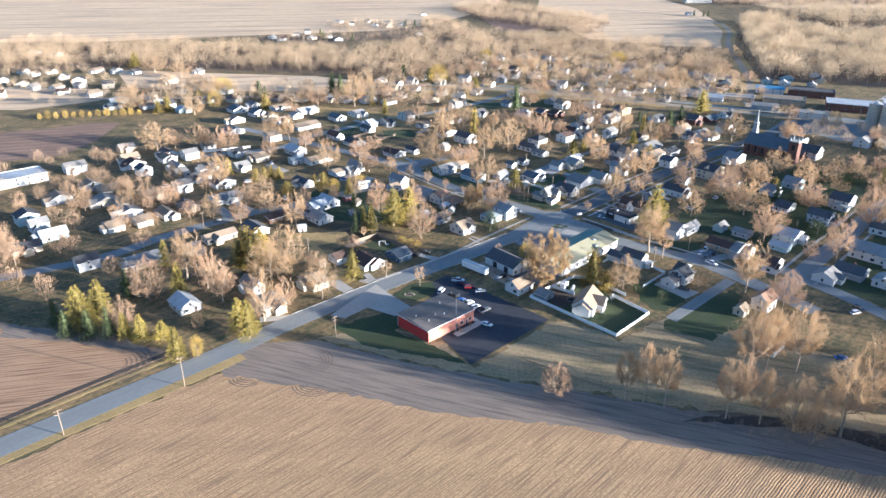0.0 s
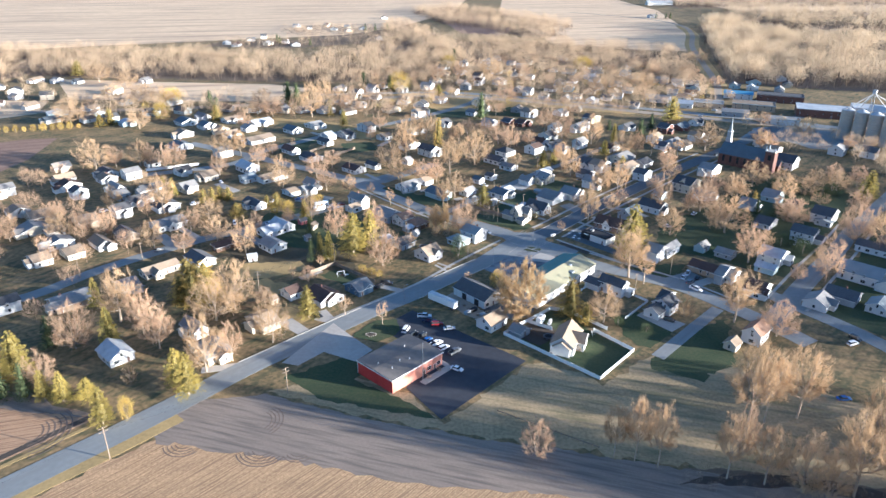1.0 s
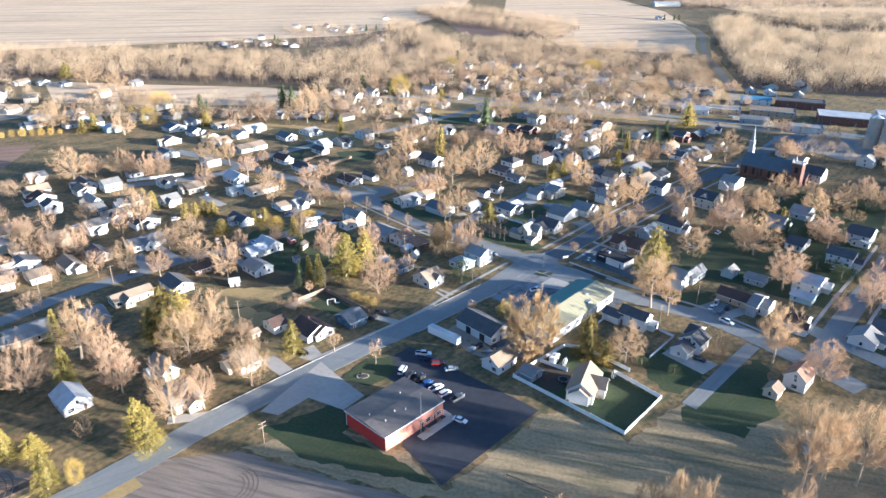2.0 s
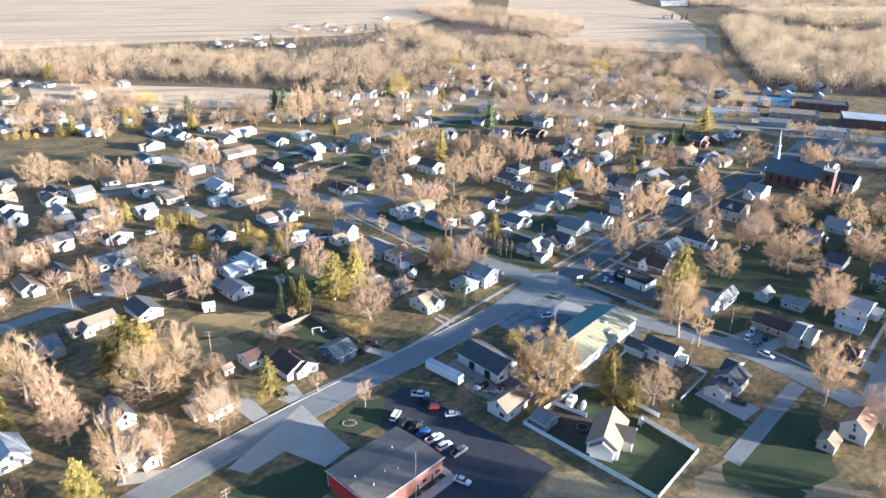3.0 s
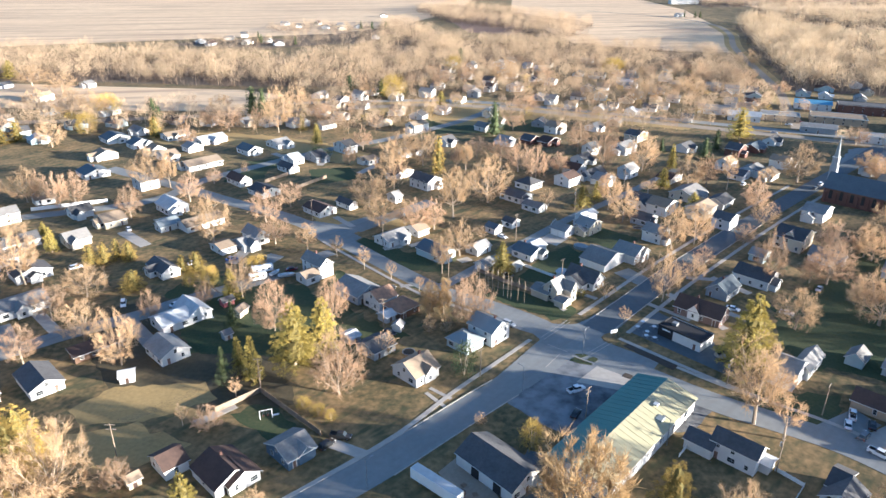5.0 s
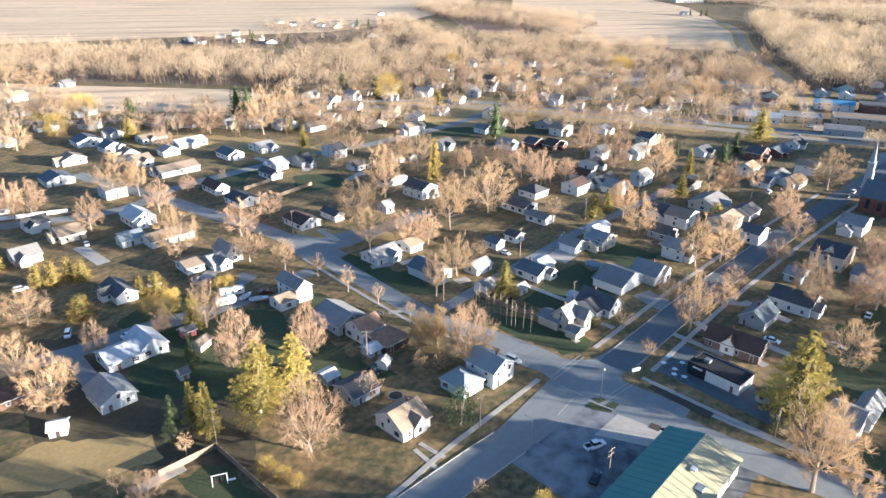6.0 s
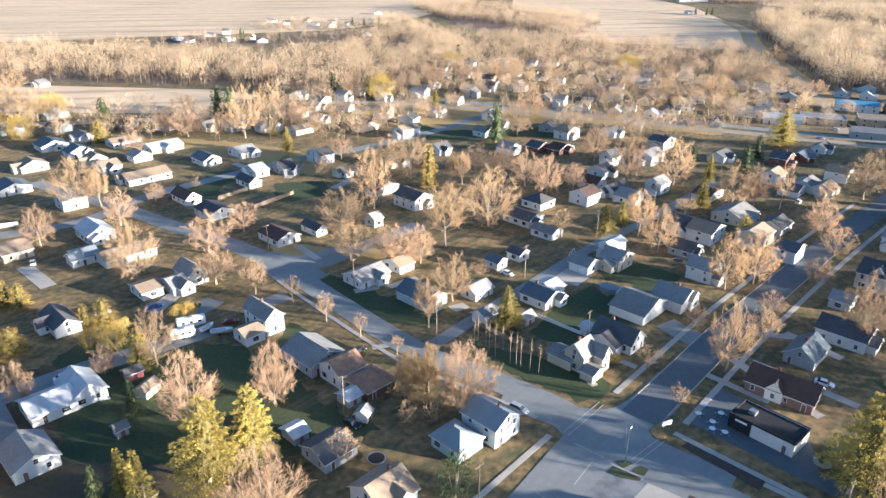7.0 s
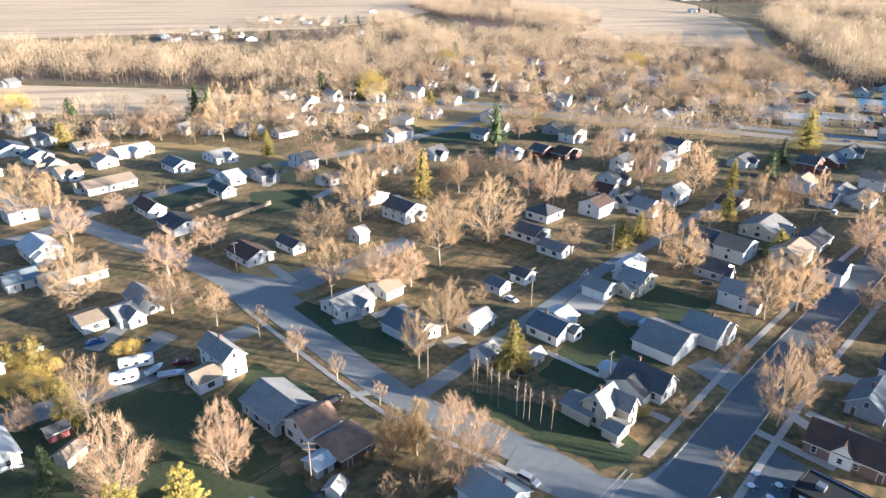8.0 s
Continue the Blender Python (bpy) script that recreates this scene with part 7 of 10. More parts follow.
house(227, 602, 45, 11.9, 7.6, h=2.8, ridge='x', rise=2.3, wall='white', roof='dark', detail=0, sides='sw', wings=((-0.9, -3.8, 3.5, 5.2, 2.7, "y", 1.7),))
house(352, 776, -24, 12.1, 8.0, h=3.0, ridge='y', rise=2.7, wall='teal', roof='brown', detail=0, sides='sw', wings=((-6.1, 1.3, 5.3, 5.5, 2.6, "x", 2.0),))
house(143, 774, 66, 10.9, 8.8, h=3.0, ridge='x', rise=2.6, wall='grey', roof='dark', detail=0, sides='sw', wings=((1.4, -4.4, 3.7, 4.9, 2.7, "y", 1.8),))
house(254, 779, -24, 12.4, 8.3, h=4.6, ridge='x', rise=2.2, wall='grey', roof='grey', detail=0, sides='sw', wings=((-6.2, 0.6, 5.7, 5.8, 2.6, "x", 1.5),))
house(96, 736, 66, 9.5, 9.7, h=2.9, ridge='x', rise=2.4, wall='grey', roof='grey', detail=0, sides='sw')
house(29, 897, 66, 12.7, 9.9, h=4.6, ridge='x', rise=2.8, wall='white', roof='dark', detail=0, sides='sw', wings=((-6.4, -0.5, 5.2, 4.1, 2.6, "x", 1.3),))
house(56, 599, 45, 10.4, 8.8, h=3.0, ridge='y', rise=2.6, wall='white', roof='grey', detail=0, sides='sw', wings=((-2.0, -4.4, 4.3, 5.2, 2.7, "y", 1.7),))
house(192, 865, 66, 9.7, 9.3, h=2.8, ridge='x', rise=2.4, wall='white', roof='dark', detail=0, sides='sw')
house(106, 578, 45, 8.6, 7.8, h=4.6, ridge='x', rise=2.7, wall='white', roof='dark', detail=0, sides='sw', wings=((-4.3, -1.4, 4.6, 5.0, 2.6, "x", 1.5),))
house(158, 685, 66, 8.7, 8.4, h=2.8, ridge='x', rise=2.2, wall='white', roof='white', detail=0, sides='sw', wings=((1.9, -4.2, 3.7, 5.2, 2.7, "y", 1.3),))
house(188, 829, -24, 11.0, 9.0, h=2.9, ridge='x', rise=2.8, wall='white', roof='grey', detail=0, sides='sw', wings=((1.3, -4.5, 4.8, 4.6, 2.7, "y", 1.6),))
house(-160, 437, 45, 12.5, 8.3, h=2.9, ridge='x', rise=2.3, wall='white', roof='dark', detail=0, sides='sw', wings=((-6.3, -1.5, 4.7, 5.3, 2.6, "x", 1.7),))
house(-231, 637, 45, 12.7, 8.8, h=2.9, ridge='x', rise=2.8, wall='teal', roof='dark', detail=0, sides='sw', wings=((0.8, -4.4, 4.8, 5.3, 2.7, "y", 1.9),))
house(-206, 642, -24, 11.6, 8.7, h=3.0, ridge='x', rise=2.7, wall='teal', roof='dark', detail=0, sides='sw')
house(209, 551, 45, 8.7, 9.8, h=4.6, ridge='y', rise=2.3, wall='white', roof='tan', detail=0, sides='sw', wings=((1.6, -4.9, 3.8, 5.5, 2.7, "y", 1.4),))
house(-198, 428, 45, 8.5, 7.8, h=4.6, ridge='y', rise=2.2, wall='white', roof='dark', detail=0, sides='sw', wings=((0.9, -3.9, 3.8, 4.9, 2.7, "y", 1.5),))
house(-309, 635, 45, 12.7, 9.8, h=2.9, ridge='y', rise=2.2, wall='teal', roof='white', detail=0, sides='sw', wings=((-6.3, -0.6, 5.6, 5.0, 2.6, "x", 1.9),))
house(283, 770, -24, 12.9, 8.7, h=2.8, ridge='x', rise=2.3, wall='white', roof='grey', detail=0, sides='sw', wings=((-0.4, -4.3, 4.8, 5.6, 2.7, "y", 1.8),))
house(255, 751, -24, 9.4, 9.3, h=3.0, ridge='y', rise=2.8, wall='tan', roof='dark', detail=0, sides='sw')
house(-63, 640, 45, 12.1, 8.6, h=2.9, ridge='x', rise=2.3, wall='white', roof='tan', detail=0, sides='sw')
house(42, 769, 66, 12.4, 9.6, h=2.8, ridge='y', rise=2.6, wall='tan', roof='grey', detail=0, sides='sw')
house(117, 534, 45, 8.5, 7.9, h=4.6, ridge='x', rise=2.5, wall='white', roof='grey', detail=0, sides='sw', wings=((-4.3, -0.9, 5.9, 4.4, 2.6, "x", 1.4),))
house(359, 735, 66, 10.3, 8.9, h=2.9, ridge='x', rise=2.7, wall='grey', roof='grey', detail=0, sides='sw', wings=((-5.2, 0.1, 4.4, 6.3, 2.6, "x", 1.5),))
house(-233, 480, 45, 10.3, 8.5, h=3.0, ridge='x', rise=2.5, wall='tan', roof='grey', detail=0, sides='sw', wings=((-0.2, -4.2, 4.7, 4.7, 2.7, "y", 1.8),))
house(137, 649, -24, 9.1, 7.8, h=3.0, ridge='y', rise=2.7, wall='tan', roof='grey', detail=0, sides='sw')
house(44, 746, -24, 9.5, 7.8, h=4.6, ridge='y', rise=2.1, wall='grey', roof='grey', detail=0, sides='sw')
house(150, 849, 66, 8.6, 9.8, h=2.8, ridge='x', rise=2.0, wall='white', roof='dark', detail=0, sides='sw')
house(100, 845, -24, 11.1, 7.7, h=2.9, ridge='x', rise=2.2, wall='cream', roof='brown', detail=0, sides='sw', wings=((1.7, -3.8, 4.6, 4.7, 2.7, "y", 1.2),))
house(254, 540, 45, 11.7, 8.0, h=3.0, ridge='x', rise=2.2, wall='white', roof='grey', detail=0, sides='sw', wings=((-5.9, -0.9, 5.6, 4.6, 2.6, "x", 2.0),))
house(117, 878, -24, 10.0, 8.7, h=2.9, ridge='x', rise=2.0, wall='grey', roof='white', detail=0, sides='sw')
house(-255, 611, 45, 11.4, 9.3, h=4.6, ridge='x', rise=2.5, wall='teal', roof='dark', detail=0, sides='sw', wings=((-5.7, -0.2, 5.8, 5.8, 2.6, "x", 2.0),))
house(-152, 472, 45, 9.0, 7.8, h=2.9, ridge='x', rise=2.4, wall='white', roof='dark', detail=0, sides='sw', wings=((-1.8, -3.9, 3.8, 5.8, 2.7, "y", 1.6),))
house(-8, 533, 45, 12.4, 9.5, h=3.0, ridge='y', rise=2.2, wall='white', roof='brown', detail=0, sides='sw', wings=((-6.2, -0.8, 4.5, 4.2, 2.6, "x", 1.5),))
house(381, 764, 66, 12.3, 9.7, h=2.8, ridge='x', rise=2.6, wall='cream', roof='dark', detail=0, sides='sw', wings=((-6.2, 0.3, 5.0, 6.3, 2.6, "x", 1.8),))
house(-120, 646, 66, 10.5, 7.9, h=2.8, ridge='x', rise=2.5, wall='cream', roof='grey', detail=0, sides='sw', wings=((-2.3, -3.9, 4.6, 5.6, 2.7, "y", 1.7),))
house(-16, 681, 66, 9.7, 8.6, h=4.6, ridge='y', rise=2.7, wall='white', roof='tan', detail=0, sides='sw', wings=((-4.9, 1.4, 4.4, 5.8, 2.6, "x", 2.0),))
house(23, 821, -24, 12.6, 8.8, h=2.9, ridge='y', rise=2.6, wall='cream', roof='tan', detail=0, sides='sw', wings=((-6.3, -0.6, 5.2, 4.9, 2.6, "x", 1.4),))
house(335, 746, 66, 8.5, 8.3, h=3.0, ridge='x', rise=2.2, wall='white', roof='white', detail=0, sides='sw', wings=((-1.7, -4.1, 4.4, 5.0, 2.7, "y", 1.4),))
house(276, 744, -24, 10.5, 8.3, h=2.9, ridge='y', rise=2.3, wall='teal', roof='dark', detail=0, sides='sw', wings=((-5.2, 0.2, 5.5, 4.8, 2.6, "x", 1.7),))
house(136, 692, 66, 10.0, 7.7, h=3.0, ridge='x', rise=2.6, wall='tan', roof='grey', detail=0, sides='sw', wings=((1.7, -3.8, 4.8, 4.8, 2.7, "y", 1.9),))
house(184, 803, -24, 11.8, 9.5, h=2.9, ridge='x', rise=2.2, wall='white', roof='white', detail=0, sides='sw', wings=((-5.9, 0.9, 5.0, 4.7, 2.6, "x", 1.6),))
house(-274, 612, 45, 10.5, 9.6, h=2.9, ridge='x', rise=2.6, wall='white', roof='tan', detail=0, sides='sw')
house(-275, 633, 45, 10.0, 9.8, h=2.9, ridge='y', rise=2.4, wall='teal', roof='dark', detail=0, sides='sw', wings=((-5.0, -1.9, 4.9, 5.8, 2.6, "x", 1.8),))
house(321, 756, 66, 9.8, 8.6, h=3.0, ridge='x', rise=2.5, wall='teal', roof='grey', detail=0, sides='sw', wings=((-2.0, -4.3, 3.8, 4.6, 2.7, "y", 1.8),))
house(-237, 600, 45, 11.4, 8.2, h=2.9, ridge='y', rise=2.2, wall='teal', roof='white', detail=0, sides='sw', wings=((1.4, -4.1, 4.6, 5.4, 2.7, "y", 1.6),))
house(193, 664, 66, 11.3, 7.9, h=3.0, ridge='y', rise=2.4, wall='grey', roof='dark', detail=0, sides='sw', wings=((-5.7, 0.1, 5.1, 4.7, 2.6, "x", 1.9),))
house(79, 865, -24, 10.6, 7.5, h=2.8, ridge='y', rise=2.6, wall='teal', roof='dark', detail=0, sides='sw', wings=((-1.9, -3.8, 4.4, 4.3, 2.7, "y", 1.8),))
house(-211, 443, 45, 12.5, 9.3, h=3.0, ridge='y', rise=2.7, wall='white', roof='brown', detail=0, sides='sw', wings=((-6.3, -1.8, 5.9, 4.8, 2.6, "x", 1.3),))
house(-22, 772, -24, 9.4, 9.6, h=2.8, ridge='y', rise=2.6, wall='tan', roof='dark', detail=0, sides='sw', wings=((-4.7, -0.2, 4.1, 5.2, 2.6, "x", 1.7),))
house(24, 866, 66, 11.5, 9.9, h=3.0, ridge='y', rise=2.6, wall='white', roof='dark', detail=0, sides='sw', wings=((1.7, -5.0, 4.8, 4.4, 2.7, "y", 2.0),))
house(117, 706, -24, 9.1, 7.6, h=2.8, ridge='x', rise=2.4, wall='white', roof='tan', detail=0, sides='sw', wings=((-1.5, -3.8, 4.6, 4.8, 2.7, "y", 1.2),))
house(229, 797, -24, 10.0, 8.2, h=2.8, ridge='x', rise=2.1, wall='tan', roof='grey', detail=0, sides='sw', wings=((-5.0, 0.2, 5.9, 4.1, 2.6, "x", 2.0),))
house(389, 795, -24, 9.5, 9.3, h=2.9, ridge='y', rise=2.0, wall='white', roof='grey', detail=0, sides='sw', wings=((-1.9, -4.6, 4.3, 5.2, 2.7, "y", 1.9),))
house(-169, 651, -24, 9.5, 8.0, h=2.8, ridge='x', rise=2.6, wall='grey', roof='brown', detail=0, sides='sw', wings=((-4.7, -1.5, 4.9, 4.4, 2.6, "x", 1.9),))
house(-39, 756, -24, 10.6, 8.6, h=3.0, ridge='y', rise=2.2, wall='white', roof='dark', detail=0, sides='sw', wings=((1.2, -4.3, 4.3, 4.4, 2.7, "y", 1.6),))
house(-4, 574, 45, 10.6, 7.7, h=2.9, ridge='x', rise=2.2, wall='white', roof='dark', detail=0, sides='sw', wings=((2.4, -3.8, 5.0, 5.0, 2.7, "y", 1.5),))
house(178, 745, 66, 10.8, 9.0, h=2.9, ridge='y', rise=2.6, wall='white', roof='grey', detail=0, sides='sw', wings=((-5.4, 1.1, 4.9, 5.2, 2.6, "x", 2.0),))
house(264, 720, -24, 11.1, 8.6, h=2.8, ridge='x', rise=2.3, wall='white', roof='brown', detail=0, sides='sw', wings=((1.5, -4.3, 4.6, 5.5, 2.7, "y", 1.8),))


# ---- the red building and its car park ----
def red_building():
    ob = base("workshop", pose(-4.4, 247.8, 0, 0, 0, 45.5), "red metal-clad workshop with a low dark roof and white trim", "workshop")
    lx, ly, h = 24.2, 17.7, 4.9
    part("wall", boxed((-lx / 2, -ly / 2, -0.3, lx / 2, ly / 2, h)), WALL["red"], ob)
    bm = bmesh.new()
    loft(bm, [[(x, -ly / 2 - 0.35, h), (x, ly / 2 + 0.35, h), (x, ly / 2 + 0.35, h + 0.35), (x, 0, h + 0.95), (x, -ly / 2 - 0.35, h + 0.35)] for x in (-lx / 2 - 0.35, lx / 2 + 0.35)])
    part("roof", bm, ROOF["felt"], ob)
    # this wall's panel colour also carries the sun that strikes it
    part("panelled_wall", boxed((-lx / 2 + 0.02, -ly / 2 - 0.05, 0, lx / 2 - 0.02, -ly / 2, h)), PANEL, ob, "salmon panelled entrance wall")
    for x0, y0, x1, y1 in ((-lx / 2 - 0.42, -ly / 2 - 0.42, lx / 2 + 0.42, -ly / 2 - 0.36), (-lx / 2 - 0.42, -ly / 2 - 0.36, -lx / 2 - 0.36, ly / 2 + 0.42)):
        part("fascia", boxed((x0, y0, h + 0.02, x1, y1, h + 0.42)), TRIM, ob, "white fascia board")
    for k in range(8):
        x = -lx / 2 + 1.6 + k * 3.0
        part("batten", boxed((x - 0.04, -ly / 2 - 0.10, 0, x + 0.04, -ly / 2 - 0.05, h)), PANEL, ob)
    for k in range(6):
        y = -ly / 2 + 1.6 + k * 2.9
        part("batten", boxed((-lx / 2 - 0.06, y - 0.04, 0, -lx / 2, y + 0.04, h)), WALL["red"], ob)
    for x in (3.0, 8.2):
        f = share("door_frame", DOORFRAME, ob, wall_pose("s", x, 0.1, lx, ly + 0.1))
        share("door", DOORLEAF, f)
    for x in (5.4, 10.2):
        put_window(ob, "wide", wall_pose("s", x, 1.1, lx, ly + 0.1), 1)
    for x, y in ((-7.5, -4.0), (-2.5, -2.5), (0.5, -4.2), (5.0, 3.0), (-9.0, 1.5)):
        part("vent", prism(bmesh.new(), (x, y, h + 0.5), (x, y, h + 1.35), 0.16, 0.16, 8), TRIM, ob, "white roof vent")
    part("downpipe", boxed((-lx / 2 - 0.2, ly / 2 - 0.3, 0.1, -lx / 2 - 0.08, ly / 2 - 0.15, h)), TRIM, ob)
    return ob


red_building()
walk_pad = boxed((-1.0, -13.4, 0.0, 13.6, -10.6, 0.16), (11.9, -10.6, 0.0, 13.9, 8.0, 0.16))
ob = part("walkway", walk_pad, CONCRETE)
ob.matrix_basis = pose(-4.4, 247.8, 0, 0, 0, 45.5)
tagged(ob, "raised concrete walkway along the red building", "walkway", kind="structure")
for k, (x, y) in enumerate(((5.6, 241.8), (9.2, 246.2))):
    tree("twigbush", x, y, 1.7, 1.2)


def mast(x, y, h, label="slim white radio mast beside the red building"):
    ob = base("mast", pose(x, y, 0), label, "mast")
    part("pole", prism(bmesh.new(), (0, 0, -0.2), (0, 0, h), 0.16, 0.1, 8), METAL, ob)
    part("base_plate", boxed((-0.3, -0.3, 0, 0.3, 0.3, 0.08)), METAL, ob)
    return ob


mast(3.6, 240.6, 15.0)


# ---- the green-roofed hall ----
def green_hall():
    ob = base("hall", pose(59.8, 313.2, 0, 0, 0, 47.5), "long white metal hall with a pale green metal roof", "hall")
    lx, ly, h, rise = 46.0, 16.8, 4.3, 2.2
    part("wall", body_mesh(lx, ly, h, "x", rise), WALL["white"], ob)
    bm = roof_mesh(lx, ly, h, "x", rise, over=0.5, thick=0.15)
    # sun is put into the near slope's colour, shade into the far one's
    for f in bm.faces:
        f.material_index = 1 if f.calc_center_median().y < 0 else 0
    part("roof", bm, [ROOF["green"], ROOF["khaki"]], ob, "metal roof, shade in the teal slope, sun in the khaki one")
    n = 22
    slope = math.hypot(rise, ly / 2)
    for k in range(n):
        x = -lx / 2 + (k + 0.5) * lx / n
        for s in (-1, 1):
            bm = bmesh.new()
            a = Vector((x, s * (ly / 2 + 0.45), h + 0.12))
            b = Vector((x, s * 0.1, h + rise + 0.2))
            prism(bm, a, b, 0.03, 0.03, 4)
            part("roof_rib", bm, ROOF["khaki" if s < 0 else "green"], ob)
    for k in range(13):
        x = -lx / 2 + 1.7 + k * 3.55
        part("pilaster", boxed((x - 0.22, -ly / 2 - 0.12, 0, x + 0.22, -ly / 2, h - 0.1)), TRIM, ob)
    for k in range(6):
        put_window(ob, "wide", wall_pose("s", -lx / 2 + 5.2 + k * 7.1, 1.4, lx, ly), 1)
    for k in range(3):
        share("garage_door", GARAGEDOOR, ob, wall_pose("e", -4.5 + 4.5 * k, 0.05, lx, ly))
    part("skylight", boxed((10.0, -3.4, h + 1.9, 11.4, -2.2, h + 2.25)), ROOF["white"], ob, "pale skylight")
    part("roof_hatch", boxed((6.0, -6.6, h + 0.5, 8.4, -4.9, h + 1.25)), ROOF["teal"], ob, "dark roof hatch")
    return ob


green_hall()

# ---- the depot, its trailer and yard ----
house(26.6, 300.9, 42, 11.0, 18.0, h=3.5, ridge="y", rise=2.7, wall="white", roof="dark", name="depot", stack=False, wings=((6.0, -7.2, 5.0, 6.0, 2.8, "x", 1.6),), label="white depot with a charcoal roof and dark bay doors", sides="s")
ob = bpy.context.scene.objects["depot"]
for a in (-4.5, 2.6):
    part("bay_door", boxed((-5.62, a - 1.2, 0.05, -5.5, a + 1.2, 2.9)), WALL["black"], ob, "dark open bay")


def trailer(x, y, rot, length=14.2):
    ob = base("semi_trailer", pose(x, y, 0, 0, 0, rot), "long white box semi-trailer parked on the grass", "trailer")
    bm = boxed((-length / 2, -1.3, 1.2, length / 2, 1.3, 4.05))
    bmesh.ops.bevel(bm, geom=bm.edges, offset=0.06, segments=1, affect="EDGES")
    part("box", bm, VINYL, ob)
    part("chassis", boxed((-length / 2 + 0.3, -0.5, 0.95, length / 2 - 0.3, 0.5, 1.18)), METAL, ob)
    part("roof_sheet", boxed((-length / 2 + 0.1, -1.2, 4.05, length / 2 - 0.1, 1.2, 4.08)), ROOF["white"], ob)
    for px in (length / 2 - 1.2, length / 2 - 2.5):
        for py in (-0.95, 0.95):
            w = part("wheel", prism(bmesh.new(), (px, py - 0.25, 0.5), (px, py + 0.25, 0.5), 0.5, 0.5, 14), RUBBER, ob)
            part("rim", prism(bmesh.new(), (px, py - 0.27, 0.5), (px, py + 0.27, 0.5), 0.26, 0.26, 10), METAL, w)
    for py in (-0.8, 0.8):
        part("landing_leg", boxed((-length / 2 + 2.4, py - 0.08, 0, -length / 2 + 2.56, py + 0.08, 1.2)), METAL, ob)
    part("underride_bar", boxed((length / 2 - 0.1, -1.1, 0.5, length / 2, 1.1, 0.62)), METAL, ob)
    return ob


trailer(11.6, 294.3, -42)
sheet("yard", [(12, 301), (19, 309), (27, 290), (35, 284), (30, 279), (20, 286)], 0.05, GRAVEL, "gravel work yard beside the depot", "yard")


def pallet_stack(x, y, rot, rows_high=3):
    ob = base("pallet_stack", pose(x, y, 0, 0, 0, rot), "stack of weathered wooden pallets in the yard", "pallets")
    for k in range(rows_high):
        for j in range(5):
            part("board", boxed((-0.6, -0.5 + 0.22 * j, 0.1 + 0.16 * k, 0.6, -0.4 + 0.22 * j, 0.13 + 0.16 * k)), FENCEWOOD, ob)
        for j in (-0.5, 0, 0.5):
            part("bearer", boxed((-0.05 + j, -0.5, 0.0 + 0.16 * k, 0.05 + j, 0.5, 0.1 + 0.16 * k)), FENCEWOOD, ob)


def crate(x, y, rot, w, d, h, m, label, category="crate", name="crate"):
    ob = base(name, pose(x, y, 0, 0, 0, rot), label, category)
    bm = boxed((-w / 2, -d / 2, 0.05, w / 2, d / 2, h))
    bmesh.ops.bevel(bm, geom=bm.edges, offset=min(w, d, h) * 0.06, segments=1, affect="EDGES")
    part("body", bm, m, ob)
    part("lid", boxed((-w / 2 - 0.03, -d / 2 - 0.03, h, w / 2 + 0.03, d / 2 + 0.03, h + 0.06)), m, ob)
    for k in (-0.35, 0.35):
        part("skid", boxed((-w / 2, d * k - 0.05, 0, w / 2, d * k + 0.05, 0.06)), FENCEWOOD, ob)
    return ob


for x, y, r in ((20.5, 293.5, 20), (22.0, 291.0, 60), (25.5, 285.5, 10), (18.0, 296.5, 45)):
    pallet_stack(x, y, r)
for x, y, r, w, d, h, m in ((24.0, 289.0, 40, 3.4, 1.6, 1.3, WALL["black"]), (27.5, 284.5, 30, 2.2, 1.6, 1.5, METAL), (17.0, 293.0, 48, 2.6, 1.4, 1.1, WALL["brown"]), (21.5, 287.0, 42, 3.0, 1.4, 1.2, WALL["grey"]), (29.5, 287.2, 42, 2.4, 1.6, 1.7, WALL["black"])):
    crate(x, y, r, w, d, h, m, "weathered storage crate in the depot yard")

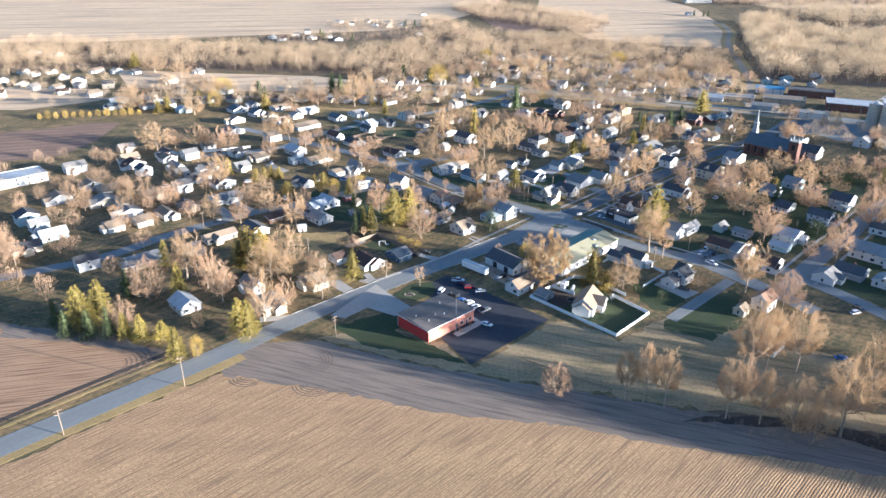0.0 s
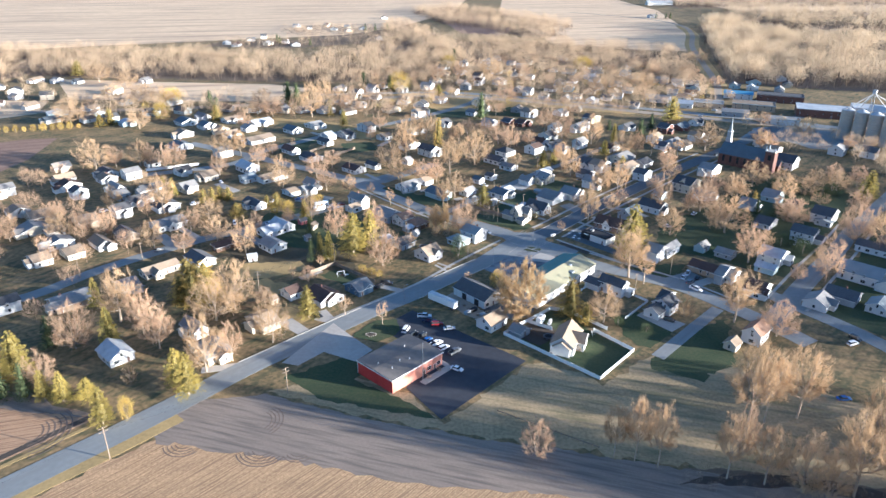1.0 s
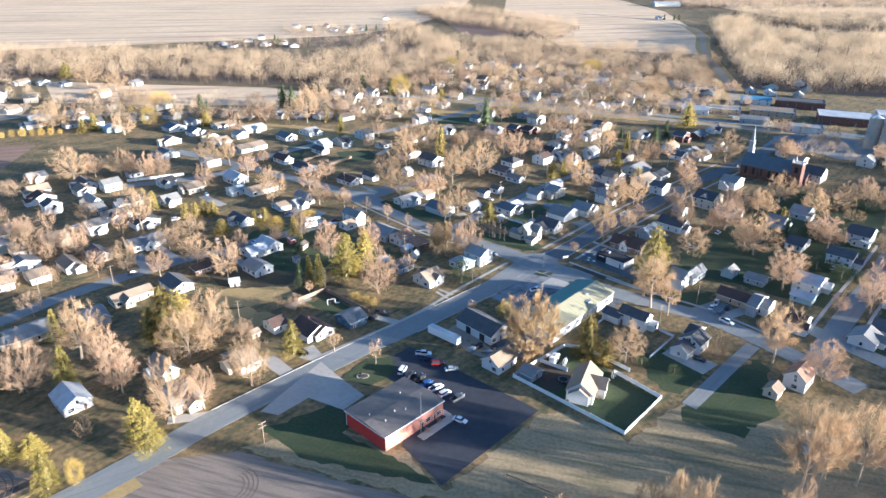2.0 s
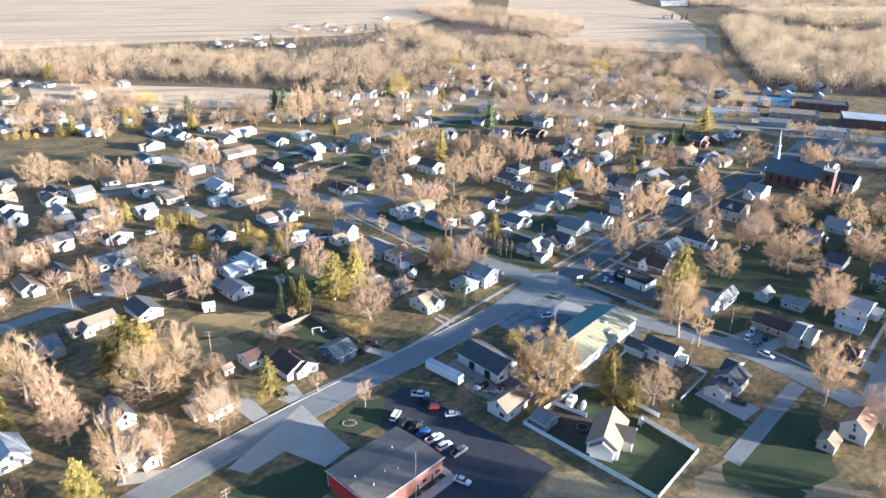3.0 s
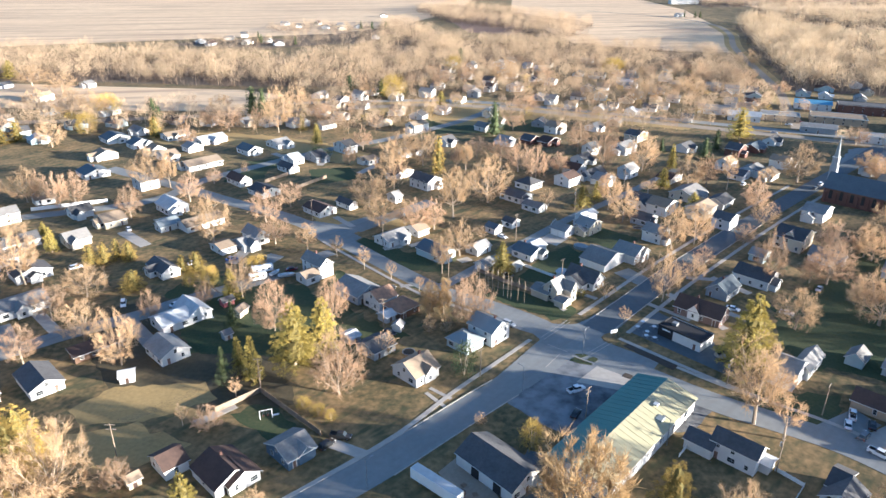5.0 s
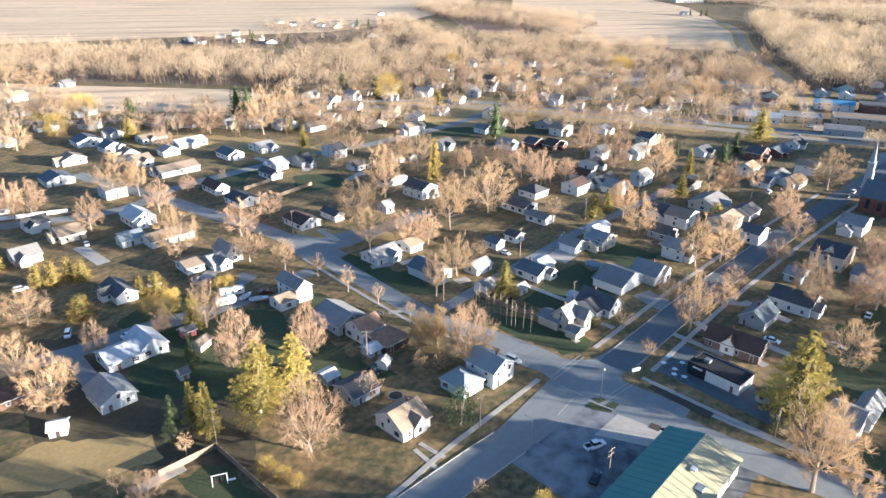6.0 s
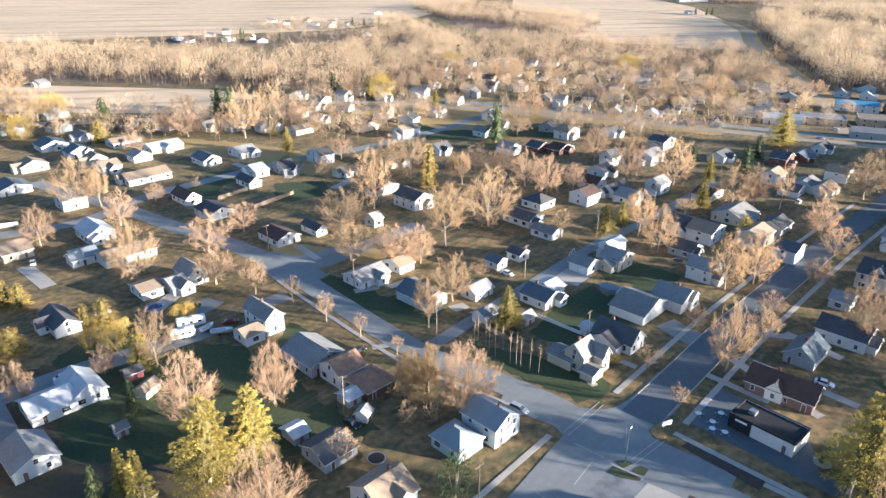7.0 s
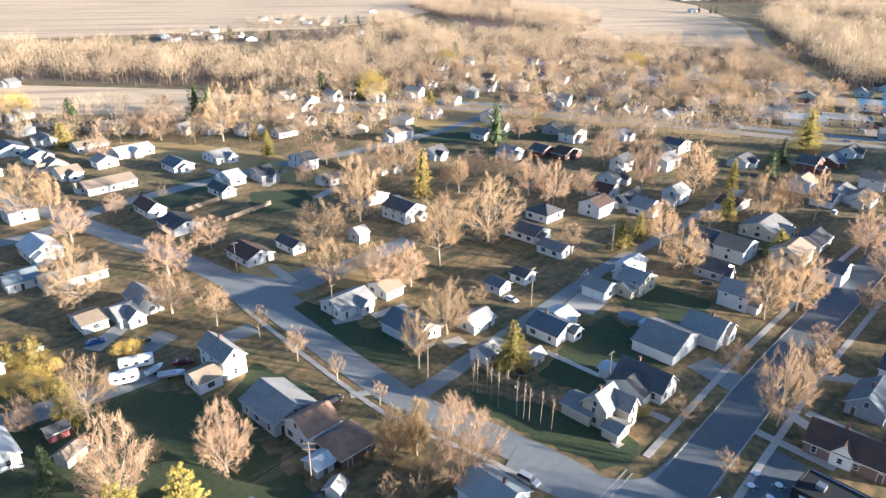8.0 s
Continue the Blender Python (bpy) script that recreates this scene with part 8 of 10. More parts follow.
# ---- the white shop with a black front ----
def shop():
    ob = base("shop", pose(91.7, 362.2, 0, 0, 0, 41), "white flat-roofed shop with a black front beside a car park", "shop")
    lx, ly, h = 7.8, 14.8, 3.4
    part("wall", boxed((-lx / 2, -ly / 2, -0.3, lx / 2, ly / 2, h)), WALL["white"], ob)
    part("roof", roof_mesh(lx, ly, h, "y", 0.3, roof="flat"), ROOF["black"], ob)
    part("shop_front", boxed((-lx / 2 - 0.08, ly / 2 - 5.2, 0, -lx / 2, ly / 2 + 0.08, h + 0.2), (-lx / 2 - 0.08, ly / 2, 0, lx / 2, ly / 2 + 0.08, h + 0.2)), WALL["black"], ob, "black boarded shop front")
    part("sign_bar", boxed((-lx / 2 - 0.14, ly / 2 - 4.2, 2.5, -lx / 2 - 0.08, ly / 2 - 1.4, 3.0)), VINYL, ob, "white sign board with no legible writing")
    part("awning", boxed((-lx / 2 - 1.0, ly / 2 - 5.0, 2.35, -lx / 2 - 0.08, ly / 2 - 0.2, 2.45)), WALL["black"], ob)
    for x0, y0, x1, y1 in ((-lx / 2, -ly / 2, -lx / 2 + 0.22, ly / 2), (lx / 2 - 0.22, -ly / 2, lx / 2, ly / 2), (-lx / 2, ly / 2 - 0.22, lx / 2, ly / 2)):
        part("parapet", boxed((x0, y0, h - 0.05, x1, y1, h + 0.42)), WALL["white"] if y1 - y0 > 1 else WALL["black"], ob)
    f = share("door_frame", DOORFRAME, ob, wall_pose("w", 5.4, 0.05, lx, ly))
    share("door", DOORLEAF, f)
    part("roof_unit", boxed((-1.0, 3.0, h + 0.25, 0.6, 4.6, h + 1.2)), METAL, ob, "grey roof ventilation unit")
    part("gable_trim", boxed((-lx / 2, -ly / 2 - 0.1, h - 0.2, lx / 2, -ly / 2, h + 0.55)), TRIM, ob)
    return ob


shop()


def cafe_table(x, y, umbrella=False):
    ob = base("patio_table", pose(x, y, 0, 0, 0, random.Random(int(x * 7)).uniform(0, 90)), "round white patio table with benches outside the shop", "patio table", "patio tables by the shop")
    part("tabletop", prism(bmesh.new(), (0, 0, 0.70), (0, 0, 0.76), 0.75, 0.75, 16), VINYL, ob)
    part("leg", prism(bmesh.new(), (0, 0, 0), (0, 0, 0.7), 0.07, 0.05, 8), METAL, ob)
    for k in range(4):
        a = k * math.tau / 4
        part("seat", prism(bmesh.new(), (1.15 * math.cos(a), 1.15 * math.sin(a), 0.42), (1.15 * math.cos(a), 1.15 * math.sin(a), 0.48), 0.26, 0.26, 10), METAL, ob)
        part("seat_leg", prism(bmesh.new(), (1.15 * math.cos(a), 1.15 * math.sin(a), 0), (1.15 * math.cos(a), 1.15 * math.sin(a), 0.42), 0.04, 0.04, 6), METAL, ob)


for x, y in ((78.4, 369.2), (80.6, 366.0), (83.8, 369.2), (80.9, 372.5), (79.6, 363.5), (82.0, 362.2)):
    cafe_table(x, y)


def street_sign(x, y, rot):
    ob = base("board_sign", pose(x, y, 0, 0, 0, rot), "white board sign on two posts at the corner", "sign")
    part("board", boxed((-1.3, -0.08, 1.6, 1.3, 0.08, 2.7)), VINYL, ob)
    for s in (-0.9, 0.9):
        part("post", prism(bmesh.new(), (s, 0, -0.2), (s, 0, 1.65), 0.07, 0.07, 6), METAL, ob)
    for k in range(2):
        part("writing_bar", boxed((-0.9, -0.10, 1.9 + 0.4 * k, 0.9, -0.082, 2.05 + 0.4 * k)), WALL["black"], ob, "dark bar of illegible writing")


street_sign(69.0, 363.6, 20)


def round_smoker(x, y):
    ob = base("smoker", pose(x, y, 0, 0, 0, 35), "black barrel smoker on a round pad behind the shop", "smoker")
    part("pad", prism(bmesh.new(), (0, 0, 0), (0, 0, 0.12), 1.9, 1.9, 20), CONCRETE, ob)
    part("barrel", prism(bmesh.new(), (-1.0, 0, 1.1), (1.0, 0, 1.1), 0.6, 0.6, 14), WALL["black"], ob)
    part("chimney", prism(bmesh.new(), (0.8, 0, 1.5), (0.8, 0, 2.8), 0.12, 0.12, 8), METAL, ob)
    for s in (-0.7, 0.7):
        part("leg", boxed((s - 0.06, -0.4, 0.12, s + 0.06, 0.4, 0.6)), METAL, ob)


round_smoker(99.6, 352.6)
sheet("hedge_bed", [(70.7, 358.1), (82.4, 344.3), (84.9, 347.3), (73.8, 360.0)], 0.11, SOIL, "dark planting strip between the street and the car park", "planting bed", thick=0.1)
sheet("hedge_bed", [(66.2, 341.2), (68.4, 339.6), (69.6, 341.6), (67.6, 343.0)], 0.12, SOIL, "dark planting bed in the forecourt", "planting bed", thick=0.1)
strip("sidewalk", [(70.6, 362.6), (91.4, 341.0), (104, 329)], 1.5, 0.12, CONCRETE, "pale concrete sidewalk", "sidewalk")
sheet("forecourt_slab", [(52.3, 338.4), (60.0, 346.6), (72.3, 340.6), (66.0, 333.4)], 0.075, CONCRETE, "worn concrete forecourt slab", "forecourt")

# ---- the corner house with a blue-grey roof ----
house(28.6, 363.8, 45, 8.6, 10.0, h=5.0, ridge="y", rise=2.4, wall="white", roof="teal", label="two-storey white corner house with a pale blue metal roof", stack=True)
house(20.8, 358.2, 45, 7.6, 8.5, h=3.0, ridge="y", rise=2.0, wall="teal", roof="teal", form="hip", label="low pale teal wing with a blue metal hipped roof", stack=False)


# ---- church ----
def church():
    ob = base("church", pose(219.5, 488.0, 0, 0, 0, 45), "red brick church with a dark slate roof and a square tower", "church")
    lx, ly, h = 14.0, 31.0, 7.5
    part("wall", body_mesh(lx, ly, h, "y", 6.0), WALL["brick"], ob)
    part("roof", roof_mesh(lx, ly, h, "y", 6.0, over=0.5), ROOF["blue"], ob)
    for k in range(6):
        y = -ly / 2 + 3.5 + k * 4.8
        f = part("window", boxed((-lx / 2 - 0.06, y - 0.8, 2.2, -lx / 2, y + 0.8, 5.8)), GLASS, ob, "tall dark arched window")
        part("arch", prism(bmesh.new(), (-lx / 2 - 0.06, y, 5.8), (-lx / 2, y, 5.8), 0.8, 0.8, 14), GLASS, f)
        part("buttress", boxed((-lx / 2 - 0.7, y + 2.0, -0.2, -lx / 2, y + 2.7, 5.5)), WALL["brick"], ob)
    part("tower", boxed((-lx / 2 - 1.5, -ly / 2 - 5.5, -0.3, -lx / 2 + 4.5, -ly / 2 + 0.5, 14.5)), WALL["brick"], ob)
    part("tower_cap", boxed((-lx / 2 - 1.8, -ly / 2 - 5.8, 14.5, -lx / 2 + 4.8, -ly / 2 + 0.8, 15.1)), CONCRETE, ob)
    for px in (-lx / 2 - 1.3, -lx / 2 + 4.3):
        for py in (-ly / 2 - 5.3, -ly / 2 + 0.3):
            part("pinnacle", prism(bmesh.new(), (px, py, 15.1), (px, py, 18.0), 0.7, 0.05, 6), ROOF["white"], ob)
    part("belfry_louvre", boxed((-lx / 2 - 1.56, -ly / 2 - 3.6, 9.0, -lx / 2 - 1.5, -ly / 2 - 1.4, 12.5)), GLASS, ob)
    part("porch", body_mesh(6, 6, 4.0, "y", 3.0, 4.5, -ly / 2 - 3.0), WALL["brick"], ob)
    part("porch_roof", roof_mesh(6, 6, 4.0, "y", 3.0, 4.5, -ly / 2 - 3.0), ROOF["blue"], ob)
    return ob


church()
house(243.0, 486.5, 45, 13.0, 20.0, h=5.0, ridge="y", rise=4.0, wall="white", roof="dark", name="parish_hall", label="white parish hall with a charcoal gabled roof", stack=False)


def spire(x, y, top):
    ob = base("bell_tower", pose(x, y, 0, 0, 0, 45), "grey bell tower with a slender pale spire", "bell tower")
    part("shaft", boxed((-1.7, -1.7, -0.3, 1.7, 1.7, 13.0)), WALL["grey"], ob)
    part("belfry", boxed((-1.4, -1.4, 13.0, 1.4, 1.4, 17.5)), WALL["grey"], ob)
    part("spire", prism(bmesh.new(), (0, 0, 17.5), (0, 0, top), 1.4, 0.06, 8), ROOF["teal"], ob)
    part("cornice", boxed((-1.6, -1.6, 17.3, 1.6, 1.6, 17.7)), TRIM, ob)


spire(217.0, 512.0, 28.0)


# ---- grain silos ----
def silo(x, y, r, h):
    ob = base("grain_silo", pose(x, y, 0), "tall pale concrete grain silo with a conical roof", "silo", "grain silos by the railway")
    part("shell", prism(bmesh.new(), (0, 0, -0.3), (0, 0, h), r, r, 24), CONCRETE, ob)
    part("roof", prism(bmesh.new(), (0, 0, h), (0, 0, h + r * 0.5), r + 0.15, 0.5, 24), ROOF["white"], ob)
    for k in range(5):
        z = h * (k + 1) / 6
        part("hoop", prism(bmesh.new(), (0, 0, z), (0, 0, z + 0.15), r + 0.06, r + 0.06, 24), METAL, ob)


for k, (x, y) in enumerate(((325, 557.5), (331.3, 549.6), (337.6, 541.7), (343.9, 533.8))):
    silo(x, y, 4.6, 22.0)


def elevator_leg(x, y, h):
    ob = base("grain_elevator", pose(x, y, 0, 0, 0, 45), "steel grain elevator leg with sloping spouts", "grain elevator")
    for sx in (-1, 1):
        for sy in (-1, 1):
            part("leg", prism(bmesh.new(), (sx, sy, 0), (sx * 0.8, sy * 0.8, h), 0.16, 0.14, 6), METAL, ob)
    part("head", boxed((-1.6, -1.2, h, 1.6, 1.2, h + 2.6)), ROOF["white"], ob)
    for dx, dy in ((-9, 9), (9, -9), (16, -16), (-16, 14), (6, 8)):
        part("spout", prism(bmesh.new(), (0, 0, h), (dx, dy, 24.0), 0.28, 0.28, 8), ROOF["white"], ob)
    for z in range(4, int(h), 5):
        part("brace", boxed((-1.1, -1.1, z, 1.1, 1.1, z + 0.15)), METAL, ob)


elevator_leg(336.5, 549.5, 36.0)
house(358, 560, 45, 14, 26, h=20.0, ridge="y", rise=3.0, wall="grey", roof="white", name="grain_store", label="tall grey metal grain store", sides="s", stack=False)

# ---- the business street by the railway ----
for x, y, r, lx, ly, h, w, rf, lb in (
    (349, 634, -24, 42, 26, 6.5, "brick", "white", "brick warehouse with a pale flat roof"),
    (338, 690, -24, 40, 16, 6.5, "brick", "dark", "brick business building with a flat roof"),
    (300, 660, -24, 36, 18, 5.0, "tan", "tan", "tan single-storey store with a flat roof"),
    (398, 640, -24, 34, 22, 5.5, "white", "white", "white metal store with a pale flat roof"),
    (425, 610, -24, 30, 24, 6.0, "grey", "grey", "grey store with a flat roof"),
    (392, 585, -24, 34, 16, 5.0, "brick", "grey", "brick store with a grey flat roof"),
    (262, 668, -24, 26, 14, 4.5, "tan", "grey", "tan store with a grey flat roof"),
    (300, 604, -24, 26, 12, 4.5, "white", "grey", "low white store with a flat roof"),
    (-268, 410, 45, 28, 18, 5.0, "white", "white", "long white school building with pale flat roof"),
    (-290, 398, 45, 24, 18, 4.5, "white", "white", "low white school wing with pale flat roof"),
):
    house(x, y, r, lx, ly, h=h, ridge="x", rise=0.3, wall=w, roof=rf, form="flat", name="store" if x > 0 else "school", label=lb, stack=False, detail=0)
house(306, 708, -24, 26, 14, h=4.5, ridge="x", rise=2.0, wall="white", roof="bluemetal", name="store", label="white store with a bright blue metal roof", stack=False, detail=0)
house(236, 668, -24, 22, 11, h=4.0, ridge="x", rise=2.4, wall="white", roof="white", name="store", label="white metal store with a pale roof", stack=False, detail=0)
house(222, 690, -24, 22, 11, h=4.0, ridge="x", rise=2.4, wall="white", roof="grey", name="store", label="white metal store with a grey roof", stack=False, detail=0)
house(272, 632, -24, 22, 9, h=4.0, ridge="x", rise=2.0, wall="grey", roof="grey", name="store", label="long grey shed with a grey roof by the railway", stack=False, detail=0)


# ---- trees ----
# trees west of the main road

# trees round the green-roofed building and the fenced gardens

# the grove of bare trees beside the field

# trees round the near gardens and the main street
tree("gold", -97.4, 298.7, 13.1, 1.2)
tree("gold", -91.1, 295.5, 15.0, 1.2)
tree("gold", -89.5, 300.9, 16.2, 1.2)
tree("gold", -96.4, 307.9, 16.2, 1.2)
tree("gold", -89.4, 306.7, 15.6, 1.2)
tree("oak", -73.4, 291.8, 23.3, 0.83)
tree("oak", -78.8, 282.9, 20.2, 1.16)
tree("round", -62.3, 296.0, 8.9, 0.99)
tree("pine", -42.5, 284.6, 14.8, 0.90)
tree("round", -47.5, 317.4, 7.6, 1.20)
tree("young", -54.8, 319.0, 7.3, 0.76)
tree("young", -44.1, 331.5, 6.4, 1.00)
tree("young", -28.0, 286.4, 8.8, 1.12)
tree("oak", -82.4, 347.6, 19.3, 0.78)
tree("maple", -112.1, 348.4, 13.5, 1.01)
tree("spruce", -49.2, 338.3, 12.5, 0.76)
tree("pine", -45.7, 342.2, 13.3, 0.66)
tree("pine", -40.9, 338.9, 15.7, 0.65)
tree("pine", -30.6, 347.5, 21.3, 1.16)
tree("pine", -22.7, 353.2, 20.4, 0.87)
tree("round", -15.4, 332.6, 22.4, 0.79)
tree("bush", -24.6, 326.7, 3.2, 1.37)
tree("bush", -20.0, 323.3, 3.5, 1.21)
tree("bush", -16.3, 321.3, 3.3, 0.99)
tree("darkbush", 19.9, 342.1, 11.1, 0.68)
tree("twigbush", -3.7, 354.6, 8.1, 0.97)
tree("bush", 35.7, 309.9, 8.4, 0.77)
tree("beech", 42.3, 283.0, 27.2, 0.87)
tree("twigbush", 23.2, 319.3, 3.5, 1.11)
tree("young", -12.6, 278.9, 10.4, 0.75)
tree("gold", 62.5, 284.4, 17.5, 0.99)
tree("gold", 68.0, 279.2, 9.4, 1.16)
tree("oak", 75.2, 279.1, 16.9, 0.88)
tree("pine", 103.5, 343.9, 25.9, 1.11)
tree("tall", 95.8, 319.1, 26.8, 0.93)
tree("young", 100.8, 312.7, 14.6, 0.91)
tree("twigbush", 108.7, 283.1, 11.9, 0.80)
tree("oak", 205.7, 523.6, 22.0, 1.10)
tree("maple", 135.8, 402.5, 21.1, 0.75)
tree("maple", 158.0, 401.5, 18.0, 1.24)
tree("maple", 152.0, 402.6, 11.8, 1.05)
tree("oak", 130.3, 368.4, 16.0, 1.05)
tree("oak", 187.1, 422.6, 13.7, 1.30)
tree("oak", 159.9, 370.9, 21.1, 1.24)
tree("maple", 250.2, 524.0, 13.7, 1.55)
tree("oak", 206.2, 444.1, 17.4, 1.17)
tree("oak", -185.4, 489.2, 18.4, 1.06)
tree("maple", -178.3, 489.2, 16.1, 0.71)
tree("maple", -165.4, 481.0, 18.1, 0.75)
tree("maple", -160.9, 486.0, 17.1, 1.06)
tree("maple", -127.3, 468.5, 16.5, 0.94)
tree("tall", -139.5, 401.1, 23.5, 0.92)
tree("pine", -156.6, 448.2, 6.6, 1.05)
tree("pine", -144.1, 430.1, 11.5, 0.88)
tree("gold", -123.0, 418.4, 8.6, 1.06)
tree("gold", -118.3, 419.5, 9.2, 1.00)
tree("gold", -115.2, 424.2, 8.8, 1.05)
tree("gold", -110.0, 423.0, 8.2, 1.21)
tree("gold", -98.4, 397.2, 7.7, 1.90)
tree("oak", -112.5, 391.3, 13.1, 1.40)
tree("maple", -117.3, 376.0, 13.5, 1.05)
tree("oak", -99.8, 361.4, 15.0, 1.05)
tree("maple", -83.1, 373.4, 12.5, 0.78)
tree("oak", -128.4, 354.0, 15.9, 0.75)
tree("oak", -165.8, 442.8, 12.3, 1.01)
tree("maple", -200.6, 487.4, 15.4, 0.98)

tree("darkbush", 80.6, 277.2, 3.6, 1.3)
tree("darkbush", 90.1, 271.9, 3.4, 1.4)
tree("twigbush", 60.7, 258.3, 3.0, 1.0)

# evergreens at the corner of the western field
tree("spruce", -154.4, 243.5, 10.4, 0.98)
tree("spruce", -143.8, 232.3, 12.0, 0.98)
tree("pine", -142.1, 240.2, 18.0, 1.15)
tree("pine", -137.4, 246.6, 17.5, 0.98)
tree("spruce", -134.8, 231.9, 12.9, 1.05)
tree("spruce", -127.5, 232.6, 13.9, 0.85)
tree("maple", -124.2, 237.0, 15.5, 0.85)
tree("pine", -120.8, 231.6, 11.7, 0.84)
tree("pine", -114.3, 230.6, 11.7, 0.91)
tree("darkbush", -148.9, 236.8, 6.2, 0.91)
# trees beside the field and the eastern street
tree("vase", 59.8, 200.3, 19.4, 0.49)
tree("vase", 65.5, 198.8, 23.0, 0.46)
tree("vase", 71.6, 196.2, 22.8, 0.51)
tree("vase", 104.7, 213.0, 31.5, 0.64)
tree("vase", 111.3, 215.7, 26.6, 0.50)
tree("vase", 122.9, 217.9, 26.8, 0.70)
tree("maple", 97.9, 200.8, 19.2, 0.47)
tree("vase", 89.7, 191.2, 23.3, 0.52)
tree("vase", 99.4, 188.8, 20.5, 0.58)
tree("oak", 108.5, 185.6, 20.7, 0.73)
tree("vase", 121.8, 183.6, 29.4, 0.63)
tree("oak", 141.5, 203.3, 26.5, 0.61)
tree("oak", -72.3, 247.0, 24.0, 0.63)
tree("maple", -64.9, 253.5, 18.1, 0.57)
tree("oak", -53.0, 265.9, 21.7, 0.75)
tree("pine", -80.2, 240.1, 14.1, 0.99)
tree("pine", -74.3, 233.4, 16.9, 0.88)
tree("maple", -93.9, 262.3, 20.6, 0.77)
tree("tall", -116.2, 282.2, 24.0, 1.02)
tree("pine", -130.2, 293.6, 14.1, 0.76)
tree("pine", -112.8, 265.0, 16.5, 0.73)
tree("round", -124.7, 262.7, 20.5, 0.87)
tree("maple", -103.9, 273.2, 21.6, 0.67)
tree("spruce", -134.9, 264.4, 13.6, 1.02)
tree("pine", -106.9, 231.9, 8.1, 1.59)
tree("pine", -96.3, 218.5, 13.9, 0.92)
tree("mound", -89.5, 220.7, 8.7, 0.69)
tree("twigbush", -96.2, 240.3, 8.7, 0.62)
tree("round", 37.4, 201.2, 14.0, 0.85)
tree("oak", 112.4, 180.8, 19.3, 0.62)
tree("round", 139.5, 267.8, 16.1, 1.03)
tree("tall", 127.2, 278.5, 24.6, 0.85)
tree("maple", 182.6, 313.5, 23.7, 0.71)
tree("round", 220.9, 358.2, 21.1, 0.96)
tree("oak", 227.8, 344.1, 31.1, 0.65)
tree("pine", 265.2, 422.5, 17.5, 1.10)
tree("maple", 156.7, 334.2, 20.8, 0.99)
tree("maple", 200.2, 386.5, 16.3, 1.26)
tree("maple", 174.8, 431.1, 14.2, 1.32)

# trees in the gardens beyond the junction
tree("maple", -140.5, 589.2, 14.8, 1.05)
tree("oak", -134.3, 512.6, 22.0, 1.02)
tree("tall", -124.2, 511.5, 19.8, 0.71)
tree("maple", -107.6, 490.8, 15.8, 1.00)
tree("oak", -82.1, 441.7, 22.8, 0.85)
tree("maple", -104.1, 518.7, 8.7, 1.30)
tree("maple", -64.8, 463.9, 15.6, 1.28)
tree("maple", -55.4, 438.9, 13.5, 1.19)
tree("twigbush", -93.2, 538.6, 6.3, 0.72)
tree("maple", -57.8, 484.8, 13.1, 1.25)
tree("tall", -41.0, 431.6, 12.8, 1.06)
tree("young", -28.0, 425.9, 9.9, 0.84)
tree("gold", -168.9, 613.4, 13.9, 1.15)
tree("pine", -62.1, 595.6, 14.5, 0.79)
tree("darkbush", -59.0, 575.1, 4.6, 1.27)
tree("darkbush", -52.1, 566.5, 5.8, 1.04)
tree("maple", -37.3, 553.6, 11.6, 0.98)
tree("maple", -32.3, 584.3, 14.7, 1.03)
tree("oak", -9.6, 510.4, 27.1, 0.73)
tree("oak", -7.5, 561.7, 18.4, 1.20)
tree("oak", 4.7, 552.3, 22.3, 0.94)
tree("gold", 13.6, 538.9, 21.6, 0.57)
tree("maple", 23.6, 546.3, 16.3, 0.60)
tree("tall", 28.8, 543.3, 17.1, 0.72)
tree("oak", -20.0, 483.8, 18.3, 1.14)
tree("oak", -12.8, 457.8, 16.4, 1.03)
tree("maple", 3.5, 453.9, 15.2, 1.05)
tree("maple", 11.0, 455.4, 14.9, 0.90)
tree("oak", -2.4, 461.7, 12.2, 0.80)
tree("tall", 19.9, 470.1, 25.7, 0.93)
tree("oak", 37.4, 490.7, 25.2, 0.99)
tree("maple", 36.2, 566.9, 13.1, 1.46)
tree("maple", 49.8, 562.0, 14.4, 1.23)
tree("maple", 57.8, 541.2, 17.7, 1.07)
tree("maple", 65.4, 525.4, 19.9, 0.88)
tree("young", 64.1, 479.0, 11.8, 1.06)
tree("oak", 21.5, 427.1, 16.4, 0.85)
tree("tall", 14.1, 410.9, 17.1, 0.79)
tree("twigbush", 31.2, 446.5, 5.9, 1.12)
tree("maple", 79.3, 536.3, 13.5, 1.08)
tree("maple", 105.4, 543.6, 27.6, 0.74)
tree("maple", 98.5, 581.4, 18.9, 1.10)
tree("oak", 127.3, 542.9, 23.6, 0.89)
tree("spruce", 150.1, 581.7, 9.3, 1.21)
tree("pine", 145.1, 546.7, 14.9, 0.67)
tree("spruce", 171.3, 567.6, 13.7, 1.40)
tree("spruce", 184.9, 585.7, 13.8, 1.06)
tree("pine", 209.8, 612.2, 21.6, 1.27)
tree("pine", 130.0, 513.0, 11.4, 1.18)
tree("oak", 143.1, 513.0, 19.8, 0.90)
tree("maple", 153.6, 515.5, 18.2, 0.85)
tree("young", 162.6, 510.7, 20.5, 0.65)
tree("tall", 94.2, 480.9, 20.2, 0.91)
tree("oak", 97.0, 464.8, 18.5, 0.83)
tree("pine", 82.0, 482.8, 12.4, 1.20)
tree("pine", 90.8, 492.8, 10.7, 0.94)
tree("young", 119.2, 501.4, 8.8, 1.72)
tree("pine", 133.7, 478.0, 10.2, 1.30)
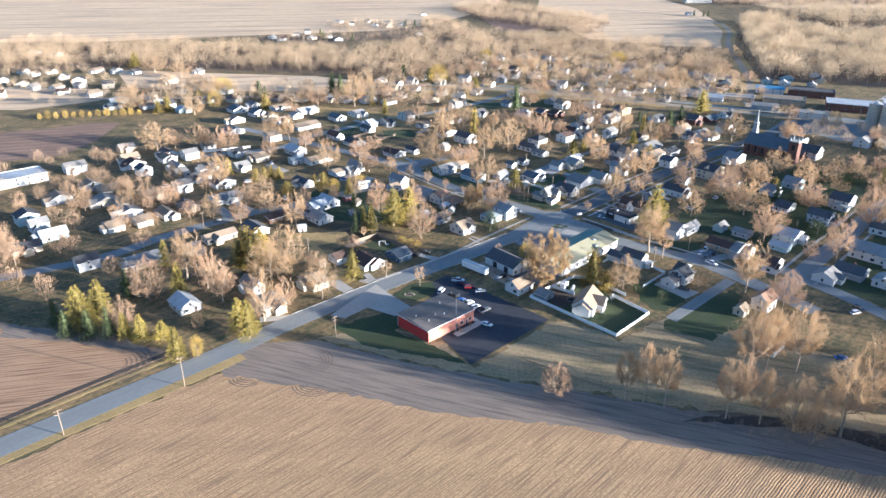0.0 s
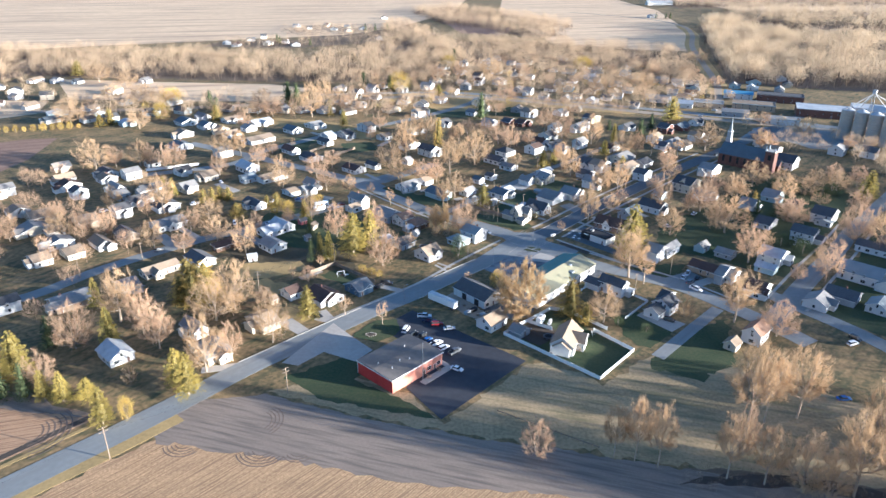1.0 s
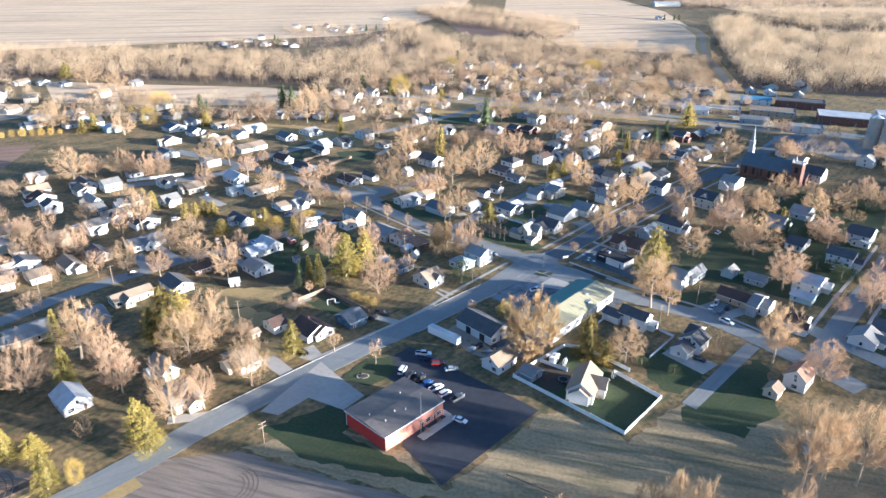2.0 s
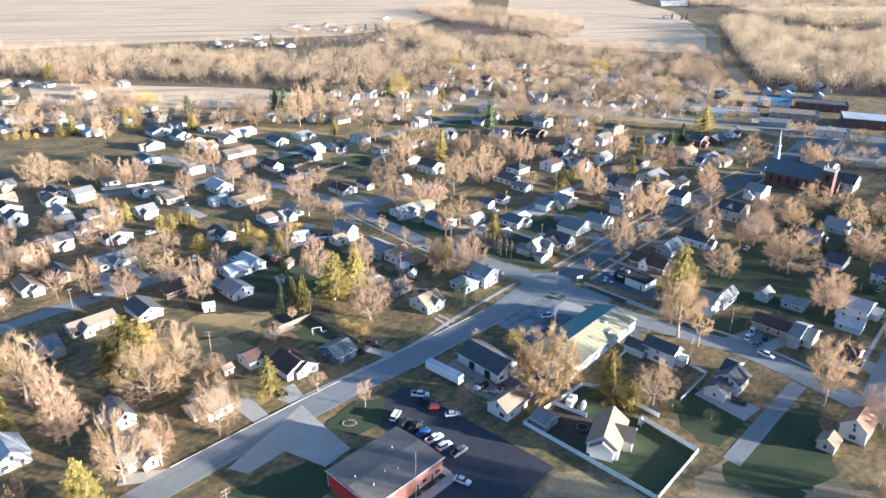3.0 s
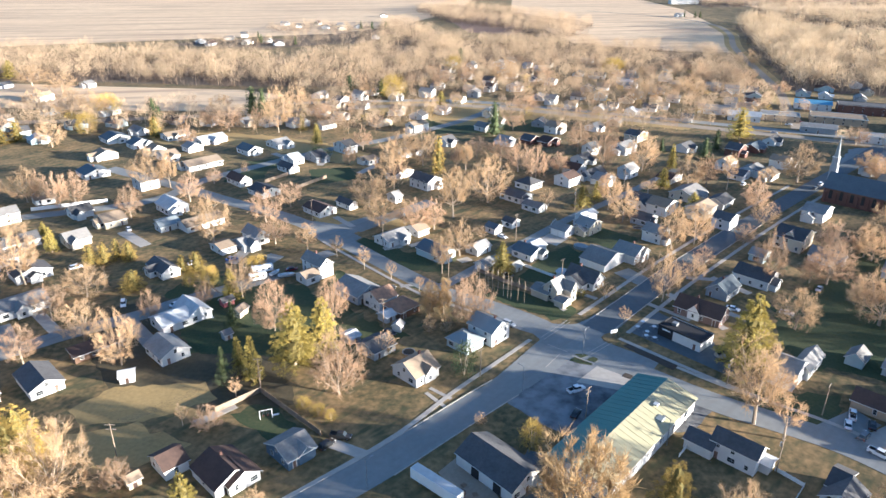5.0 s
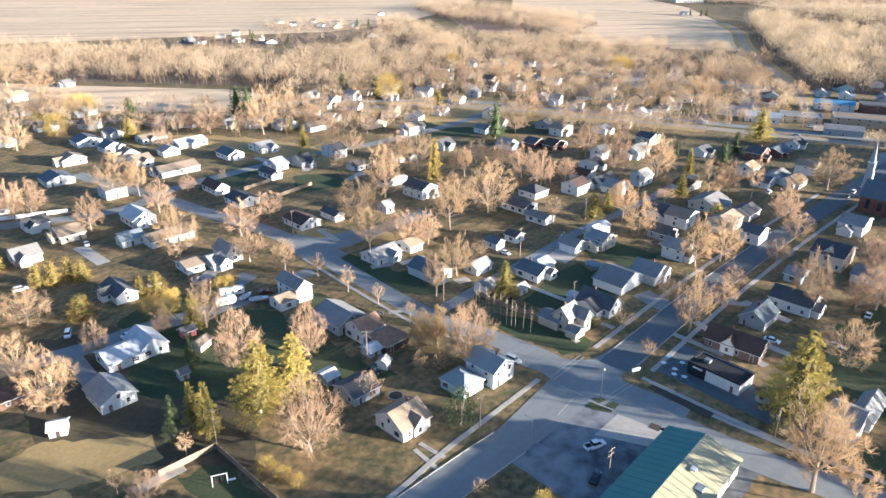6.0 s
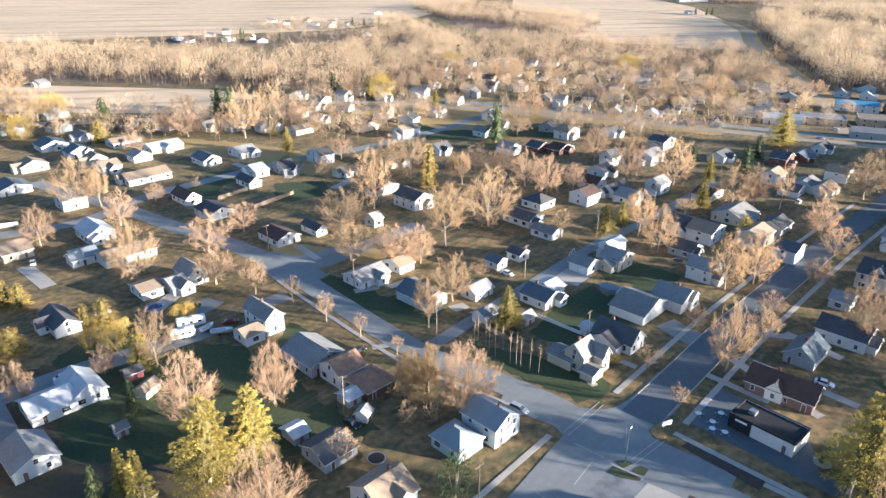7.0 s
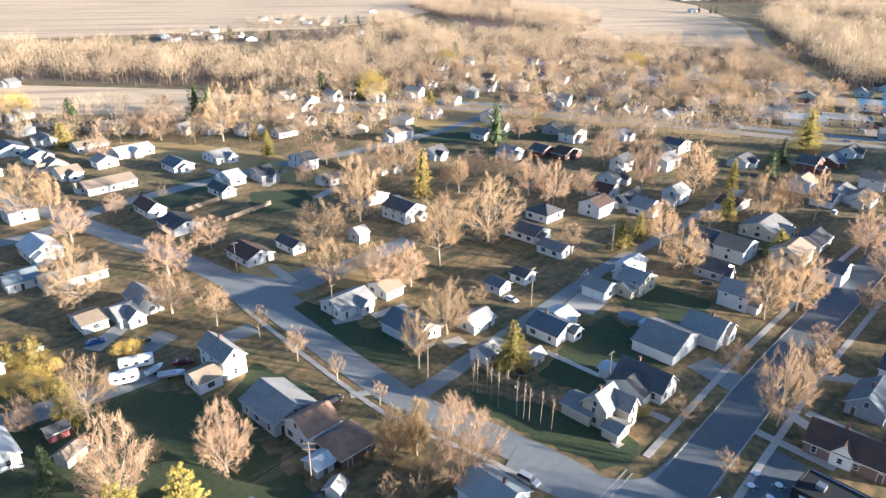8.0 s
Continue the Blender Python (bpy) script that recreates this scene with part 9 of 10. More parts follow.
tree("oak", 110.0, 434.8, 20.6, 0.69)
tree("oak", 121.1, 439.3, 19.7, 0.78)
tree("young", 180.8, 508.3, 13.9, 1.06)
tree("twigbush", 165.9, 487.7, 5.5, 1.01)
tree("maple", 141.5, 437.9, 10.3, 1.19)
tree("oak", 160.7, 462.2, 11.6, 1.15)
tree("gold", -85.3, 411.9, 7.3, 1.09)
tree("gold", -80.1, 412.4, 8.6, 1.39)
tree("bush", -59.2, 414.3, 5.8, 0.72)
tree("bush", -56.2, 415.3, 5.9, 0.76)
tree("mound", -71.2, 398.8, 8.5, 1.05)
tree("mound", -78.7, 399.8, 5.8, 1.15)
tree("bush", -73.5, 410.6, 3.4, 0.96)
tree("oak", -57.2, 391.3, 16.6, 0.79)
tree("pine", -60.5, 389.4, 12.6, 0.89)
tree("round", -69.1, 387.2, 9.2, 0.85)
tree("round", -41.0, 367.8, 19.0, 0.81)
tree("twigbush", -38.6, 378.4, 5.2, 0.99)
tree("spruce", -55.1, 370.0, 10.6, 0.91)
tree("round", -22.6, 374.3, 17.8, 0.68)
tree("larch", 9.4, 376.4, 14.9, 1.00)
tree("larch", 14.2, 379.0, 14.6, 0.96)
tree("maple", 21.7, 387.3, 9.6, 0.86)
tree("round", 23.3, 370.4, 20.0, 0.84)
tree("twigbush", 9.5, 366.8, 6.9, 0.75)
tree("twigbush", 15.0, 366.7, 7.7, 0.62)
tree("young", -5.1, 405.6, 8.1, 0.88)
tree("young", 5.7, 396.2, 6.4, 0.94)
tree("young", -16.0, 414.1, 10.3, 0.90)
tree("pine", 37.0, 410.7, 13.6, 1.05)
tree("sapling", 26.9, 401.3, 9.5, 1.02)
tree("sapling", 27.9, 400.4, 11.3, 0.84)
tree("sapling", 30.1, 400.8, 10.1, 0.95)
tree("sapling", 30.9, 397.8, 10.3, 0.92)
tree("sapling", 32.3, 395.2, 11.0, 0.85)
tree("sapling", 34.7, 398.4, 9.0, 1.06)
tree("sapling", 36.0, 391.9, 10.6, 0.86)
tree("sapling", 37.4, 390.7, 10.8, 0.83)
tree("sapling", 38.5, 389.9, 10.2, 0.87)
tree("sapling", 40.8, 388.7, 9.9, 0.90)
tree("sapling", 42.8, 386.4, 9.8, 0.90)
tree("maple", 91.4, 410.4, 8.4, 1.09)
tree("oak", 91.9, 387.6, 22.3, 0.56)
tree("oak", 108.4, 404.0, 10.9, 0.92)
tree("maple", 117.9, 418.2, 8.3, 1.33)
tree("young", 71.8, 389.3, 7.4, 1.57)
tree("young", 74.5, 372.0, 6.6, 1.17)
tree("bush", 64.1, 391.9, 2.9, 1.14)

# trees in the blocks by the railway
tree("pine", -375.4, 819.2, 17.0, 1.54)
tree("oak", -338.7, 786.3, 18.8, 1.66)
tree("oak", -298.5, 756.5, 18.0, 1.49)
tree("oak", -286.8, 694.6, 16.0, 1.53)
tree("oak", -250.4, 672.1, 20.5, 1.38)
tree("oak", -231.4, 666.9, 20.3, 1.16)
tree("mound", -226.1, 676.2, 15.6, 1.63)
tree("mound", -216.8, 621.9, 13.9, 1.37)
tree("oak", -223.0, 588.6, 17.8, 1.14)
tree("gold", -251.5, 602.2, 13.8, 1.15)
tree("gold", -256.9, 595.1, 10.7, 1.32)
tree("spruce", -188.1, 662.2, 16.5, 1.37)
tree("spruce", -177.3, 645.0, 14.5, 1.27)
tree("maple", -140.3, 638.8, 15.9, 1.38)
tree("maple", -126.0, 629.4, 16.4, 1.47)
tree("oak", -150.0, 697.0, 11.4, 1.90)
tree("spruce", -120.6, 674.2, 22.7, 1.30)
tree("spruce", -112.2, 670.6, 21.7, 1.28)
tree("oak", -92.3, 626.7, 32.4, 0.62)
tree("oak", -89.6, 678.5, 22.8, 0.90)
tree("gold", -77.8, 633.2, 9.9, 1.06)
tree("spruce", -58.8, 751.7, 17.6, 1.36)
tree("spruce", -31.7, 742.7, 16.0, 1.49)
tree("mound", -21.7, 733.7, 19.9, 1.31)
tree("maple", -66.6, 651.7, 15.9, 1.03)
tree("oak", -43.2, 737.8, 16.8, 1.03)
tree("mound", 30.2, 867.1, 16.6, 1.29)
tree("spruce", 38.7, 917.0, 17.6, 1.25)
tree("maple", 16.3, 780.9, 20.3, 1.08)
tree("maple", 39.6, 794.8, 21.2, 1.10)
tree("oak", 73.8, 801.1, 24.9, 1.10)
tree("maple", 112.5, 816.2, 14.1, 1.62)
tree("maple", 78.0, 681.2, 18.8, 1.13)
tree("spruce", 50.7, 619.3, 23.9, 1.14)
tree("pine", 16.4, 699.9, 14.1, 1.24)
tree("maple", 64.7, 635.2, 14.0, 1.41)
tree("mound", 186.4, 857.9, 15.9, 1.90)
tree("oak", 178.5, 724.0, 19.2, 1.44)
tree("oak", 218.2, 738.3, 20.1, 1.66)
tree("maple", 252.6, 810.8, 20.7, 1.04)
tree("maple", 249.3, 859.5, 16.0, 1.90)
tree("maple", 209.2, 827.3, 12.7, 1.69)
tree("maple", 286.2, 794.8, 18.3, 1.81)
tree("oak", 338.3, 910.6, 17.6, 1.74)
tree("maple", 305.2, 761.5, 11.7, 1.78)
tree("maple", 281.0, 601.5, 12.1, 1.56)

# trees in the far gardens and along the streets
tree("spruce", 187.1, 395.1, 12.8, 0.6)
tree("oak", 214.3, 420.6, 16.2)
tree("oak", -172.3, 412.5, 13.2)
tree("oak", -211.4, 481.9, 21.5, 1.2)
tree("oak", -282.0, 600.7, 23.2, 1.2)

# grove trees east of the field, unseen and added for shade, and scattered evergreens
tree("oak", 150, 196, 19)
tree("oak", 163, 205, 21)
tree("maple", 172, 190, 18)
tree("oak", 184, 200, 20)
tree("oak", 160, 220, 18)
tree("tall", 178, 222, 19)
tree("oak", 196, 188, 19)
tree("oak", 205, 205, 18)
tree("spruce", 448, 1440, 12)
tree("spruce", 465, 1435, 11)
tree("spruce", 472, 1430, 12)
tree("spruce", -205, 1075, 12)
tree("spruce", -212, 1090, 13)
tree("spruce", -160, 1060, 11)
tree("spruce", -95, 1225, 13)
tree("spruce", -80, 1235, 12)
tree("spruce", -60, 1240, 12)
tree("bush", -345, 568, 4.7, 0.8)
tree("bush", -339, 570, 7.0, 0.8)
tree("bush", -333, 571, 5.4, 0.8)
tree("bush", -326, 573, 6.5, 0.8)
tree("bush", -320, 575, 5.4, 0.8)
tree("bush", -314, 577, 5.9, 0.8)
tree("bush", -308, 578, 4.5, 0.8)
tree("bush", -302, 580, 5.9, 0.8)
tree("bush", -295, 582, 6.6, 0.8)
tree("bush", -289, 584, 5.6, 0.8)
tree("bush", -283, 585, 6.2, 0.8)
tree("bush", -277, 587, 6.0, 0.8)
tree("bush", -271, 589, 4.2, 0.8)
# unseen rows right of the view, added to cast shade on the headland
tree("round", 142, 176, 25)
tree("round", 148, 166, 25)
tree("oak", 151, 169, 22)
tree("oak", 156, 163, 22)
tree("maple", 162, 173, 20)
tree("maple", 169, 157, 20)
tree("oak", 171, 170, 24)
tree("oak", 180, 154, 21)
tree("oak", 185, 159, 20)
tree("maple", 191, 151, 21)
tree("oak", 193, 150, 21)
tree("round", 199, 160, 23)
tree("round", 205, 145, 25)
tree("maple", 210, 148, 22)
tree("round", 214, 145, 26)
tree("maple", 219, 146, 22)
tree("round", 226, 137, 24)
tree("round", 231, 153, 24)
tree("round", 237, 150, 23)
tree("maple", 242, 136, 20)
tree("round", 247, 145, 19)
tree("round", 253, 130, 23)
tree("round", 256, 130, 25)
tree("round", 262, 131, 21)
tree("round", 268, 135, 26)
tree("maple", 271, 124, 19)
tree("oak", 200, 262, 12)
tree("maple", 235, 310, 12)
tree("round", -214, 307, 12)
tree("maple", -189, 382, 14)
tree("maple", -209, 299, 14)
tree("oak", -211, 379, 9)
tree("twigbush", -179, 366, 15)
tree("maple", -187, 307, 12)
tree("twigbush", -213, 369, 8)
tree("round", -159, 371, 15)
tree("maple", -203, 363, 9)
tree("maple", -171, 372, 15)
tree("maple", -201, 294, 15)
tree("maple", -191, 389, 13)


# ---- woods ----# trees in the gardens round the church
for x, y, h, wide in ((181.6, 354.0, 6.4, 1.3), (188.6, 352.0, 5.6, 1.4), (187.4, 343.6, 7.0, 1.5), (193.7, 340.2, 6.0, 1.4), (219.4, 439.3, 7.2, 1.8), (224.6, 432.0, 7.1, 1.8), (240.0, 425.9, 6.4, 1.8), (247.1, 428.8, 7.1, 1.8), (177.0, 388.3, 6.6, 1.4), (196.8, 390.9, 7.0, 1.5)):
    tree("darkbush", x, y, h, wide)
tree("twigbush", 232.6, 414.3, 6.9, 1.8)
tree("twigbush", 234.2, 448.5, 6.6, 1.8)
tree("oak", 186.2, 426.3, 15.1, 0.95)
tree("maple", 170.2, 422.5, 11.8, 1.2)
tree("oak", 242.1, 439.1, 14.0, 1.1)
tree("oak", 254.4, 435.9, 13.6, 1.15)
tree("maple", 271.3, 444.2, 14.5, 1.05)
tree("oak", 254.2, 541.7, 12.9, 1.3)
tree("oak", 291.8, 552.7, 18.7, 0.95)
tree("beech", 251.5, 531.0, 12.6, 0.99)
tree("maple", 243.8, 396.1, 16.5, 0.95)
tree("oak", 231.7, 428.9, 11.7, 1.5)
tree("darkbush", 305.0, 511.8, 7.0, 0.69)
tree("maple", 164.2, 479.5, 17.3, 0.95)
tree("maple", 160.0, 381.5, 15.0, 1.0)
tree("maple", 305.8, 516.8, 14.3, 0.95)
tree("maple", 170.1, 314.4, 9.7, 1.0)
tree("gold", 191.1, 408.0, 10.2, 0.83)
tree("maple", 199.4, 377.9, 14.0, 1.3)
tree("oak", 171.1, 350.5, 10.6, 1.1)
tree("oak", 225.0, 446.0, 12.0, 1.1)
tree("maple", 262.0, 455.0, 12.0, 1.1)


def inside(outline, x, y):
    hit = False
    for (ax, ay), (bx, by) in zip(outline, outline[1:] + outline[:1]):
        if (ay > y) != (by > y) and x < (bx - ax) * (y - ay) / (by - ay) + ax:
            hit = not hit
    return hit


def small_tree(verts, faces, rng, x, y, h, strokes=80, wide=0.0052, brush=0, low=None):
    """Add one bare tree of a trunk, limbs and a rounded crown of short strokes to a joined mesh."""
    r = h * rng.uniform(0.34, 0.50)
    w = h * 0.007
    p = Vector((x, y, 0))
    n = len(verts)
    verts += [p + Vector((-w, 0, 0)), p + Vector((w, 0, 0)), p + Vector((0, 0, h * 0.7)), p + Vector((0, -w, 0)), p + Vector((0, w, 0))]
    faces += [(n, n + 1, n + 2), (n + 3, n + 4, n + 2)]
    phase, fork = rng.uniform(0, 9), Vector((x, y, h * 0.22))
    for k in range(strokes):
        a, u = k * 2.39996 + rng.gauss(0, 0.25), rng.uniform(-0.95, 1)
        f = (0.88 + 0.16 * math.sin(3 * a + phase) + 0.10 * math.sin(5 * u + 2 * phase)) * (0.35 + 0.65 * rng.random() ** 0.5)
        c = math.sqrt(1 - u * u) * r * f
        q = Vector((x + c * math.cos(a), y + c * math.sin(a), h * (0.58 + u * f * (0.40 if u > 0 else 0.44))))
        d = ((q - fork).normalized() + Vector((rng.gauss(0, 0.32), rng.gauss(0, 0.32), rng.gauss(0.3, 0.28)))).normalized()
        side = (Matrix.Rotation(rng.uniform(0, math.tau), 3, d) @ d.orthogonal().normalized()) * h * wide * rng.uniform(0.7, 1.3)
        e = d * h * rng.uniform(0.08, 0.17)
        n = len(verts)
        verts += [q - side - e * 0.4, q + side - e * 0.4, q + e * 0.7]
        faces.append((n, n + 1, n + 2))
    # low dark strokes paint the shaded base of the wood
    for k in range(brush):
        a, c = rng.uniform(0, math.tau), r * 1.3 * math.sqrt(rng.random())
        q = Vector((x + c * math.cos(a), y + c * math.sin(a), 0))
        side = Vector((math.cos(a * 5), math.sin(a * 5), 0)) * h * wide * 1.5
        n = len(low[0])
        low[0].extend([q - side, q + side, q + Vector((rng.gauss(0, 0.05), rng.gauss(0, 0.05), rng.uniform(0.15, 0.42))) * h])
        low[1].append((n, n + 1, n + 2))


def woods(label, outline, spacing, heights, seed, name="wood", material=WOODTWIGS, strokes=80, wide=0.0052):
    """A belt of many small bare trees, too far off to count, inside an outline."""
    rng = random.Random(seed)
    xs, ys = [p[0] for p in outline], [p[1] for p in outline]
    area = abs(sum(a[0] * b[1] - b[0] * a[1] for a, b in zip(outline, outline[1:] + outline[:1]))) / 2
    verts, faces, low, spots, tries = [], [], ([], []), 0, 0
    want = int(area / spacing ** 2)
    while spots < want and tries < want * 8:
        tries += 1
        x, y = rng.uniform(min(xs), max(xs)), rng.uniform(min(ys), max(ys))
        if inside(outline, x, y) and noise.noise(Vector((x * 0.02, y * 0.02, seed))) > -0.45:
            spots += 1
            small_tree(verts, faces, rng, x, y, rng.uniform(*heights) * (1 + 0.35 * noise.noise(Vector((x * 0.03, y * 0.03, 5 + seed)))), strokes, wide, 8 if material == SUNTWIGS else 18, low)
    sheet("woodland_floor", outline, 0.018 + 0.002 * seed, LITTER, "brown leaf litter on the floor of a bare wood", "woodland floor", ragged=2.0 if heights[1] > 5 else 0.4)
    tagged(new("undergrowth", mesh_of("undergrowth", low[0], low[1], SHADEBRUSH)), "undergrowth strokes in a bare wood, base shade in their brown", "undergrowth", kind="stuff")
    return tagged(new(name, mesh_of(name, verts, faces, material)), label, "wood", kind="stuff")


def garden_trees(label, outline, count, gap, heights, seed, material=WOODTWIGS, strokes=230, wide=0.0056):
    """Bare trees scattered between the houses and streets of far blocks, joined."""
    rng = random.Random(seed)
    xs, ys = [p[0] for p in outline], [p[1] for p in outline]
    taken = np.array(TAKEN)
    own, verts, faces = [], [], []
    for _ in range(count * 30):
        if len(own) >= count:
            break
        x, y = rng.uniform(min(xs), max(xs)), rng.uniform(min(ys), max(ys))
        if not inside(outline, x, y) or (np.hypot(taken[:, 0] - x, taken[:, 1] - y) < taken[:, 2]).any():
            continue
        if any((x - a) ** 2 + (y - b) ** 2 < gap * gap for a, b in own):
            continue
        own.append((x, y))
        small_tree(verts, faces, rng, x, y, rng.uniform(*heights), strokes, wide)
    return tagged(new("garden_trees", mesh_of("garden_trees", verts, faces, material)), label, "trees", kind="stuff")


# open ground where no tree stands
TAKEN.extend((x, y, 22.0) for x, y in [(205.0, 478.0), (216.0, 470.0), (200.0, 490.0), (17.0, 639.4), (29.2, 644.6), (40.8, 634.9), (65.2, 640.1), (71.9, 628.9), (-231.0, 743.4), (-201.3, 739.4), (-173.3, 739.9), (-149.8, 740.4)])
garden_trees("bare garden trees between the far houses", [(-250, 612), (-120, 622), (110, 622), (260, 640), (300, 700), (300, 850), (120, 930), (40, 860), (-100, 780), (-110, 690), (-330, 690), (-300, 600)], 430, 7.5, (10, 17), 31)
garden_trees("bare garden trees with reddish twigs in the far blocks", [(-250, 612), (-120, 622), (110, 622), (260, 640), (300, 700), (300, 850), (120, 930), (40, 860), (-100, 780), (-110, 690), (-330, 690), (-300, 600)], 210, 8.5, (9, 16), 32, TWIGSRED)
# scattered beyond the right edge of view, added to throw shade inwards
garden_trees("unseen bare trees east of the view, added for shade", [(192, 256), (290, 262), (430, 480), (340, 590), (300, 470), (268, 405), (222, 316)], 130, 6.0, (9, 16), 33, WOODTWIGS, 450, 0.0042)
garden_trees("bare garden trees in the blocks round the church", [(290, 455), (400, 510), (330, 560), (262, 590), (235, 545), (278, 505)], 22, 7.5, (10, 16), 37, WOODTWIGS, 330, 0.0048)
garden_trees("bare garden trees at the west edge of town", [(-330, 330), (-170, 255), (-125, 300), (-150, 440), (-260, 480)], 60, 9, (9, 15), 34, TWIGSRED, 450, 0.0042)
garden_trees("bare trees among the western outskirts", [(-600, 700), (-420, 600), (-330, 610), (-330, 690), (-420, 790), (-600, 790)], 90, 9, (9, 15), 35)
garden_trees("small evergreens in the far blocks", [(-250, 615), (0, 622), (260, 640), (280, 850), (60, 860), (-110, 690), (-330, 660)], 26, 14, (6, 11), 36, HEDGE)
woods("belt of bare woodland behind the town, tan in the sun", [(-620, 880), (-420, 820), (-324, 806), (-223, 797), (-156, 786), (-85, 788), (-20, 800), (15, 850), (60, 890), (40, 990), (28, 1127), (-14, 1170), (-58, 1115), (-95, 970), (-163, 940), (-212, 944), (-293, 972), (-418, 990), (-620, 1000)], 7.6, (11, 19), 1)
woods("bare woodland strip between the far fields", [(30, 915), (122, 900), (200, 880), (284, 890), (330, 960), (318, 1000), (257, 1050), (171, 1095), (30, 1115)], 7.8, (11, 18), 2)
woods("bare woodland on the town side of the winding road", [(265, 770), (290, 780), (322, 890), (345, 970), (320, 985), (290, 905), (255, 850), (245, 800)], 7.0, (11, 18), 12)
woods("bare woodland along the winding road", [(326, 780), (420, 745), (560, 700), (690, 760), (760, 1110), (640, 1130), (545, 1150), (540, 1230), (590, 1400), (480, 1300), (440, 1160), (395, 1020), (362, 900)], 10.8, (15, 27), 3, material=SUNTWIGS, strokes=115, wide=0.0064)
woods("far bare woodland between two fields", [(-30, 1560), (38, 1325), (99, 1262), (154, 1160), (195, 1150), (230, 1180), (262, 1340), (216, 1404), (130, 1540), (56, 1670)], 9.4, (12, 19), 4)
woods("far bare woodland beyond a brown field", [(-64, 1186), (-20, 1130), (20, 1180), (-41, 1400), (-70, 1330)], 8.5, (10, 15), 5)
woods("distant bare woodland beyond the road", [(600, 1440), (640, 1260), (900, 1240), (1100, 1220), (1150, 1500), (900, 1600), (640, 1600)], 12.0, (16, 25), 6, material=SUNTWIGS, strokes=44, wide=0.010)
woods("distant bare woodland beyond the road", [(560, 1650), (900, 1700), (1300, 1750), (1350, 2100), (560, 2000)], 15.0, (16, 25), 7, material=SUNTWIGS, strokes=44, wide=0.010)
woods("bare trees at the far edge of the town", [(-620, 800), (-450, 790), (-430, 830), (-620, 880), (-800, 860)], 8.0, (12, 18), 8)
woods("bare trees round the far houses", [(-310, 1045), (-180, 1030), (-60, 1100), (-50, 1270), (-180, 1310), (-240, 1230), (-170, 1120), (-290, 1110)], 10.0, (6, 12), 9)
woods("distant tree line on the far fields", [(-1500, 2600), (-300, 2700), (100, 2600), (100, 2680), (-300, 2800), (-1500, 2700)], 14.0, (12, 18), 10, strokes=30, wide=0.012)
# out of view on the sun side; added only to shade the town
woods("unseen tall bare trees added to shade the eastern blocks", [(165, 225), (190, 210), (300, 330), (460, 560), (430, 600), (330, 470), (240, 345)], 8.5, (14, 20), 13)
woods("brushy thicket along the ditch bank", [(75, 188), (100, 180), (150, 170), (200, 160), (205, 172), (150, 182), (100, 194), (80, 196)], 2.4, (1.5, 3.5), 11)


# ---- cars ----
def paint(name, c, rough=0.35):
    m = mat(name, c, tuple(k * 0.92 for k in c), rough, 1.0, 0.3)
    m.node_tree.nodes["Principled BSDF"].inputs["Coat Weight"].default_value = 0.5
    return m


PAINT = {"white": paint("white car paint", (0.78, 0.78, 0.78)), "silver": paint("silver car paint", (0.42, 0.43, 0.45)), "black": paint("black car paint", (0.02, 0.02, 0.022)),
         "blue": paint("blue car paint", (0.03, 0.10, 0.34)), "red": paint("red car paint", (0.17, 0.014, 0.018)), "navy": paint("navy car paint", (0.02, 0.03, 0.07)), "grey": paint("grey car paint", (0.15, 0.155, 0.165))}
HEADLIGHT = mat("headlight plastic", (0.75, 0.75, 0.72), (0.7, 0.7, 0.68), 0.2)
TAILLIGHT = mat("tail light plastic", (0.35, 0.02, 0.02), (0.3, 0.02, 0.02), 0.3)
BODY = {  # length, body height, cabin start, roof start, roof end, cabin end, height
    "sedan": (4.7, 0.92, 1.15, 0.45, -1.0, -1.75, 1.45), "suv": (4.8, 1.05, 1.25, 0.6, -1.9, -2.25, 1.75),
    "pickup": (5.7, 1.1, 1.5, 0.8, -0.75, -0.95, 1.85), "van": (5.2, 1.15, 1.9, 1.2, -2.3, -2.5, 1.95)}
MADE = {}


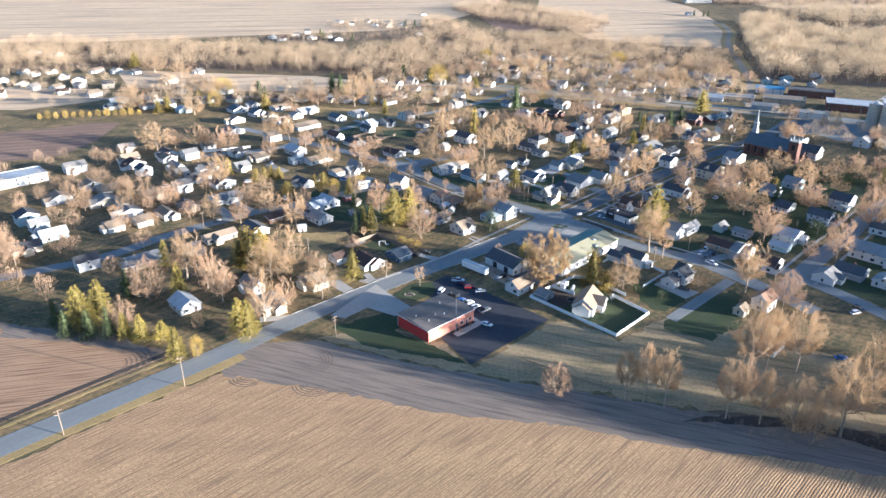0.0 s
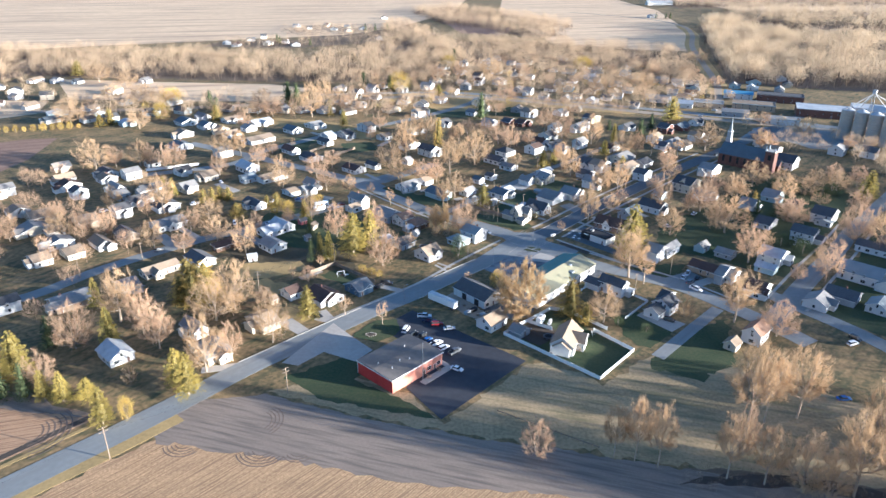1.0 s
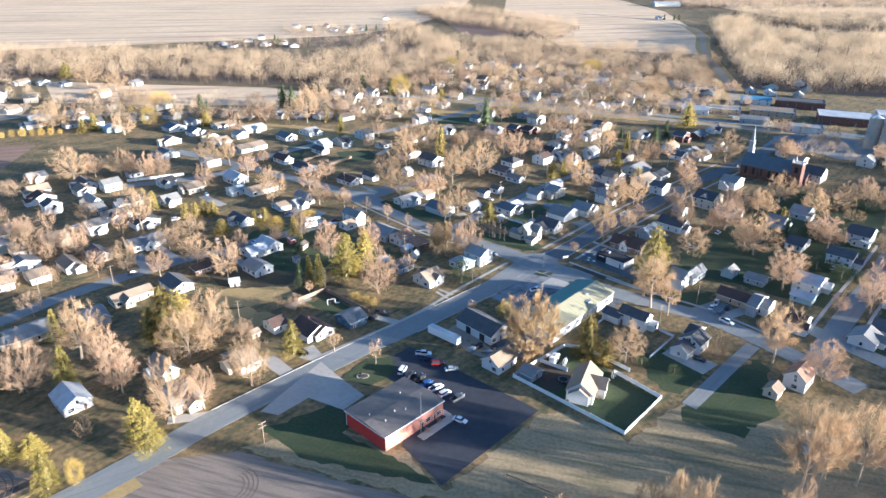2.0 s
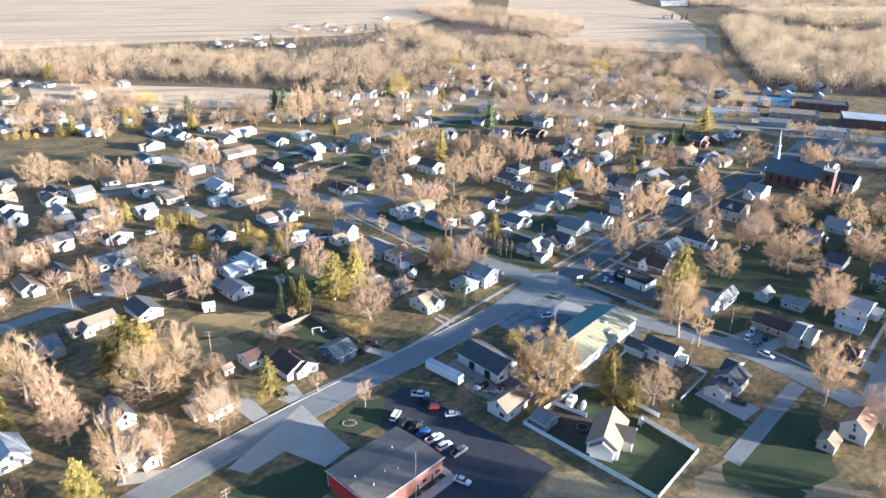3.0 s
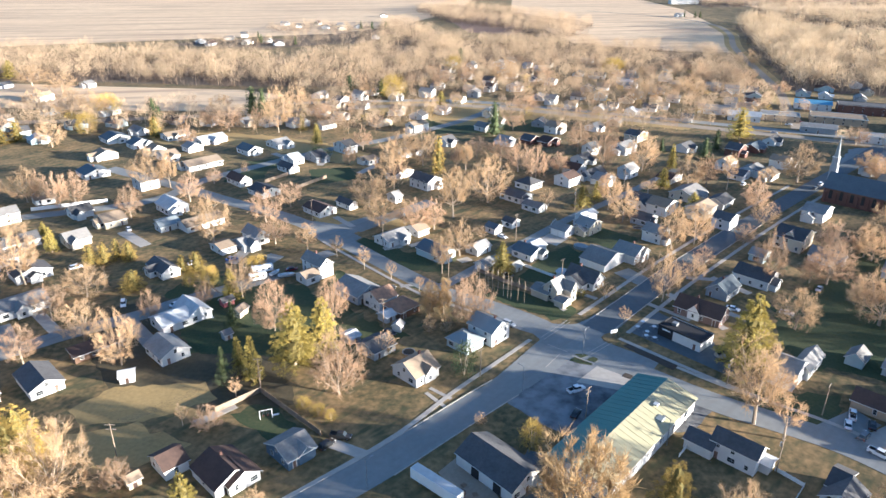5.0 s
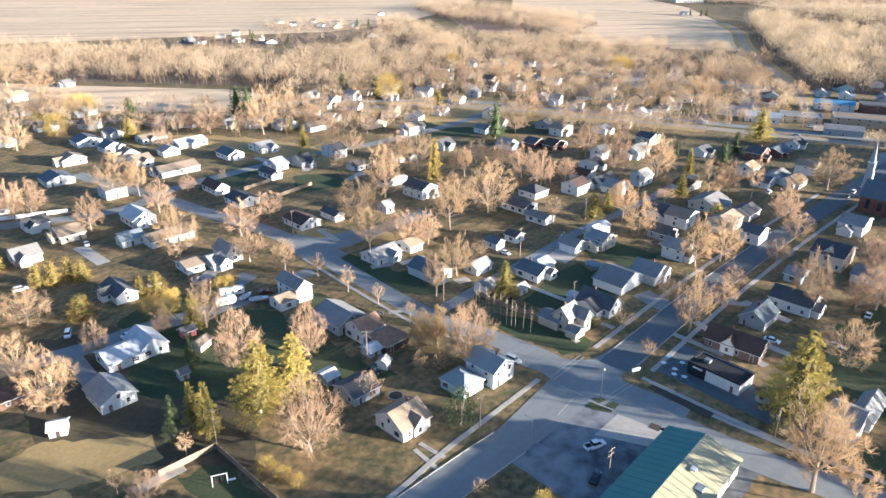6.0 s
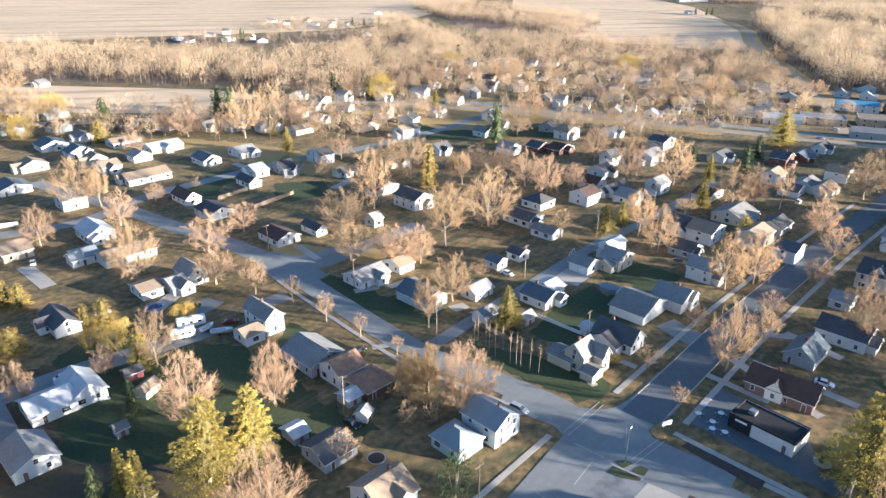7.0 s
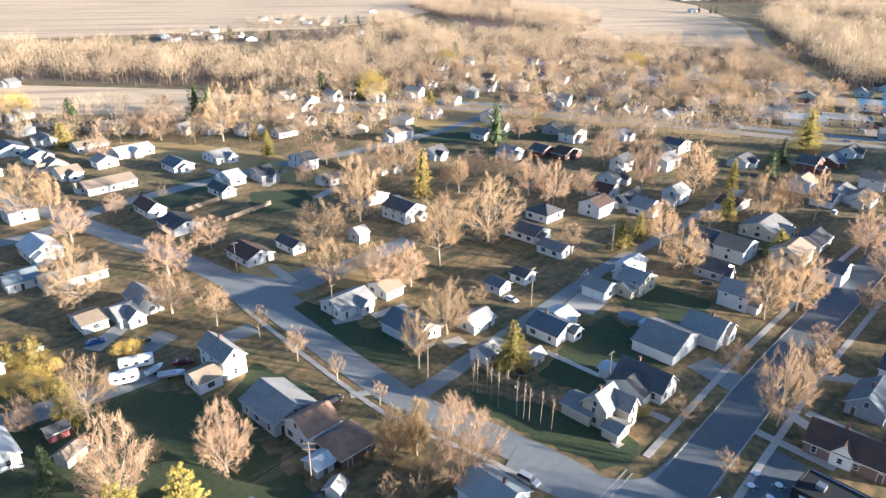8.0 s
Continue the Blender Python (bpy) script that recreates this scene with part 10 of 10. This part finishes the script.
def car(kind, colour, x, y, rot):
    """A parked car whose front points along rot."""
    m = pose(x, y, 0.09, 0, 0, rot)
    if (kind, colour) in MADE:
        return copy_thing(MADE[kind, colour], m)
    length, bh, c0, r0, r1, c1, top = BODY[kind]
    L, w = length / 2, 0.92
    word = {"sedan": "parked saloon car", "suv": "parked sport utility car", "pickup": "parked pickup truck with an open bed", "van": "delivery van in a car park"}[kind]
    ob = base("pickup_truck" if kind == "pickup" else "van" if kind == "van" else "car", m, f"{colour} {word}", "pickup truck" if kind == "pickup" else "van" if kind == "van" else "car")
    bm = bmesh.new()
    hood = bh - 0.12
    loops = []
    for px, z0, z1, ww in ((-L, 0.45, bh - 0.1, w - 0.1), (-L + 0.15, 0.3, bh, w), (-L + 0.9, 0.25, bh, w), (L - 1.1, 0.25, bh - 0.02, w), (L - 0.3, 0.28, hood - 0.05, w - 0.03), (L, 0.42, hood - 0.2, w - 0.18)):
        loops.append([(px, -ww, z0), (px, ww, z0), (px, ww + 0.0, (z0 + z1) / 2), (px, ww - 0.08, z1), (px, -ww + 0.08, z1), (px, -ww, (z0 + z1) / 2)])
    loft(bm, loops)
    bmesh.ops.recalc_face_normals(bm, faces=bm.faces)
    part("body", bm, PAINT[colour], ob)
    bm = bmesh.new()
    loft(bm, [[(c1, -w + 0.1, bh - 0.03), (c0, -w + 0.1, bh - 0.03), (c0, w - 0.1, bh - 0.03), (c1, w - 0.1, bh - 0.03)], [(r1, -w + 0.27, top - 0.06), (r0, -w + 0.27, top - 0.06), (r0, w - 0.27, top - 0.06), (r1, w - 0.27, top - 0.06)]])
    part("cabin_glass", bm, GLASS, ob, "dark car windows")
    bm = boxed((r1 - 0.05, -w + 0.24, top - 0.07, r0 + 0.05, w - 0.24, top))
    bmesh.ops.bevel(bm, geom=bm.edges, offset=0.03, segments=1, affect="EDGES")
    part("roof", bm, PAINT[colour], ob)
    if kind == "pickup":
        part("bed", boxed((-L + 0.2, -w + 0.18, bh - 0.02, c1 - 0.1, w - 0.18, bh + 0.015)), RUBBER, ob, "dark open truck bed")
        for s in (-1, 1):
            part("bed_rail", boxed((-L + 0.1, s * (w - 0.1) - 0.07, bh, c1, s * (w - 0.1) + 0.07, bh + 0.14)), PAINT[colour], ob)
        part("tailgate", boxed((-L + 0.03, -w + 0.05, bh - 0.1, -L + 0.14, w - 0.05, bh + 0.14)), PAINT[colour], ob)
    for px in (L - 0.95, -L + 0.95):
        for s in (-1, 1):
            t = part("wheel", prism(bmesh.new(), (px, s * (w - 0.2), 0.34), (px, s * (w + 0.02), 0.34), 0.34, 0.34, 14), RUBBER, ob)
            part("rim", prism(bmesh.new(), (px, s * (w - 0.05), 0.34), (px, s * (w + 0.035), 0.34), 0.2, 0.2, 10), METAL, t)
    for s in (-1, 1):
        part("headlight", boxed((L - 0.22, s * 0.6 - 0.16, hood - 0.26, L - 0.02, s * 0.6 + 0.16, hood - 0.12)), HEADLIGHT, ob)
        part("tail_light", boxed((-L - 0.02, s * 0.68 - 0.12, bh - 0.35, -L + 0.1, s * 0.68 + 0.12, bh - 0.16)), TAILLIGHT, ob)
    MADE[kind, colour] = ob
    return ob


car("pickup", "white", 4.0, 284.3, -5)
car("pickup", "navy", 5.9, 280.6, -12)
car("suv", "red", 8.9, 278.0, 10)
car("sedan", "silver", 13.7, 274.5, 12)
car("van", "white", -3.2, 273.7, 70)
car("suv", "black", -0.4, 270.3, 55)
car("pickup", "black", 2.9, 268.7, 60)
car("sedan", "blue", 5.1, 266.0, 45)
car("pickup", "white", 8.3, 263.4, 40)
car("suv", "white", 11.1, 260.3, 40)
car("pickup", "grey", 15.1, 257.8, 45)
car("sedan", "white", 15.6, 246.6, -30)
car("pickup", "white", 51.4, 333.9, 25)
car("sedan", "black", 49.2, 322.9, 60)
car("suv", "silver", 35.9, 371.0, -40)
car("sedan", "white", 114.9, 381.5, -38)
car("pickup", "white", 122.0, 306.4, -50)
car("pickup", "white", 123.8, 322.1, 60)
car("sedan", "white", 120.4, 318.0, 60)
car("suv", "black", -15.9, 310.5, 50)
car("pickup", "black", -12.8, 313.8, -10)
car("sedan", "black", -38.9, 285.4, -40)
car("sedan", "black", 101.9, 280.0, -35)
car("suv", "grey", 122.0, 313.3, 40)
car("sedan", "black", 126.6, 317.6, 60)
car("sedan", "white", -122.7, 454.0, -60)
car("suv", "white", -97.0, 385.0, -70)
car("sedan", "white", 40.5, 446.1, -45)
car("sedan", "white", 132.4, 378.6, -35)
car("van", "white", -33.9, 409.5, -60)
car("suv", "black", -57.9, 422.8, 45)
car("sedan", "blue", -69.6, 422.8, 30)
car("suv", "black", -4.9, 396.8, 45)
car("sedan", "red", -43.9, 413.3, 20)
car("suv", "white", 174.6, 518.5, 50)
car("suv", "white", 215.9, 518.7, 48)
car("sedan", "silver", 224.9, 527.3, 48)
car("sedan", "grey", 209.5, 512.1, 48)
car("sedan", "white", 146.3, 513.3, 0)
car("sedan", "silver", 240.5, 628.3, -24)
car("suv", "white", 259.4, 674.6, -24)
car("sedan", "black", 258.8, 689.8, -24)
car("sedan", "white", 261.2, 651.0, -24)
car("suv", "red", 273.3, 660.6, -24)
car("sedan", "white", 153.0, 396.9, 50)
car("sedan", "white", 189.9, 354.7, 45)
car("suv", "black", 168.5, 264.8, -60)
car("sedan", "blue", 143.2, 227.2, 0)
car("suv", "white", 165.4, 261.2, 20)
car("sedan", "white", -164.0, 409.4, 45)
car("suv", "white", -173.9, 403.7, 45)
car("sedan", "black", -3.2, 365.7, -45)
car("sedan", "white", -78.6, 384.8, 50)
car("suv", "white", -127.3, 414.8, 40)
car("sedan", "grey", -125.3, 350.7, 50)
car("sedan", "white", -83.4, 418.8, 30)

# ---- fences ----
def panel_mesh(length, height, style):
    bm = bmesh.new()
    m = VINYL if style == "picket" else FENCEWOOD
    if style == "rail":
        box(bm, 0, -0.02, height - 0.5, length, 0.02, height - 0.1)
    else:
        box(bm, 0, -0.025, 0.05, length, 0.025, height)
    me = bpy.data.meshes.new("panel")
    bm.to_mesh(me)
    bm.free()
    me.materials.append(m)
    return me


def fence(label, points, height, style, step=2.4):
    """A fence along a line of points, of posts and panels."""
    x0, y0 = points[0]
    ob = base("fence", pose(x0, y0, 0), label, "fence")
    post = bpy.data.meshes.new("post")
    bm = boxed((-0.07, -0.07, -0.3, 0.07, 0.07, height + 0.1), (-0.09, -0.09, height + 0.1, 0.09, 0.09, height + 0.16))
    bm.to_mesh(post)
    bm.free()
    post.materials.append(VINYL if style == "picket" else FENCEWOOD)
    for (ax, ay), (bx, by) in zip(points, points[1:]):
        d = math.hypot(bx - ax, by - ay)
        n = max(1, round(d / step))
        me = panel_mesh(d / n - 0.14, height, style)
        turn = math.degrees(math.atan2(by - ay, bx - ax))
        for k in range(n):
            px, py = ax + (bx - ax) * k / n - x0, ay + (by - ay) * k / n - y0
            share("post", post, ob, pose(px, py, 0, 0, 0, turn))
            share("panel", me, ob, pose(px, py, 0, 0, 0, turn) @ pose(0.07, 0, 0))
    share("post", post, ob, pose(points[-1][0] - x0, points[-1][1] - y0, 0))
    return ob


fence("white vinyl fence round a back garden", [(69.8, 272.4), (81.4, 257.6), (64.8, 239.8), (34.5, 270.2), (55.6, 289.6), (62.6, 287.4), (75.2, 273.2)], 1.5, "picket")
fence("white vinyl fence inside the back garden", [(45.0, 279.6), (53.6, 273.4)], 1.5, "picket")
fence("white picket fence beside a garden", [(84.5, 281.5), (97.7, 295.6), (93.4, 301.2)], 1.2, "picket")
fence("white picket fence behind the hall", [(71.7, 306.1), (76.6, 311.6)], 1.2, "picket")
fence("weathered board fence round a back garden", [(-47.7, 324.3), (-37.8, 333.6), (-18.0, 314.5)], 1.8, "board")
fence("dark wooden fence beside the street corner garden", [(27.9, 412.5), (36.1, 403.9), (47.2, 394.6)], 1.6, "board")
fence("weathered board fence between gardens", [(-59.7, 510.2), (-46.8, 528.9)], 1.8, "board")
fence("weathered board fence between gardens", [(-77.8, 520.4), (-68.3, 533.6)], 1.8, "board")
fence("low rail fence at a garden edge", [(-65.6, 392.7), (-74.9, 402.3), (-81.5, 400.1)], 1.3, "rail")
fence("pale garden fence behind a lawn", [(46.8, 416.8), (57.5, 406.6)], 1.2, "picket")
fence("low rail fence along the lot", [(27.6, 222.3), (56.4, 204.2)], 1.1, "rail")
fence("long pale fence behind houses", [(-177.5, 477.5), (-147.3, 490.0)], 1.8, "picket")


# ---- utility poles and wires ----
def utility_pole(x, y, h, rot, arms=1, can=True):
    ob = base("utility_pole", pose(x, y, 0, 0, 0, rot), "weathered wooden utility pole with crossarm and insulators", "utility pole", "utility poles in the town")
    part("pole", prism(bmesh.new(), (0, 0, -0.4), (0, 0, h), 0.17, 0.11, 8), POLEWOOD, ob)
    for k in range(arms):
        z = h - 0.5 - 1.3 * k
        arm = part("crossarm", boxed((-1.25, -0.07, z, 1.25, 0.07, z + 0.14)), POLEWOOD, ob)
        for s in (-1.1, -0.5, 0.5, 1.1):
            part("insulator", prism(bmesh.new(), (s, 0, z + 0.14), (s, 0, z + 0.3), 0.035, 0.03, 6), METAL, arm)
    if can:
        part("transformer", prism(bmesh.new(), (0.0, 0.4, h - 3.2), (0.0, 0.4, h - 2.1), 0.28, 0.28, 12), METAL, ob, "grey metal transformer can")
    return ob


def wire(a, b, sag, label="thin dark overhead wire between poles"):
    bm = bmesh.new()
    p, q = Vector(a), Vector(b)
    n = 10
    pts = [p.lerp(q, k / n) - Vector((0, 0, sag * 4 * (k / n) * (1 - k / n))) for k in range(n + 1)]
    loft(bm, [[(c.x, c.y, c.z + 0.018), (c.x + 0.015, c.y + 0.015, c.z - 0.01), (c.x - 0.015, c.y - 0.015, c.z - 0.01)] for c in pts])
    return tagged(part("overhead_wire", bm, RUBBER), label, "wire", "overhead wires")


# wires over the back gardens
for off in (-1.0, -0.4, 0.4, 1.0):
    wire((-65.6 + off * 0.6, 309.1 - off * 0.8, 8.6), (-37.4 + off * 0.6, 334.7 - off * 0.8, 8.6), 0.5)
    wire((-37.4 + off * 0.6, 334.7 - off * 0.8, 8.6), (-6.9 + off * 0.6, 368.8 - off * 0.8, 8.4), 0.5)


def light_pole(x, y, h, rot):
    ob = base("street_lamp", pose(x, y, 0, 0, 0, rot), "slim grey metal street lamp", "street lamp")
    part("pole", prism(bmesh.new(), (0, 0, -0.2), (0, 0, h), 0.1, 0.07, 8), METAL, ob)
    part("arm", prism(bmesh.new(), (0, 0, h - 0.1), (1.6, 0, h + 0.25), 0.05, 0.04, 6), METAL, ob)
    part("lamp_head", boxed((1.4, -0.14, h + 0.16, 2.1, 0.14, h + 0.3)), METAL, ob)


for x, y, h, r in ((-115.1, 176.1, 9.5, 45), (-87.6, 202.4, 11.5, 45), (-41.5, 233.6, 10.3, 45), (-143.0, 150.0, 10, 45), (-38.0, 334.9, 10.5, 0), (-5.6, 370.4, 10.5, 0), (16.4, 401.8, 12.5, 0), (46.0, 443.5, 12.0, 45), (78.0, 480.0, 11.0, 45), (110, 514, 11.0, 45),
                   (24.6, 341.4, 9.5, 45), (51.6, 321.6, 10.0, 45), (58.4, 401.5, 10.5, 45), (-10.2, 437.0, 10.0, 45), (-44.4, 466.6, 10.0, 45), (-67, 307, 10, 0), (116.0, 322.8, 10.0, 45), (93.4, 300.6, 11.0, 45), (95.5, 336.8, 9.0, 45), (-128, 338, 10, 45), (-150, 322, 10, 45)):
    utility_pole(x, y, h, r, 1 + (int(x) % 2), int(y) % 3 == 0)
for x, y, h, r in ((36.0, 332.7, 9.0, 135), (56.9, 352.8, 9.0, 45), (70.0, 310.6, 8.0, 135), (-4.5, 296.0, 8.0, 45)):
    light_pole(x, y, h, r)
LINE = [(-67, 307, 9.4), (-38.0, 334.9, 9.9), (-5.6, 370.4, 9.9), (16.4, 401.8, 11.9), (46.0, 443.5, 11.4), (78, 480, 10.4), (110, 514, 10.4)]
for a, b in zip(LINE, LINE[1:]):
    for off in (-1.1, -0.5, 0.5, 1.1):
        wire((a[0] + off * 0.8, a[1] - off * 0.6, a[2]), (b[0] + off * 0.8, b[1] - off * 0.6, b[2]), 0.9)
ROADLINE = [(-143, 150, 9.4), (-115.1, 176.1, 8.9), (-87.6, 202.4, 10.9), (-41.5, 233.6, 9.7)]
for a, b in zip(ROADLINE, ROADLINE[1:]):
    for off in (-1.1, 1.1):
        wire((a[0] + off * 0.7, a[1] - off * 0.7, a[2]), (b[0] + off * 0.7, b[1] - off * 0.7, b[2]), 0.8)


# ---- garden things ----
def trampoline(x, y, r=2.1):
    ob = base("trampoline", pose(x, y, 0), "round trampoline with a dark mat on the lawn", "trampoline")
    part("mat", prism(bmesh.new(), (0, 0, 0.82), (0, 0, 0.85), r * 0.85, r * 0.85, 24), RUBBER, ob)
    bm = bmesh.new()
    n = 24
    ring = [[bm.verts.new((rr * math.cos(k * math.tau / n), rr * math.sin(k * math.tau / n), z)) for k in range(n)] for rr, z in ((r * 0.85, 0.88), (r, 0.88), (r, 0.8), (r * 0.85, 0.8))]
    for j in range(4):
        for k in range(n):
            bm.faces.new((ring[j][k], ring[j][(k + 1) % n], ring[(j + 1) % 4][(k + 1) % n], ring[(j + 1) % 4][k]))
    part("rim_pad", bm, PAINT["grey"], ob, "grey padded rim")
    for k in range(6):
        a = k * math.tau / 6
        part("leg", prism(bmesh.new(), (r * 0.95 * math.cos(a), r * 0.95 * math.sin(a), 0), (r * 0.95 * math.cos(a), r * 0.95 * math.sin(a), 0.8), 0.04, 0.04, 6), METAL, ob)


def boat(x, y, rot, s=1.0):
    ob = base("boat", pose(x, y, 0, 0, 0, rot), "white boat on a trailer under a pale cover", "boat")
    bm = bmesh.new()
    loft(bm, [[(px * s, -w * s, zt), (px * s, w * s, zt), (px * s, w * 0.5 * s, zb), (px * s, -w * 0.5 * s, zb)] for px, w, zt, zb in ((-3, 1.0, 1.5, 0.7), (-1, 1.15, 1.5, 0.6), (1, 1.1, 1.55, 0.6), (2.4, 0.6, 1.65, 0.8), (3.1, 0.08, 1.7, 1.3))])
    bmesh.ops.recalc_face_normals(bm, faces=bm.faces)
    part("hull", bm, VINYL, ob)
    bm = bmesh.new()
    loft(bm, [[(px * s, -w * s, 1.5), (px * s, w * s, 1.5), (px * s, 0.2 * w, 1.5 + hh), (px * s, -0.2 * w, 1.5 + hh)] for px, w, hh in ((-2.8, 0.9, 0.15), (-0.5, 1.0, 0.6), (1.2, 0.9, 0.35))])
    bmesh.ops.recalc_face_normals(bm, faces=bm.faces)
    part("cover", bm, ROOF["white"], ob, "pale tarpaulin cover")
    for sy in (-0.8, 0.8):
        part("wheel", prism(bmesh.new(), (-0.6, sy - 0.1, 0.3), (-0.6, sy + 0.1, 0.3), 0.3, 0.3, 12), RUBBER, ob)
    part("trailer_frame", boxed((-2.6 * s, -0.5, 0.4, 3.4 * s, -0.4, 0.52), (-2.6 * s, 0.4, 0.4, 3.4 * s, 0.5, 0.52)), METAL, ob)


def caravan(x, y, rot, length=6.5):
    ob = base("caravan", pose(x, y, 0, 0, 0, rot), "white travel caravan parked in a back garden", "caravan")
    bm = boxed((-length / 2, -1.2, 0.55, length / 2, 1.2, 3.0))
    bmesh.ops.bevel(bm, geom=bm.edges, offset=0.22, segments=2, affect="EDGES")
    part("body", bm, VINYL, ob)
    for k in (-1, 0, 1):
        part("window", boxed((k * length * 0.28 - 0.5, -1.23, 1.6, k * length * 0.28 + 0.5, -1.2, 2.3)), GLASS, ob)
    part("roof_unit", boxed((-0.5, -0.4, 3.0, 0.5, 0.4, 3.25)), METAL, ob)
    for sy in (-1.0, 1.0):
        part("wheel", prism(bmesh.new(), (0, sy - 0.12, 0.35), (0, sy + 0.12, 0.35), 0.35, 0.35, 12), RUBBER, ob)
    part("tow_bar", boxed((length / 2, -0.06, 0.45, length / 2 + 1.2, 0.06, 0.55)), METAL, ob)


def pool(x, y, rot):
    ob = base("swimming_pool", pose(x, y, 0, 0, 0, rot), "covered oval above-ground pool with a pale rim", "pool")
    bm = bmesh.new()
    n = 24
    loft(bm, [[(3.4 * math.cos(k * math.tau / n), 2.4 * math.sin(k * math.tau / n), z) for k in range(n)] for z in (-0.1, 1.2)])
    part("wall", bm, ROOF["teal"], ob)
    bm = bmesh.new()
    loft(bm, [[(3.2 * math.cos(k * math.tau / n), 2.2 * math.sin(k * math.tau / n), z) for k in range(n)] for z in (1.2, 1.24)])
    part("cover", bm, PAINT["grey"], ob)
    part("deck", boxed((3.2, -2.0, 0, 7.2, 2.0, 1.15)), ROOF["white"], ob, "pale timber deck")


def garden_arch(x, y, rot):
    """A white arch of two side frames with a bowed top and cross slats."""
    ob = base("garden_arch", pose(x, y, 0, 0, 0, rot), "white garden arch over a fence gate", "arch")
    for side in (-0.75, 0.75):
        bm = bmesh.new()
        for dy in (-0.35, 0.35):
            prism(bm, (side, dy, 0), (side, dy, 1.9), 0.06, 0.06, 4)
        for k in range(4):
            prism(bm, (side, -0.35, 0.4 + 0.45 * k), (side, 0.35, 0.4 + 0.45 * k), 0.035, 0.035, 4)
        part("side_frame", bm, VINYL, ob)
    bm = bmesh.new()
    for dy in (-0.35, 0.35):
        for k in range(6):
            a, b = math.pi * k / 6, math.pi * (k + 1) / 6
            prism(bm, (0.75 * math.cos(a), dy, 1.9 + 0.6 * math.sin(a)), (0.75 * math.cos(b), dy, 1.9 + 0.6 * math.sin(b)), 0.06, 0.06, 4)
    part("hoop", bm, VINYL, ob)


def stone_bed(x, y, r):
    """A round bed of soil ringed with stones."""
    ob = base("flower_bed", pose(x, y, 0.1), "round soil flower bed ringed with pale stones", "flower bed")
    rng = random.Random(5)
    bm = bmesh.new()
    loft(bm, [[(q * math.cos(k * math.tau / 16), 0.7 * q * math.sin(k * math.tau / 16), z) for k in range(16)] for q, z in ((r, 0), (r * 0.6, 0.22))])
    part("soil", bm, SOIL, ob)
    for k in range(18):
        a, c = k * math.tau / 18, rng.uniform(0.14, 0.24)
        bm = bmesh.new()
        bmesh.ops.create_icosphere(bm, subdivisions=1, radius=c, matrix=Matrix.Translation((r * math.cos(a), 0.7 * r * math.sin(a), 0.08)) @ Matrix.Diagonal((1.2, 0.9, 0.7, 1)))
        part("stone", bm, CONCRETE, ob)


garden_arch(68.9, 269.9, 45)
stone_bed(-16.5, 271.0, 2.0)


def swing_set(x, y, rot):
    ob = base("swing_set", pose(x, y, 0, 0, 0, rot), "pale wooden play frame on the lawn", "play frame")
    for sx in (-1.6, 1.6):
        for sy in (-0.9, 0.9):
            part("leg", prism(bmesh.new(), (sx, sy, 0), (sx, 0, 2.2), 0.07, 0.07, 6), VINYL, ob)
    part("top_bar", prism(bmesh.new(), (-1.7, 0, 2.2), (1.7, 0, 2.2), 0.07, 0.07, 6), VINYL, ob)
    for sx in (-0.6, 0.6):
        part("swing_seat", boxed((sx - 0.25, -0.12, 0.5, sx + 0.25, 0.12, 0.55)), PAINT["red"], ob)
        for k in (-0.22, 0.22):
            part("chain", prism(bmesh.new(), (sx + k, 0, 0.55), (sx + k, 0, 2.2), 0.015, 0.015, 4), METAL, ob)
    part("slide", boxed((1.7, -0.3, 0.1, 3.4, 0.3, 0.2)), VINYL, ob)


trampoline(39.3, 408.2)
trampoline(101.6, 456.2)
trampoline(3.3, 353.6)
boat(-44.7, 407.2, 15)
boat(-49.4, 409.1, 60, 0.8)
caravan(-54.9, 404.9, 25)
caravan(-54.7, 411.6, 25, 8.0)
pool(72.5, 435.1, -40)
swing_set(-33.8, 322.5, 20)
swing_set(65.4, 462.2, 60)
caravan(50.0, 279.2, 60, 4.5)
boat(53.6, 277.8, 70, 0.7)
swing_set(-66.6, 375.7, 10)
trampoline(51.3, 267.9, 1.8)
house(-77.5, 340.0, 20, 4, 4, h=2.2, ridge="x", rise=1.0, wall="white", roof="white", name="shed")
house(-4.9, 375.1, 45, 4, 4.5, h=2.2, ridge="x", rise=1.0, wall="grey", roof="white", name="shed")
house(-0.7, 368.2, 70, 3, 3, h=2.2, ridge="x", rise=1.0, wall="white", roof="grey", name="shed")
house(-54.9, 378.5, 70, 5, 3.5, h=2.2, ridge="x", rise=1.0, wall="cream", roof="tan", name="shed")
house(-59.2, 297.3, 45, 3, 3, h=2.2, ridge="x", rise=1.0, wall="cream", roof="tan", name="shed")
house(-41.6, 341.9, 45, 3, 3, h=2.2, ridge="x", rise=1.0, wall="cream", roof="brown", name="shed")
house(-15.5, 361.6, 45, 4, 5, h=2.2, ridge="x", rise=1.0, wall="grey", roof="white", name="shed")
house(-55.1, 362.9, 45, 2.6, 2.6, h=2.2, ridge="x", rise=1.0, wall="grey", roof="grey", name="shed")
house(-61.2, 385.5, 45, 4, 3, h=2.2, ridge="x", rise=1.0, wall="pink", roof="dark", name="shed")
